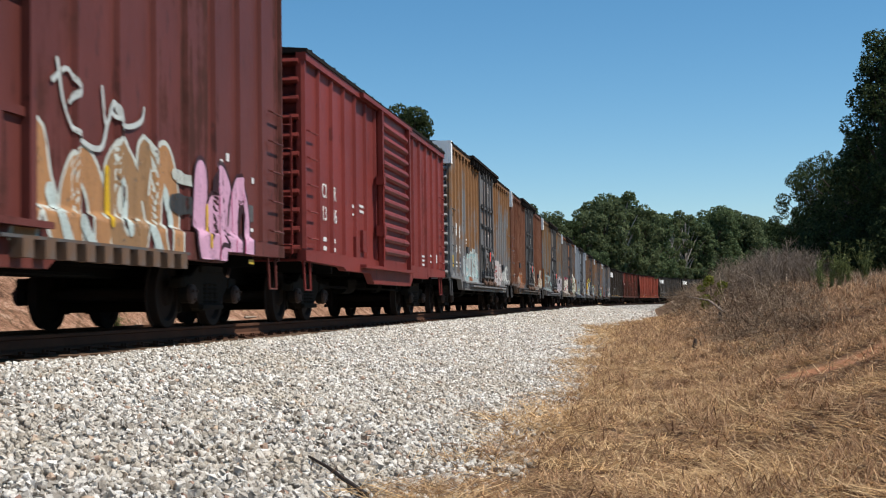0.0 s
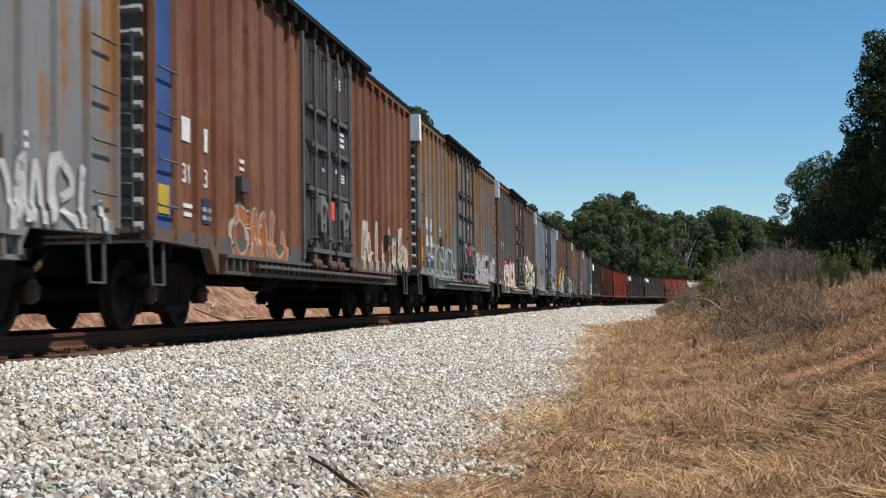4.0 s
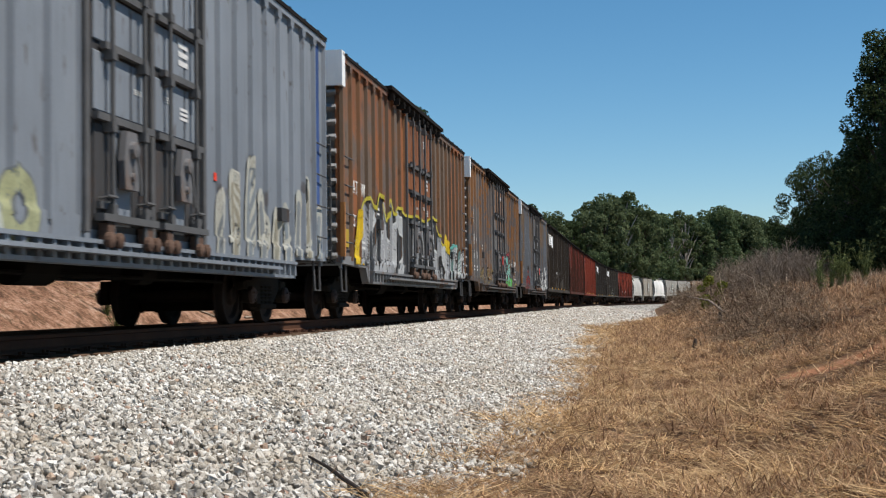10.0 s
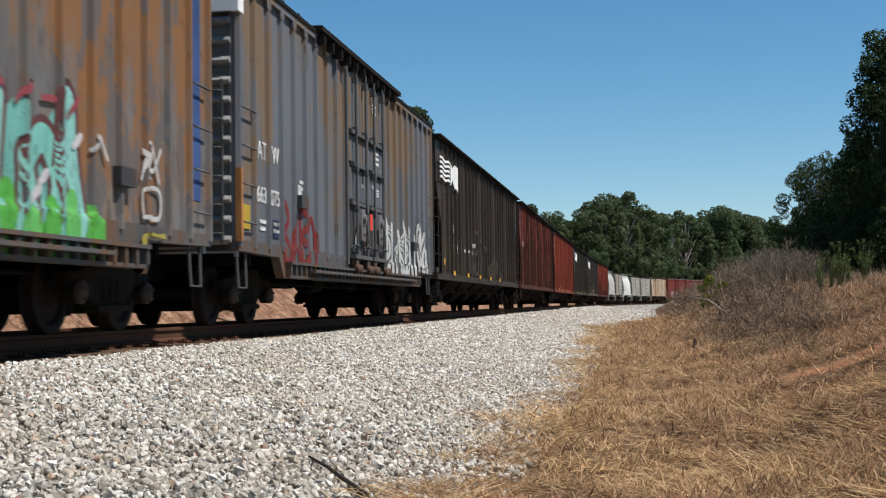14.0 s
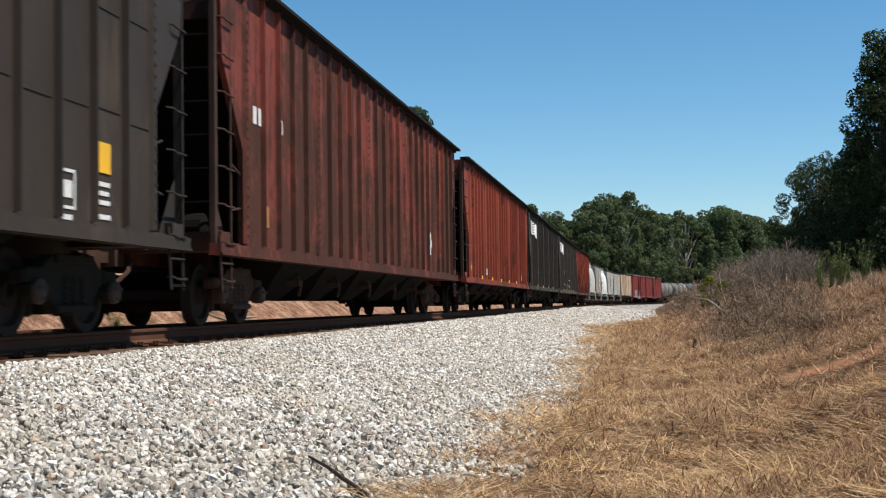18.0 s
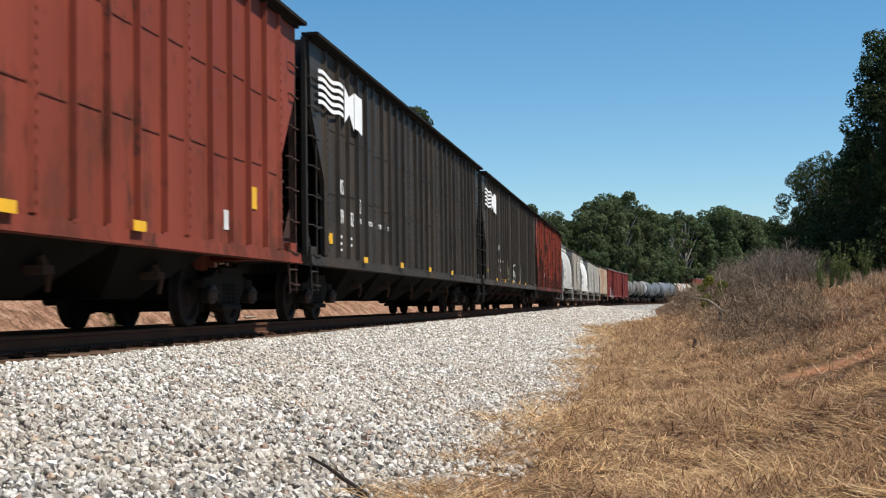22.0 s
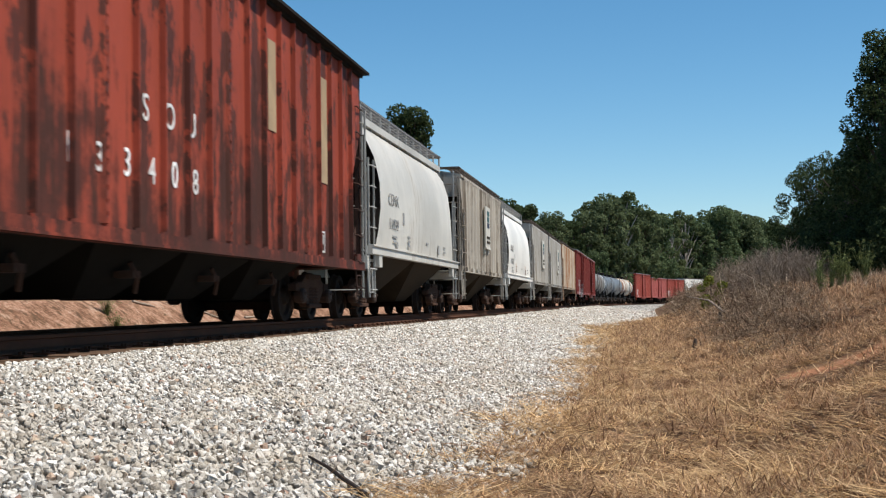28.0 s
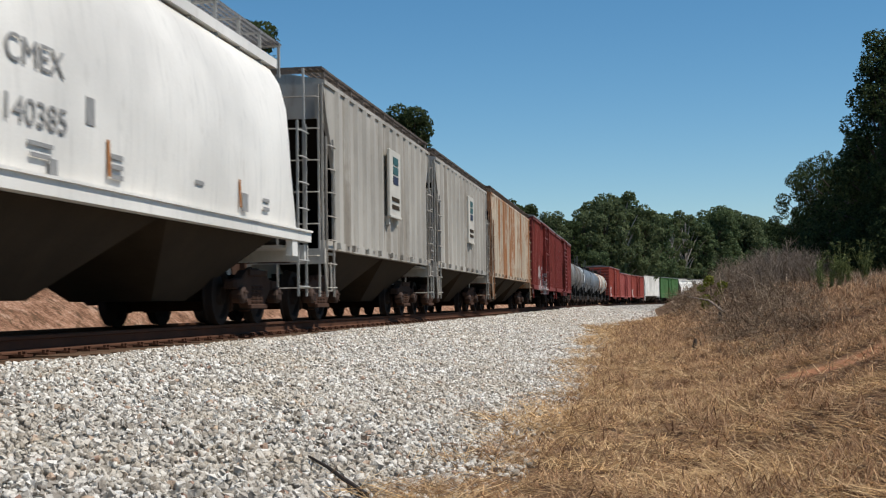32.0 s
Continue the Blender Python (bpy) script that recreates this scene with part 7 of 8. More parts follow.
# woodland beyond the bend: rows that follow the outside of the curve
rng = np.random.default_rng(77)
WOODS = "woodland beyond the bend"
bearing = lambda px: (px - 784) / 2350.0
SKYLINE_X = np.array([850, 870, 925, 965, 1000, 1045, 1062, 1100, 1125, 1145, 1168, 1200, 1225, 1242, 1266, 1300, 1330, 1370, 1420, 1700])
SKYLINE_Y = np.array([345, 340, 352, 368, 380, 366, 342, 336, 350, 378, 370, 364, 372, 386, 363, 364, 374, 392, 392, 385])
TRACK_D = lambda px: float(np.interp(px, [850, 968, 1048, 1101, 1139, 1187, 1246, 1312, 1386, 1466, 1552, 1700], [150, 165, 180, 195, 219, 247, 275, 301, 327, 351, 373, 400]))
for row, (gap, drop) in enumerate(((22, 0), (15, 62), (38, 6))):
    px = 850.0 + row * 9
    while px < 1690:
        d = TRACK_D(px) + gap + rng.uniform(-3, 5)
        low = float(np.interp(px, SKYLINE_X, SKYLINE_Y)) + drop + rng.uniform(0, 12 + drop * 0.6)
        horizon = 548 - (px - 129) * 0.01335
        top = EYE_Z + (horizon - low) / 2350 * d
        kind = "far %d" % rng.integers(0, 5)
        label, bark = "broad leafy green tree in dense woodland", "bark"
        if row == 0 and 1075 < px < 1110 or row == 0 and 1160 < px < 1215:
            kind, label, bark = "far open", "thin olive tree with bare pale limbs", "bark_pale"
        place_tree(kind, bearing(px) * d, d, top, label, group=WOODS, bark=bark)
        px += rng.uniform(20, 34) * (1.0 if row < 2 else 1.3) * 260 / d
place_tree("mid", bearing(729) * 130, 130, EYE_Z + (540 - 180) / 2350 * 130, "tall dark green tree standing behind the track")
place_tree("mid", bearing(435) * 84, 84, EYE_Z + (543 - 28) / 2350 * 84, "tall leafy tree behind the clay bank")

# dark trees on top of the near bank
place_tree("spire", bearing(1580) * 50, 50, EYE_Z + (528 - 40) / 2350 * 50, "tall dark evergreen on the bank", 13.0)
place_tree("spire", bearing(1640) * 47, 47, EYE_Z + (528 - 70) / 2350 * 47, "tall dark evergreen on the bank", 13.0, turn=1.0)
place_tree("spire", bearing(1525) * 60, 60, EYE_Z + (528 - 230) / 2350 * 60, "dark evergreen on the bank", 13.0, turn=2.0)
place_tree("near open", bearing(1448) * 58, 58, EYE_Z + (528 - 285) / 2350 * 58, "small spreading tree with airy branches on the bank", 8.0, turn=0.7)
place_tree("near open", bearing(1500) * 56, 56, EYE_Z + (528 - 262) / 2350 * 56, "small spreading tree with airy branches on the bank", 8.0, turn=2.2)
place_tree("near open", bearing(1425) * 68, 68, EYE_Z + (528 - 360) / 2350 * 68, "small spreading tree with airy branches on the bank", 8.0, turn=4.0)
place_tree("shrub", bearing(1258) * 46, 46, EYE_Z + (531 - 484) / 2350 * 46, "yellow-green bush at the edge of the bank", 2.0)

# ---- dead grass, brush and weeds ----
n = Net("dry_straw")
rnd = n.add("NewGeometry").outputs["Random Per Island"]
pale = n.ramp(rnd, [(0.0, (0.18, 0.1, 0.052)), (0.3, (0.37, 0.235, 0.12)), (0.65, (0.55, 0.375, 0.195)), (1.0, (0.78, 0.59, 0.35))])
russet = n.ramp(rnd, [(0.0, (0.11, 0.055, 0.034)), (0.5, (0.25, 0.135, 0.08)), (1.0, (0.42, 0.27, 0.17))])
side = n.add("SeparateXYZ", {0: n.coords()})
side = n.math("SUBTRACT", n.math("MULTIPLY", side.outputs[0], 0.989), n.math("MULTIPLY", side.outputs[1], 0.1473))
drift = n.math("ADD", n.noise(n.coords(), 0.9, 5, 0.65), n.step(side, -0.5, 3.5, -0.06, 0.14))
# noise patches multiply the tone darker and lighter
mottle = n.ramp(n.noise(n.coords(), 3.4, 5, 0.7), [(0.36, (0.58, 0.53, 0.5)), (0.5, (1.0, 1.0, 1.0)), (0.64, (1.35, 1.3, 1.22))])
M["straw"] = thin(n, n.mix(1.0, n.mix(n.step(drift, 0.46, 0.62, 0.0, 0.85), pale, russet), mottle, "MULTIPLY"), 0.3)
n = Net("brown_grass_tufts")
rnd = n.add("NewGeometry").outputs["Random Per Island"]
mottle = n.ramp(n.noise(n.coords(), 2.6, 5, 0.7), [(0.38, (0.55, 0.5, 0.47)), (0.5, (1.0, 1.0, 1.0)), (0.62, (1.4, 1.36, 1.28))])
M["tuft"] = thin(n, n.mix(1.0, n.ramp(rnd, [(0.0, (0.1, 0.052, 0.03)), (0.4, (0.28, 0.16, 0.09)), (1.0, (0.58, 0.4, 0.24))]), mottle, "MULTIPLY"), 0.35)
n = Net("dry_weed_stems")
rnd = n.add("NewGeometry").outputs["Random Per Island"]
mottle = n.ramp(n.noise(n.coords(), 1.6, 5, 0.7), [(0.38, (0.4, 0.36, 0.34)), (0.52, (0.95, 0.95, 0.95)), (0.64, (1.4, 1.35, 1.3))])
M["weed"] = thin(n, n.mix(1.0, n.ramp(rnd, [(0.0, (0.085, 0.05, 0.032)), (0.5, (0.24, 0.17, 0.112)), (1.0, (0.52, 0.42, 0.3))]), mottle, "MULTIPLY"), 0.2)
n = Net("green_weed")
rnd = n.add("NewGeometry").outputs["Random Per Island"]
M["green_weed"] = thin(n, n.ramp(rnd, [(0.0, (0.06, 0.085, 0.028)), (1.0, (0.22, 0.24, 0.09))]), 0.35)
M["dead_branch"] = plain("grey_dead_branch", (0.3, 0.25, 0.2), 0.9, 0.0, 0.4, 12)


def blades(rng, pos, length, width, lift, droop):
    """Bent strips of straw, two quads each."""
    k = len(pos)
    a = rng.uniform(0, math.tau, k)
    out = np.stack([np.cos(a), np.sin(a), np.zeros(k)], axis=1)
    side = np.stack([-np.sin(a), np.cos(a), np.zeros(k)], axis=1) * (width * rng.uniform(0.6, 1.3, k))[:, None]
    ln = (length * rng.uniform(0.45, 1.25, k))[:, None]
    up = np.array([0, 0, 1.0]) * (lift * rng.uniform(0.2, 1.3, k))[:, None]
    p1 = pos + (out * (1 - 0.3 * lift.mean()) + up) * ln * 0.5
    p2 = pos + out * ln * 0.95 + up * ln * droop
    v = np.stack([pos - side, pos + side, p1 + side * 0.8, p1 - side * 0.8, p2 + side * 0.25, p2 - side * 0.25], axis=1).reshape(-1, 3)
    i = np.arange(k)[:, None] * 6
    return v, np.concatenate([i + np.array([0, 1, 2, 3]), i + np.array([3, 2, 4, 5])])


def scatter(rng, count, s0, s1, u0, u1, power=1.0):
    s = s0 + (s1 - s0) * rng.uniform(0, 1, count) ** power
    u = rng.uniform(u0, u1, count)
    x, y = at(s, u)
    return s, u, x, y


def litter(rng, pos, length, width, tip):
    """Straight straws lying almost flat, one tapered quad each."""
    k = len(pos)
    comb = 2.2 * lumps(pos[:, 0], pos[:, 1], 1.1, 61) + rng.choice((0.0, math.pi), k)
    a = np.where(rng.uniform(size=k) < 0.6, comb + rng.normal(scale=0.45, size=k), rng.uniform(0, math.tau, k))
    ln = length * rng.uniform(0.4, 1.35, k)
    out = np.stack([np.cos(a) * ln, np.sin(a) * ln, tip * rng.uniform(-0.1, 1.0, k)], axis=1)
    roll = rng.uniform(-0.6, 0.6, k)
    side = np.stack([-np.sin(a), np.cos(a), roll], axis=1) * (width * rng.uniform(0.6, 1.4, k))[:, None]
    low = pos + np.stack([0 * a, 0 * a, rng.uniform(0.0, 0.03, k)], axis=1)
    v = np.stack([low - side, low + side, low + out + side * 0.4, low + out - side * 0.4], axis=1).reshape(-1, 3)
    return v, np.arange(k * 4).reshape(-1, 4)


def grass_spots(rng, count, s0, s1, u1, power):
    s, u, x, y = scatter(rng, count, s0, s1, 2.7, u1, power)
    keep = u > edge_u(s) + 0.18 * lumps(s, u, 4.0, 22) + 0.14 * rng.normal(size=count)
    keep &= (((x - 3.95) * 0.75) ** 2 + (y - 12.4) ** 2 > 0.9 + 0.4 * lumps(x, y, 3.0, 41)) | (rng.uniform(size=count) < 0.12)
    s, u, x, y = s[keep], u[keep], x[keep], y[keep]
    return s, u, x, y, np.stack([x, y, np.maximum(ground_z(s, u, x, y), np.where(u < 3.9, bed_z(s, u) + 0.02, -9)) + 0.004], axis=1)


rng = np.random.default_rng(11)
s, u, x, y, pos = grass_spots(rng, 300000, -7, 62, 10.5, 1.9)
tuft = np.clip(lumps(x, y, 3.0, 12) + 0.6 * lumps(x, y, 7.0, 13), -1, 1)
far_k = np.clip((s + 8) / 50, 0, 1)
hollow = lumps(x, y, 4.2, 71) + 0.7 * lumps(x, y, 9.0, 72) + 0.45 * rng.normal(size=len(x)) > -0.62
v, q = litter(rng, pos[hollow], (0.18 + 0.08 * tuft)[hollow], (0.0022 + 0.006 * far_k)[hollow], (0.07 + 0.06 * tuft)[hollow])
straw = tagged(new("dead_grass", soup("dead_grass", v, q, M["straw"])), "matted tan dead grass on the ground beside the ballast", "grass", kind="stuff")
s, u, x, y, pos = grass_spots(rng, 48000, -7, 62, 10.5, 1.9)
tuft = lumps(x, y, 3.0, 12) + 0.6 * lumps(x, y, 7.0, 13) + 0.12 * (u - 6.5)
pick = tuft + 0.5 * rng.normal(size=len(tuft)) > 0.1
v, q = blades(rng, pos[pick], 0.18 + 0 * s[pick], 0.0018 + 0.005 * np.clip(s[pick] / 50, 0, 1), 0.4 + 0.2 * np.clip(tuft[pick], 0, 1), 0.25)
tagged(new("grass_tufts", soup("grass_tufts", v, q, M["tuft"])), "brown tufts of dead grass standing out of the straw", "grass", kind="stuff")

# hummocks of longer grass lying over, thicker towards the bank
s, u, x, y = scatter(rng, 5200, -5, 50, 4.3, 11.0, 1.5)
keep = (rng.uniform(size=len(u)) < 0.3 + 0.14 * (u - 4.4)) & (((x - 3.95) * 0.75) ** 2 + (y - 12.4) ** 2 > 0.8)
s, u, x, y = s[keep], u[keep], x[keep], y[keep]
many = 34
size = rng.uniform(0.5, 1.5, len(x)) * (1 + s / 90)
big, k = np.repeat(size, many), len(x) * many
pos = np.stack([np.repeat(x, many) + rng.normal(size=k) * big * 0.055, np.repeat(y, many) + rng.normal(size=k) * big * 0.055, np.repeat(ground_z(s, u, x, y), many) - 0.01], axis=1)
v, q = blades(rng, pos, 0.22 * big, 0.0026 + 0.006 * np.clip(pos[:, 1] / 50, 0, 1), 0.8 + 0 * big, 0.12)
tagged(new("grass_hummocks", soup("grass_hummocks", v, q, M["tuft"])), "hummocks of longer brown grass fallen over on the slope", "grass", kind="stuff")

s, u, x, y = scatter(rng, 11500, 10, 110, 6.0, 13.5, 1.1)
keep = (x / y > 0.185) & (lumps(x, y, 0.9, 14) + 0.35 * (u - 8.6) + 0.35 * rng.normal(size=len(u)) > -0.1)
s, u, x, y = s[keep], u[keep], x[keep], y[keep]
pos = np.stack([x, y, ground_z(s, u, x, y)], axis=1)
v, q = [], []
off = 0
for k in range(5):
    jit = pos + np.stack([rng.normal(scale=0.1, size=len(pos)), rng.normal(scale=0.1, size=len(pos)), 0 * x], axis=1)
    vv, qq = blades(rng, jit, (0.2 + 0.3 * rng.uniform(size=len(pos))) * (0.75 + 0.5 * np.clip((s - 15) / 40, 0, 1)) * np.where(x / y > 0.275, 0.5, 1.0), 0.006 + 0 * x, 1.2 + 0 * x, 0.9)
    v.append(vv)
    q.append(qq + off)
    off += len(vv)
tagged(new("dry_weeds", soup("dry_weeds", np.concatenate(v), np.concatenate(q), M["weed"])), "brown dry weeds standing along the top of the bank", "weeds", kind="stuff")


def brush_form(bm, seed, twigs, r, h):
    g = np.random.default_rng(seed)
    for _ in range(twigs):
        a, e, l = g.uniform(0, math.tau), g.uniform(0.1, 1.2), h * g.uniform(0.5, 1.3)
        p = Vector((g.normal() * r * 0.5, g.normal() * r * 0.5, g.uniform(-0.05, 0.25)))
        d = Vector((math.cos(a) * math.cos(e), math.sin(a) * math.cos(e), math.sin(e)))
        b = Vector((g.normal(), g.normal(), g.normal() - 0.3)) * 0.12 * l
        w = g.uniform(0.003, 0.008)
        tube(bm, [p, p + d * l * 0.5 + b, p + d * l + b * 0.5 - Vector((0, 0, 0.25 * l * math.cos(e)))], [w, w * 0.7, w * 0.3], 4)


for k in range(4):
    mesh("brush %d" % k, lambda bm, k=k: brush_form(bm, 90 + k, 85, 0.7, 0.75))
FORMS = [(np.array([p.co for p in BANK["brush %d" % k].vertices]), np.array([tuple(f.vertices) for f in BANK["brush %d" % k].polygons])) for k in range(4)]


def brush_field(spots, label):
    """Tangles of dry twigs, joined: nobody could count them."""
    v, q, off = [], [], 0
    for k, (x, y, size, flat) in enumerate(spots):
        co, faces = FORMS[k % 4]
        c, d = math.cos(k * 1.9) * size, math.sin(k * 1.9) * size
        v.append(np.stack([x + co[:, 0] * c - co[:, 1] * d, y + co[:, 0] * d + co[:, 1] * c, height_at(x, y) - 0.03 + co[:, 2] * size * flat], axis=1))
        q.append(faces + off)
        off += len(co)
    return tagged(new("dry_brush", soup("dry_brush", np.concatenate(v), np.concatenate(q), M["weed"])), label, "brush", kind="stuff")


rng = np.random.default_rng(19)
spots = []
while len(spots) < 185:
    s, u = 10 + 80 * rng.uniform() ** 1.1, 11.5 - 5.2 * rng.uniform() ** 1.4
    x, y = (float(c) for c in at(s, u))
    if x / y > (0.178 if y > 52 else 0.19) + 0.1 * max(0, (30 - y) / 20) * rng.uniform():
        spots.append((x, y, rng.uniform(0.55, 1.0) * (1 + s / 120) * (0.5 if x / y > 0.275 else 1.0), rng.uniform(0.6, 1.15)))
for k in range(60):
    x, y = (float(c) for c in at(rng.uniform(3, 30), rng.uniform(6.9, 10.0)))
    spots.append((x, y, rng.uniform(0.35, 0.75), rng.uniform(0.4, 0.8)))
for k in range(110):
    d = rng.uniform(17, 32)
    x, y = bearing(rng.uniform(1265, 1440) + (d < 24) * rng.uniform(0, 60)) * d, d
    spots.append((x, y, rng.uniform(0.4, 0.7), rng.uniform(0.5, 0.9)))
brush_field(spots, "tangle of dry grey-brown brush on the bank")


def dry_shrub_form(bm, seed):
    """Russet upright stems that fork into fine twigs."""
    g = np.random.default_rng(seed)
    for _ in range(26):
        a, l = g.uniform(0, math.tau), g.uniform(0.5, 1.15)
        foot = Vector((g.normal() * 0.16, g.normal() * 0.16, -0.05))
        tip = foot + Vector((math.cos(a) * 0.4 * l, math.sin(a) * 0.4 * l, l))
        mid = foot.lerp(tip, 0.5) + Vector((g.normal(), g.normal(), 0)) * 0.05
        tube(bm, [foot, mid, tip], [0.009, 0.006, 0.003], 4)
        for _ in range(9):
            f = g.uniform(0.35, 1.0)
            p = foot.lerp(tip, f)
            tube(bm, [p, p + Vector((g.normal() * 0.13, g.normal() * 0.13, g.uniform(0.05, 0.28)))], [0.005, 0.002], 3)


M["russet_twig"] = plain("russet_twigs", (0.2, 0.155, 0.115), 0.9, 0.0, 0.5, 20)
for k in range(3):
    mesh("dry shrub %d" % k, lambda bm, k=k: dry_shrub_form(bm, 140 + k)).materials.append(M["russet_twig"])
rng = np.random.default_rng(143)
for k in range(54):
    px, d = 1285 + 165 * rng.uniform(), rng.uniform(38, 58)
    if px < 1330:
        d += 8
    x, y = (px - 784) / 2350 * d, d
    ob = tagged(new("dry_shrub", BANK["dry shrub %d" % (k % 3)]), "leafless russet-brown shrub on the crest of the bank", "shrub", "dry shrubs along the bank")
    ob.matrix_basis = Matrix.Translation((x, y, height_at(x, y))) @ Matrix.Rotation(k * 1.7, 4, "Z") @ Matrix.Scale(rng.uniform(0.75, 1.35), 4)


def stalk_form(bm, seed, count, h, spread):
    g = np.random.default_rng(seed)
    for _ in range(count):
        a = g.uniform(0, math.tau)
        d = Vector((math.cos(a), math.sin(a), 0)) * spread * g.uniform(0.2, 1.0)
        l = h * g.uniform(0.6, 1.1)
        tube(bm, [(0, 0, -0.05), d * 0.5 + Vector((0, 0, l * 0.6)), d + Vector((0, 0, l))], [0.01, 0.008, 0.004], 4)
        for i in range(26):
            z = g.uniform(0.25, 1.0)
            p = d * z * z + Vector((0, 0, l * z))
            q = p + Vector((g.normal(), g.normal(), g.uniform(0.2, 1.2))) * 0.09
            w = Vector((g.normal(), g.normal(), 0)).normalized() * 0.014
            bm.faces.new([bm.verts.new(p), bm.verts.new(p.lerp(q, 0.5) + w), bm.verts.new(q), bm.verts.new(p.lerp(q, 0.5) - w)])


for k in range(3):
    mesh("stalks %d" % k, lambda bm, k=k: stalk_form(bm, 120 + k, 12, 1.15, 0.42))
for k, (px, d) in enumerate(((1452, 30), (1468, 31), (1486, 29), (1500, 33), (1446, 35), (1530, 31))):
    x, y = bearing(px) * d, d
    ob = tagged(new("tall_weed", BANK["stalks %d" % (k % 3)]), "tall green and straw-coloured weed on the bank", "weed", "tall weeds on the bank")
    if not ob.data.materials:
        ob.data.materials.append(M["green_weed"])
    ob.matrix_basis = Matrix.Translation((x, y, height_at(x, y))) @ Matrix.Rotation(k * 2.1, 4, "Z") @ Matrix.Scale(0.66 + 0.12 * (k % 3), 4)

# litter on the far clay bank: straw, sticks and cut brush
rng = np.random.default_rng(29)
s, u, x, y = scatter(rng, 26000, -6, 110, -13.0, -5.0, 1.5)
keep = lumps(s, u, 1.1, 33) > 0.1
s, u, x, y = s[keep], u[keep], x[keep], y[keep]
v, q = blades(rng, np.stack([x, y, ground_z(s, u, x, y) + 0.01], axis=1), 0.4 + 0 * s, 0.008 + 0 * s, 0.25 + 0 * s, 0.35)
tagged(new("bank_litter", soup("bank_litter", v, q, M["straw"])), "straw and twigs scattered over the clay bank", "litter", kind="stuff")
spots = []
for k in range(30):
    x, y = (float(c) for c in at(-5 + 60 * rng.uniform() ** 1.4, rng.uniform(-10.5, -5.6)))
    spots.append((x, y, 0.7, 0.5))
brush_field(spots, "cut dry brush lying on the clay bank")

# branches and a green tuft on the clay
for k in range(16):
    s, u, a, l = rng.uniform(2, 34), rng.uniform(-9.2, -6.3), rng.uniform(-0.5, 0.5), rng.uniform(0.7, 2.2)
    pts = []
    for f in (-0.5, -0.1, 0.25, 0.5):
        x, y = (float(c) for c in at(s + f * l * math.cos(a) + 0.05 * rng.normal(), u + f * l * math.sin(a)))
        pts.append(Vector((x, y, height_at(x, y) + 0.035)))
    bm = bmesh.new()
    tube(bm, pts, [0.035, 0.032, 0.024, 0.012], 6)
    me = bpy.data.meshes.new("fallen_branch")
    bm.to_mesh(me)
    bm.free()
    me.materials.append(M["dead_branch"])
    tagged(new("fallen_branch", me), "grey dead branch lying on the red clay bank", "branch", "branches on the clay bank")
for x, y in ((-7.6, 30.0), (-7.2, 29.2), (-5.6, 20.0)):
    ob = tagged(new("grass_clump", BANK["stalks 0"]), "green grass clump on the red clay bank", "grass", "green clumps on the clay bank")
    ob.matrix_basis = Matrix.Translation((x, y, height_at(x, y) - 0.02)) @ Matrix.Diagonal((0.9, 0.9, 0.42, 1))

# thin dark stems standing in the straw
rng = np.random.default_rng(23)
mesh("stem", lambda bm: (tube(bm, [(0, 0, -0.03), (0.02, 0.01, 0.25), (-0.01, 0.03, 0.55)], [0.008, 0.006, 0.003], 5), tube(bm, [(0.02, 0.01, 0.25), (0.1, -0.02, 0.42)], [0.005, 0.002], 4), tube(bm, [(0.01, 0.015, 0.36), (-0.08, 0.05, 0.5)], [0.004, 0.002], 4)))
for k in range(26):
    s, u = -3 + 26 * rng.uniform(), rng.uniform(4.6, 9.0)
    x, y = (float(c) for c in at(s, u))
    ob = tagged(new("dead_stem", BANK["stem"]), "thin dead weed stem standing in the dry grass", "weed stem", "dead stems in the grass")
    if not ob.data.materials:
        ob.data.materials.append(M["weed"])
    ob.matrix_basis = Matrix.Translation((x, y, height_at(x, y))) @ Matrix.Rotation(k * 2.3, 4, "Z") @ Matrix.Rotation(rng.uniform(-0.3, 0.3), 4, "X") @ Matrix.Scale(rng.uniform(0.3, 0.65), 4)


def log_thing(name, pts, radii, material, label, category):
    bm = bmesh.new()
    tube(bm, pts, radii, 7)
    me = bpy.data.meshes.new(name)
    bm.to_mesh(me)
    bm.free()
    me.materials.append(material)
    return tagged(new(name, me), label, category)


def on_ground(px, d, h=0.0):
    x, y = bearing(px) * d, d
    return Vector((x, y, height_at(x, y) + h))


# a charred stick on the ballast, stumps, stakes and a pale fallen branch
sx = [(543, 7.72), (576, 7.3), (610, 6.95), (643, 6.62)]


def on_bed(px, d, h):
    x, y = bearing(px) * d, d
    s, u = near_line(np.array([x]), np.array([y]))
    return Vector((x, y, float(bed_z(s, u)[0]) + h))


log_thing("charred_stick", [on_bed(a, d, 0.035 + 0.012 * (i % 2)) for i, (a, d) in enumerate(sx)], [0.007, 0.01, 0.013, 0.016], M["stick"], "dark charred stick lying on the ballast", "stick")
p = on_ground(1225, 24)
log_thing("stump", [p - Vector((0, 0, 0.1)), p + Vector((0.01, 0, 0.12)), p + Vector((0.03, 0, 0.24))], [0.05, 0.042, 0.025], M["bark"], "short broken stump in the dry grass", "stump")
p = on_ground(1272, 33)
log_thing("stump", [p - Vector((0, 0, 0.1)), p + Vector((0.02, 0, 0.25)), p + Vector((-0.02, 0, 0.5))], [0.06, 0.05, 0.03], M["bark"], "leaning grey stump under the brush", "stump")
p = on_ground(1252, 60)
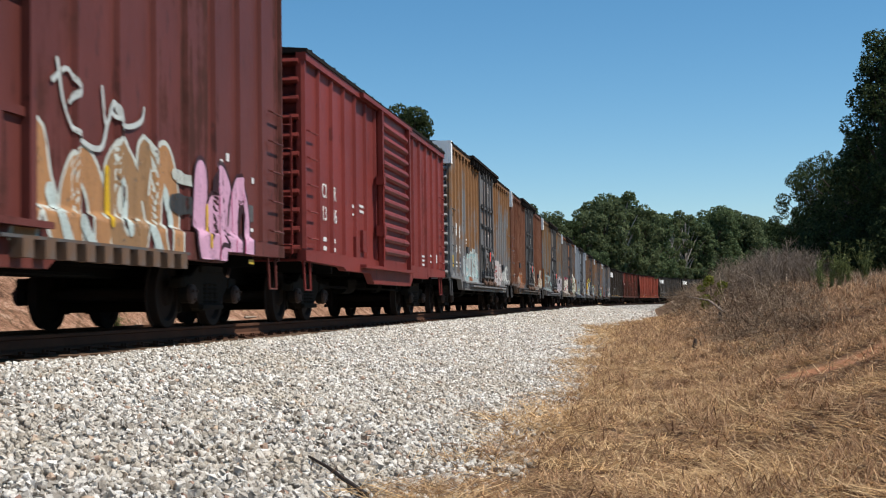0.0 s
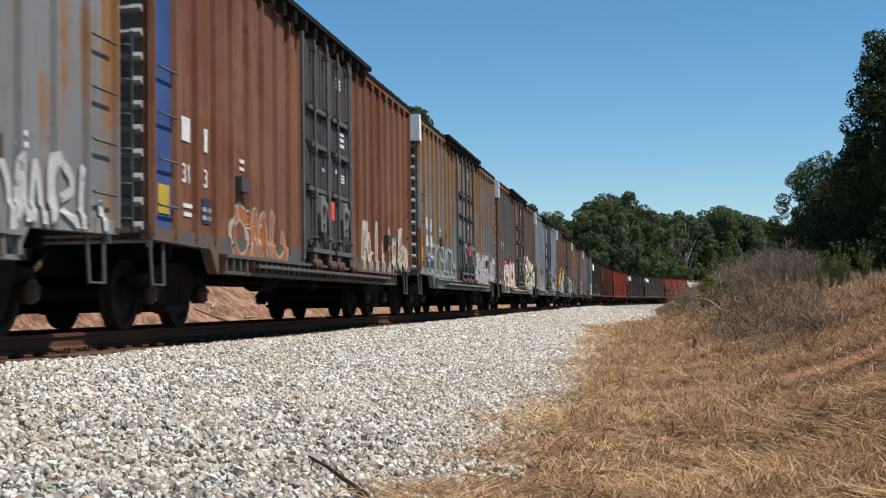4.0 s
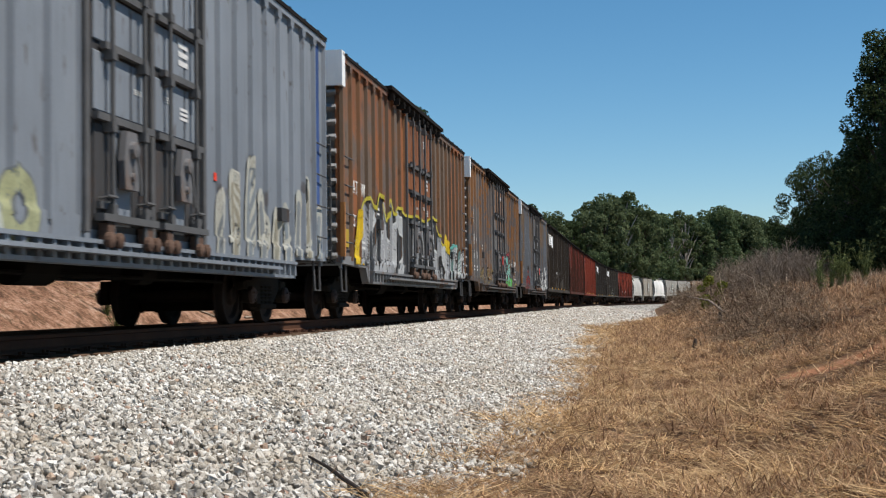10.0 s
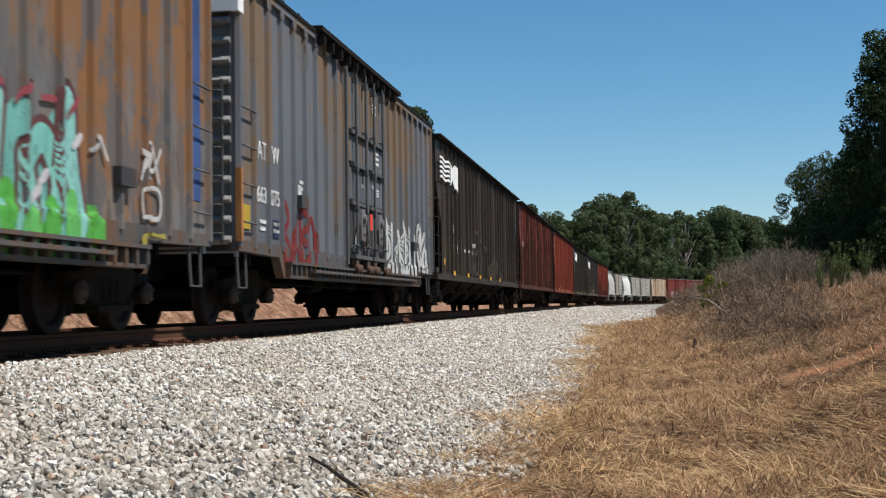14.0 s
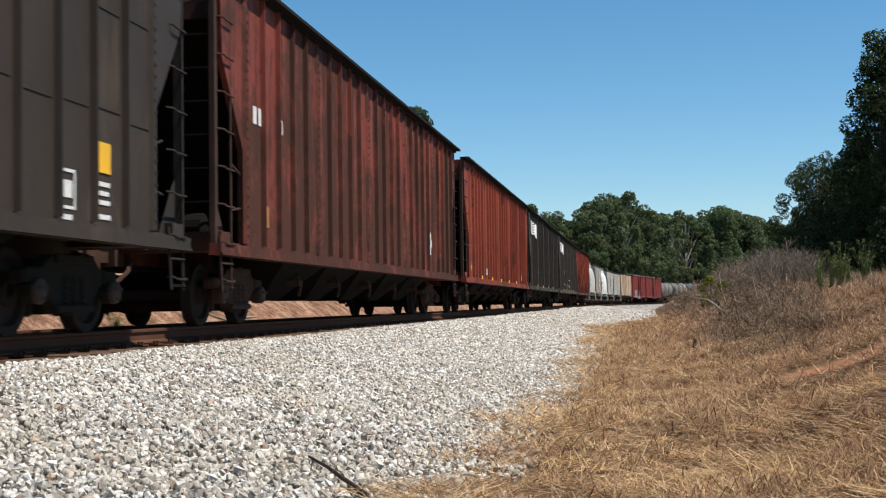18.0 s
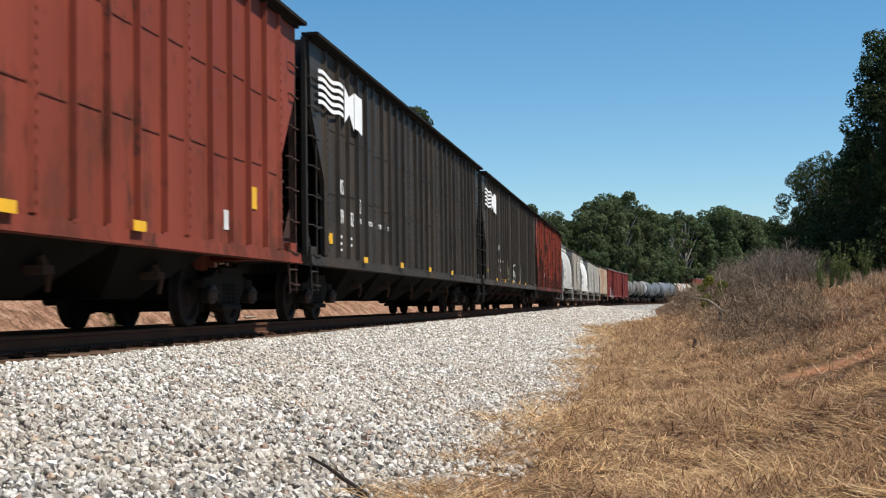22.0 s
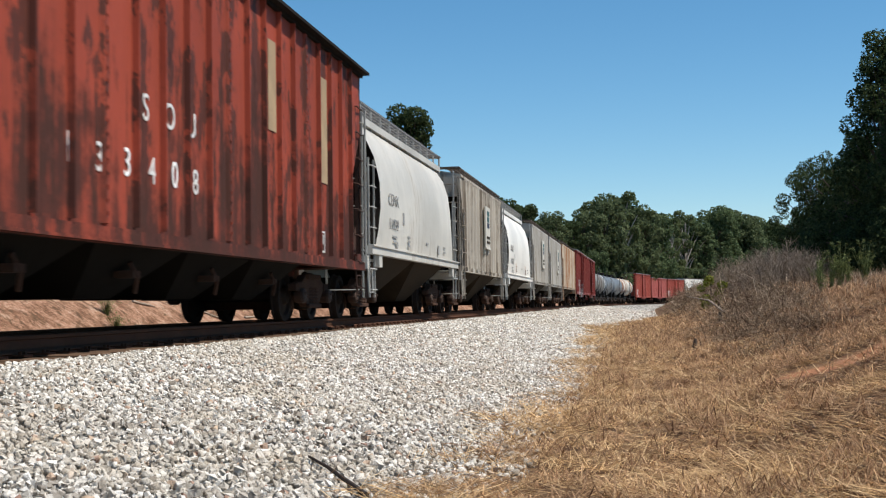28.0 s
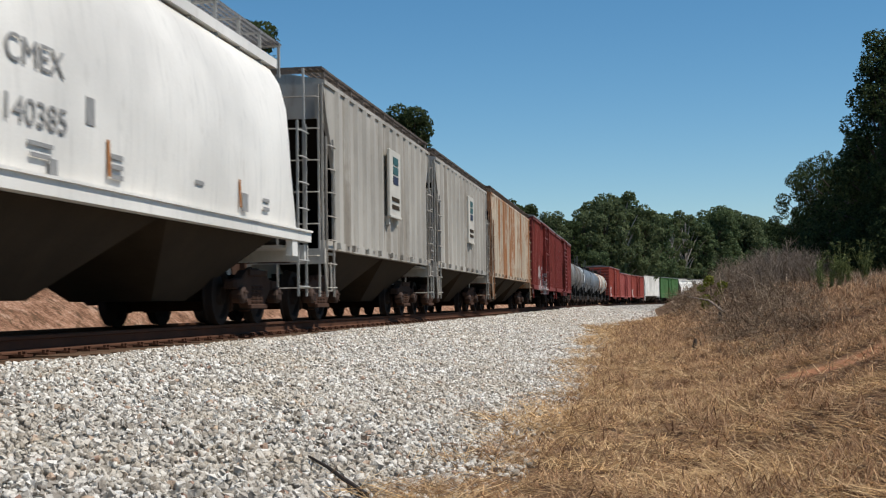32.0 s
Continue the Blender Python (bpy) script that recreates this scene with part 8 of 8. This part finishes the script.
log_thing("marker_stake", [p - Vector((0, 0, 0.2)), p + Vector((0, 0, 0.35)), p + Vector((0, 0, 0.5))], [0.07, 0.07, 0.06], M["dead_branch"], "short pale stake at the foot of the bank", "stake")
p = on_ground(1290, 32, 0.15)
for k, (dx, dy, dz) in enumerate(((1.9, 1.5, 0.25), (1.4, -0.8, 0.35), (-0.9, 0.6, 0.5))):
    log_thing("fallen_branch", [p, p + Vector((dx, dy, dz)) * 0.5 + Vector((0, 0, 0.15)), p + Vector((dx, dy, dz))], [0.03, 0.022, 0.008], M["dead_branch"], "pale fallen branch on the bank", "branch")

# ---- ballast stones: the nearest as pieces, the rest joined ----
n = Net("crushed_granite")
info = n.add("ObjectInfo").outputs["Random"]
isle = n.add("NewGeometry").outputs["Random Per Island"]
rnd = n.math("FRACT", n.math("ADD", info, isle))
v = n.coords(which="Object")
tone = n.ramp(rnd, [(0.0, (0.17, 0.15, 0.125)), (0.16, (0.31, 0.28, 0.24)), (0.45, (0.5, 0.465, 0.41)), (0.7, (0.69, 0.655, 0.595)), (0.93, (0.88, 0.86, 0.81)), (0.97, (0.5, 0.36, 0.25)), (1.0, (0.28, 0.15, 0.11))])
speck = n.noise(v, 45, 5, 0.75)
n.bump(speck, 0.9, 0.012)
dusty = n.step(n.noise(n.coords(), 0.9, 4, 0.6), 0.4, 0.68, 0.0, 0.5)
tone = n.mix(dusty, tone, (0.43, 0.36, 0.265))
M["stone"] = n.done(n.mix(n.math("MULTIPLY", speck, 0.3), tone, (0.4, 0.35, 0.28)), 0.85, 0.0, 0.25)

CHIP = np.array([(x, y, z) for z in (-1, 1) for y in (-1, 1) for x in (-1, 1)]) * 0.78
CHIP_F = np.array([(0, 2, 3), (0, 3, 1), (4, 5, 7), (4, 7, 6), (0, 1, 5), (0, 5, 4), (2, 6, 7), (2, 7, 3), (0, 4, 6), (0, 6, 2), (1, 3, 7), (1, 7, 5)])


def turns(rng, k):
    q = rng.normal(size=(k, 4))
    q /= np.linalg.norm(q, axis=1)[:, None]
    w, x, y, z = q.T
    return np.stack([1 - 2 * (y * y + z * z), 2 * (x * y - z * w), 2 * (x * z + y * w), 2 * (x * y + z * w), 1 - 2 * (x * x + z * z), 2 * (y * z - x * w), 2 * (x * z - y * w), 2 * (y * z + x * w), 1 - 2 * (x * x + y * y)], axis=1).reshape(-1, 3, 3)


def stones(rng, s, u, size, form, tris):
    k = len(s)
    x, y = at(s, u)
    z = np.maximum(bed_z(s, u), ground_z(s, u, x, y)) + size * rng.uniform(-0.1, 0.75, k)
    shape = form[None] * (1 + rng.uniform(-0.62, 0.25, (k, len(form), 3))) * rng.uniform(0.5, 1.3, (k, 1, 3))
    v = np.einsum("kij,knj->kni", turns(rng, k), shape) * size[:, None, None] + np.stack([x, y, z], axis=1)[:, None]
    return v.reshape(-1, 3), (np.arange(k)[:, None, None] * len(form) + tris[None]).reshape(-1, 3)


rng = np.random.default_rng(31)
for k, (cnt, s0, s1, form, tris, lo, hi) in enumerate(((76000, -7, 12, CHIP, CHIP_F, 0.011, 0.027), (50000, 12, 38, CHIP, CHIP_F, 0.015, 0.036), (22000, 38, 72, CHIP, CHIP_F, 0.03, 0.055), (12000, 72, 135, CHIP, CHIP_F, 0.05, 0.085))):
    s = rng.uniform(s0, s1, cnt)
    u = rng.uniform(-0.28, 4.4 + 1.6 * (s0 > 30), cnt)
    keep = u < edge_u(s) + 0.22 + 0.25 * rng.normal(size=cnt)
    s, u = s[keep], u[keep]
    v, f = stones(rng, s, u, rng.uniform(lo, hi, len(s)) ** 1.0, form, tris)
    me = soup("loose_stones", v, f, M["stone"])
    me.polygons.foreach_set("use_smooth", np.repeat(rng.uniform(size=len(s)) < 0.42, len(tris)))
    ob = part("loose_stones", me, M["stone"], ballast)
    tagged(ob, kind="stuff")
PEBBLES = []
for k in range(8):
    shape = CHIP * (1 + rng.uniform(-0.62, 0.25, (8, 3))) * rng.uniform(0.5, 1.25, (1, 3)) * 0.027
    PEBBLES.append(soup("ballast_stone", shape, CHIP_F, M["stone"], k % 2 == 0))
for k in range(290):
    s, u = rng.uniform(-5.6, -1.0), rng.uniform(0.9, 3.6)
    x, y = (float(c) for c in at(s, u))
    part("ballast_stone", PEBBLES[k % 8], M["stone"], ballast, "", Matrix.Translation((x, y, float(bed_z(np.array([s]), np.array([u]))[0]) + 0.022)) @ Euler(rng.uniform(0, 6, 3)).to_matrix().to_4x4() @ Matrix.Scale(rng.uniform(0.8, 1.3), 4))

motions()
